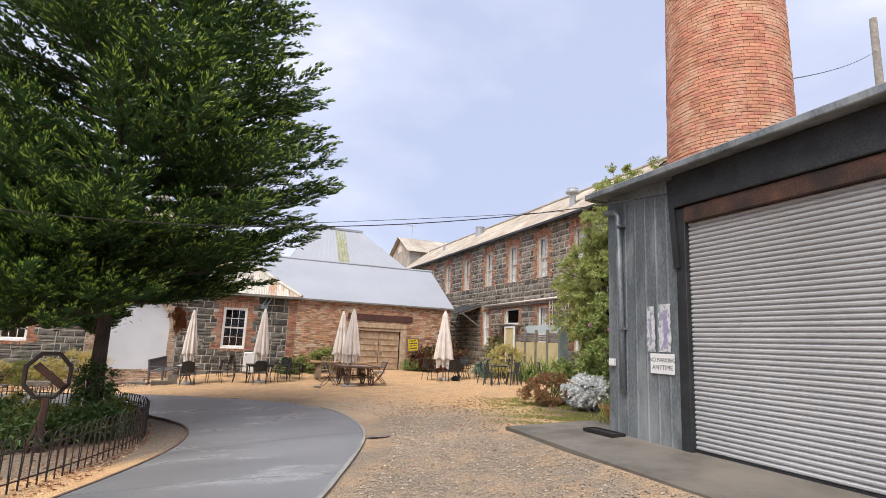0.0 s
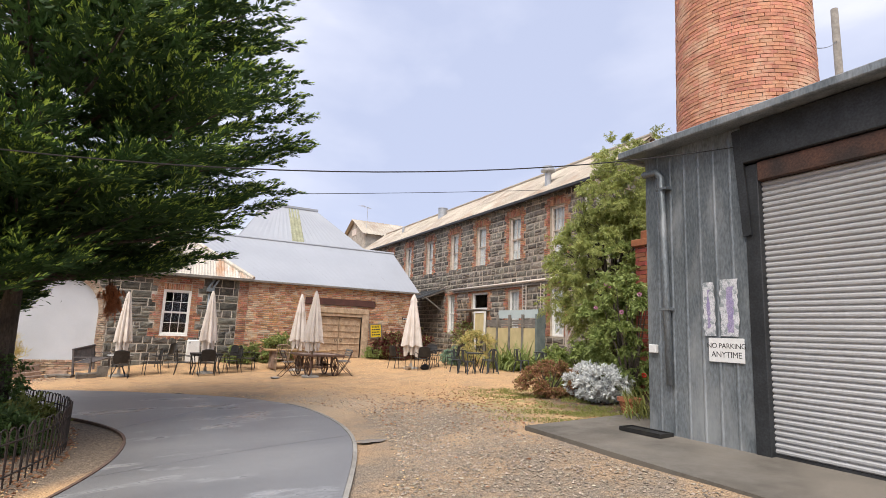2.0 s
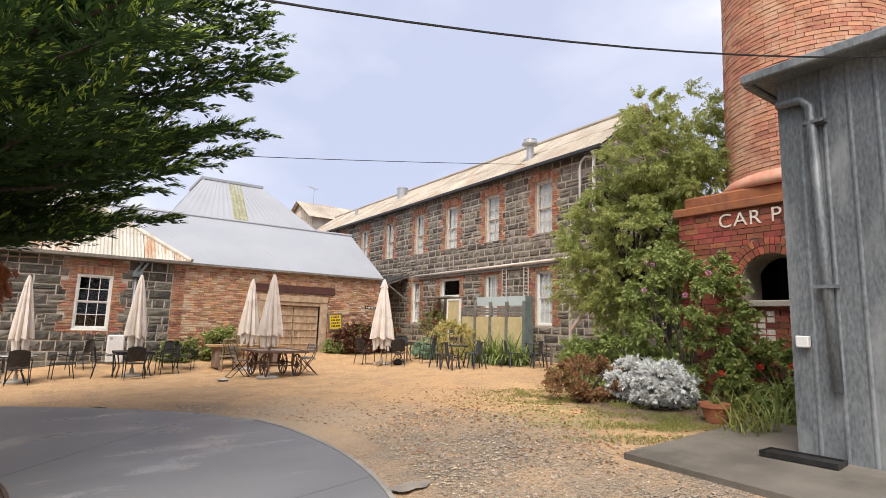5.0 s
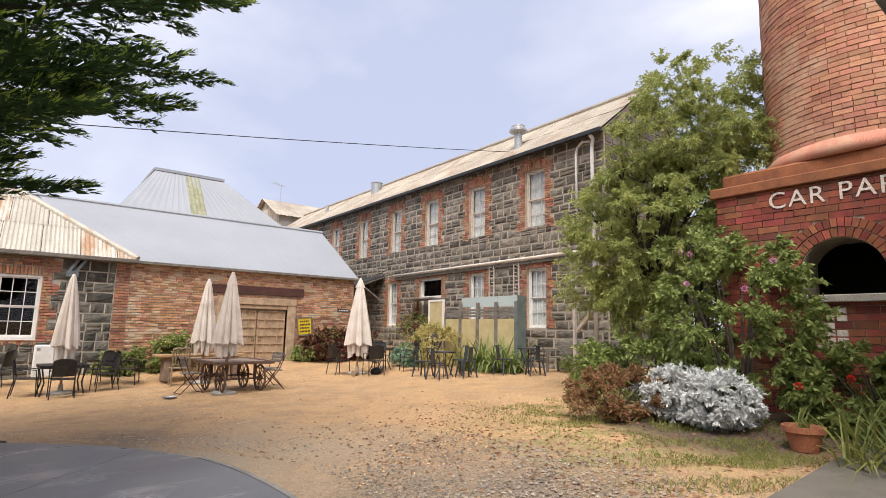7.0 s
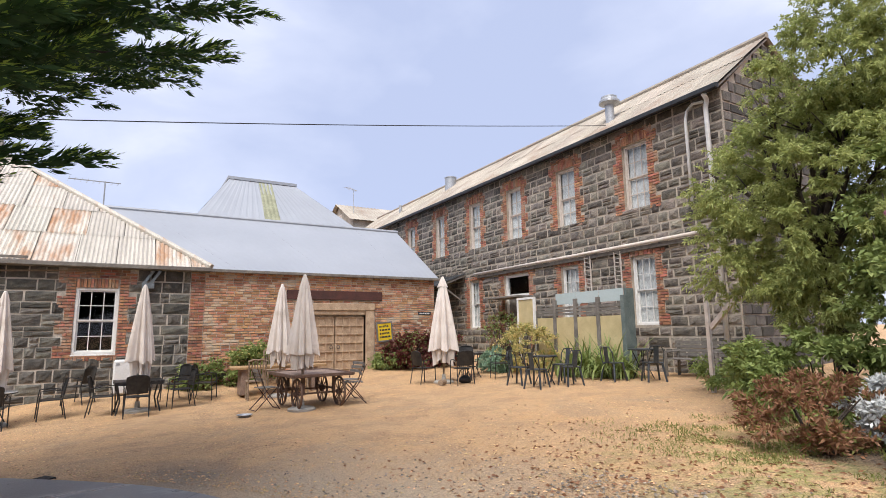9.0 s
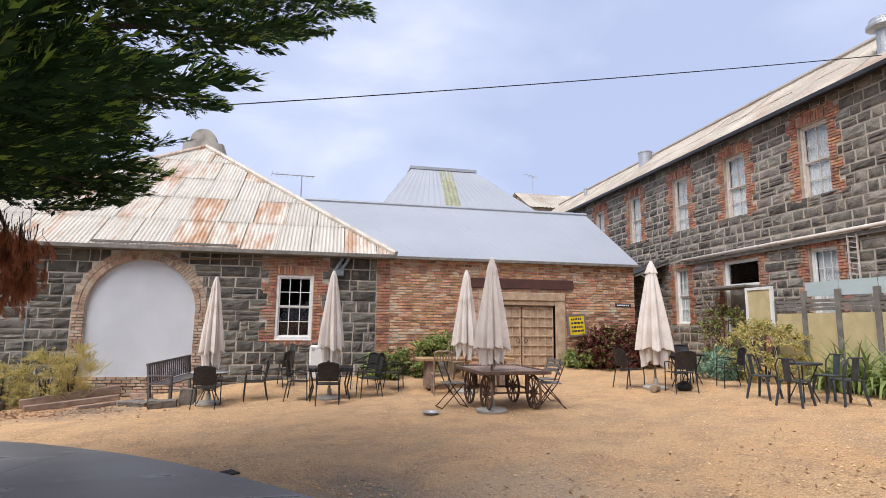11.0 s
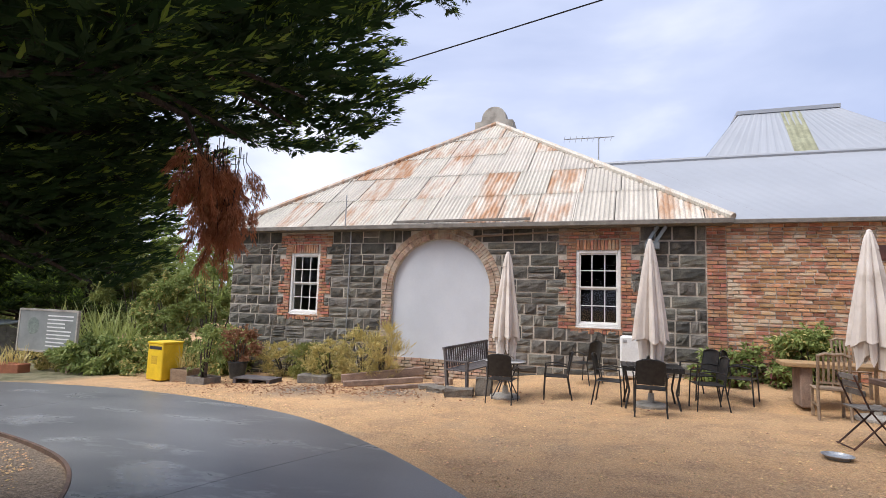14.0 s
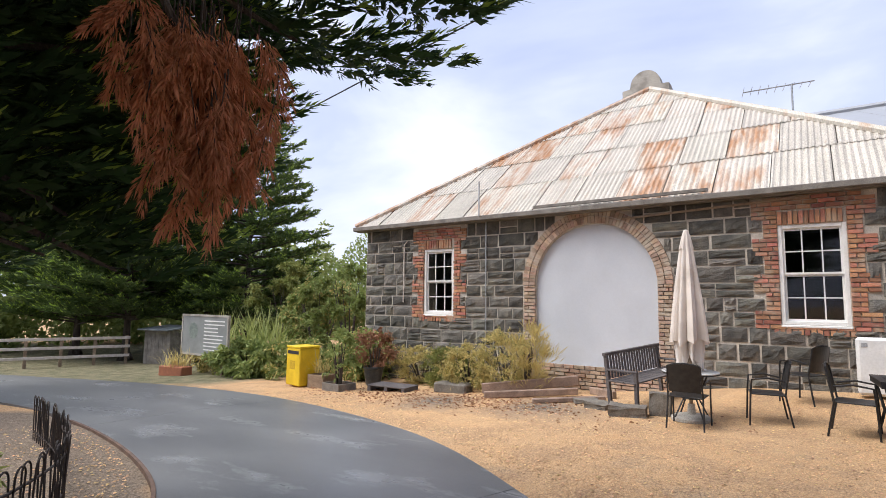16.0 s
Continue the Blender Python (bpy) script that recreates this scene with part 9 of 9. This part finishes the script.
def scatter(name, label, category, spots, size, material, seed):
    """Many small flattened stones as one mesh."""
    rng = np.random.default_rng(seed)
    base = np.array([(1, 0, 0), (0, 1, 0), (-1, 0, 0), (0, -1, 0), (0, 0, 0.7), (0, 0, -0.3)], float)
    tri_ = np.array([(0, 1, 4), (1, 2, 4), (2, 3, 4), (3, 0, 4)])
    n = len(spots)
    ang = rng.uniform(0, 6.28, n)
    sz = size * rng.uniform(0.4, 1.25, n) ** 1.3
    c, s = np.cos(ang)[:, None], np.sin(ang)[:, None]
    bx = base[None, :, 0] * rng.uniform(0.7, 1.4, (n, 1)) + rng.normal(0, 0.15, (n, 6))
    by = base[None, :, 1] + rng.normal(0, 0.15, (n, 6))
    x = (bx * c - by * s) * sz[:, None] + spots[:, 0:1]
    y = (bx * s + by * c) * sz[:, None] + spots[:, 1:2]
    gz = np.array([ground_z(a, b) for a, b in spots])
    z = base[None, :, 2] * sz[:, None] + gz[:, None] + 0.006
    v = np.stack([x, y, z], 2).reshape(-1, 3)
    f = (tri_[None] + (np.arange(n) * 6)[:, None, None]).reshape(-1, 3)
    me = bpy.data.meshes.new(name)
    me.from_pydata(v.tolist(), [], f.tolist())
    me.materials.append(material)
    return tagged(new(name, me), label, category, kind="stuff")


def off_drive(p):
    """Keeps the spots that lie outside the drive and the apron."""
    ok = np.ones(len(p), bool)
    o, i_ = np.array(outer), np.array(inner)
    for j, q in enumerate(p):
        k = int(np.argmin(np.sum(((o + i_) / 2 - q) ** 2, 1)))
        across = o[k] - i_[k]
        f = np.dot(q - i_[k], across) / np.dot(across, across)
        ok[j] = not (-0.03 < f < 1.03) and not (3.88 < q[0] < 6.4 and q[1] < 7.25) and q[1] < 21.3
    return p[ok]


rg = np.random.default_rng(17)
near_p = np.concatenate([np.stack([rg.uniform(0.5, 4.6, 15000), rg.uniform(0.5, 10.5, 15000)], 1), np.stack([rg.normal(2.6, 0.9, 7000), rg.normal(8.4, 1.7, 7000)], 1)])
scatter("grey_stones", "loose grey stones scattered on the yard", "gravel", off_drive(near_p), 0.014, M_PEBBLE, 1)
mid_p = np.stack([rg.uniform(-8, 10.5, 26000), rg.uniform(9.5, 20.5, 26000)], 1)
scatter("tan_gravel", "loose tan gravel chips over the yard", "gravel", off_drive(mid_p), 0.012, M_CHIP, 2)
edge_p = np.concatenate([np.array(outer)[rg.integers(40, 120, 9000)] + rg.normal(0, 0.28, (9000, 2)), np.array(inner)[rg.integers(30, 120, 6000)] + rg.normal(0, 0.3, (6000, 2))])
scatter("edge_gravel", "gravel and bark chips spilled along the drive's edge", "gravel", off_drive(edge_p), 0.012, M_CHIP, 3)
litter = np.concatenate([np.stack([rg.normal(5.0, 1.3, 1600), rg.normal(9.5, 1.6, 1600)], 1), np.stack([rg.normal(-0.9, 0.5, 3000), rg.uniform(6.0, 12.5, 3000)], 1), np.stack([rg.normal(-4.5, 1.6, 1500), rg.normal(19.3, 0.5, 1500)], 1)])
litter = off_drive(litter)
p3 = np.stack([litter[:, 0], litter[:, 1], np.array([ground_z(a, b) + 0.012 for a, b in litter])], 1)
ax3 = np.stack([rg.normal(size=len(p3)), rg.normal(size=len(p3)), rg.uniform(0, 0.25, len(p3))], 1)
tagged(leaf_obj("fallen_leaves", leaves(p3, ax3, 0.05, 0.022, 0.1, 9), L_BROWN), "dry fallen leaves and bark on the ground", "leaf litter", kind="stuff")
tuft = np.concatenate([np.stack([rg.normal(5.95, 0.45, 6000), rg.normal(9.3, 1.2, 6000)], 1), np.stack([rg.normal(5.2, 0.5, 5000), rg.normal(7.7, 0.4, 5000)], 1), np.stack([rg.uniform(6.0, 7.3, 5000), rg.uniform(6.7, 11.5, 5000)], 1)])
tuft = off_drive(tuft)
keep = np.array([noise.noise((a * 2.1, b * 2.1, 3.0)) > -0.05 for a, b in tuft])
tuft = tuft[keep]
p4 = np.stack([tuft[:, 0], tuft[:, 1], np.array([ground_z(a, b) for a, b in tuft])], 1)
ax4 = np.stack([rg.normal(0, 0.5, len(p4)), rg.normal(0, 0.5, len(p4)), np.ones(len(p4))], 1)
tagged(leaf_obj("grass", leaves(p4, ax4, rg.uniform(0.03, 0.1, len(p4)), 0.007, 0.3, 10), L_GRASS), "thin patchy grass at the garden's edge", "grass", kind="stuff")
# puddle beside the drive
M_WATER = mat("puddle_water", (0.3, 0.275, 0.24), (0.22, 0.2, 0.175), 0.08, scale=1, fine=3, bump=0.01, spec=0.6)
bm = bmesh.new()
pv = []
for k in range(48):
    a = 2 * math.pi * k / 48
    r = 0.11 * (1 + 0.25 * math.sin(2 * a + 1) + 0.12 * math.sin(5 * a))
    pv.append(bm.verts.new((2.3 + r * 1.5 * math.cos(a), 7.95 + r * math.sin(a), 0)))
zc = max(ground_z(v.co.x, v.co.y) for v in pv) + 0.012
for v in pv:
    v.co.z = zc
bm.faces.new(pv)
tagged(part("water", bm, M_WATER), "small shallow puddle beside the drive", "puddle", kind="structure")
# steel cover at the drive's edge
gr = thing("drain_grate", "dark narrow drain grate at the drive's edge", "grate", at(0.35, 14.05, 38, 0.012))
bm = bmesh.new()
for k in range(7):
    one = bmesh.new()
    box(one, -0.2, 0.2, -0.1 + k * 0.03, -0.085 + k * 0.03, 0, 0.015)
    part("bar", one, M_BLACK, gr)
box(bm, -0.21, -0.201, -0.11, 0.11, -0.02, 0.016)
box(bm, 0.201, 0.21, -0.11, 0.11, -0.02, 0.016)
part("frame", bm, M_BLACK, gr)

# ---------------------------------------------------------------- stone pieces of the walls
stones(stone_rects, (0, WY, 0), 0, wall_stone, RNG, 300, single=M_BLUESTONE, rest_mat=M_BLUESTONE_J)
stones([(-b, -a, c, d) for a, b, c, d in mill_rects], (MX, 0, 0), -90, wall_mill, RNG, 300, order=lambda r: -r[0])
# bricks of the plinth's front: the upper ones as pieces, the rest joined
M_BRICK_PIECE = mat("plinth_brick_piece", (0.30, 0.085, 0.045), (0.2, 0.055, 0.035), 0.85, scale=5, fine=90, bump=0.4, vary=0.35,
                    stain=(0.1, 0.06, 0.05), stain_scale=2.0, stain_at=0.66)
bm = bmesh.new()
box(bm, -0.02, 0.0, -0.5, 0.5, -0.5, 0.5)
brick_mesh = bpy.data.meshes.new("brick")
bm.to_mesh(brick_mesh)
bm.free()
brick_mesh.materials.append(M_BRICK_PIECE)
plinth_front.sort(key=lambda r: -r[2])
for a, b, c, d in plinth_front[:300]:
    ob = new("brick", brick_mesh)
    ob.parent = chimney
    ob.matrix_basis = Matrix.Translation((PX, (a + b) / 2, (c + d) / 2)) @ Matrix.Diagonal((RNG.uniform(0.8, 1.3), b - a, d - c, 1))
joined("plinth_brickwork", plinth_front[300:], (PX, 0, 0), (0, 1, 0), (-1, 0, 0), 0.02, RNG, M_BRICK_BASE, chimney)

# ---------------------------------------------------------------- plan to metres
for ob in list(scene.objects):
    if ob.parent is None and ob.type not in {"CAMERA", "LIGHT"}:
        ob.matrix_basis = Matrix.Scale(UNIT, 4) @ ob.matrix_basis
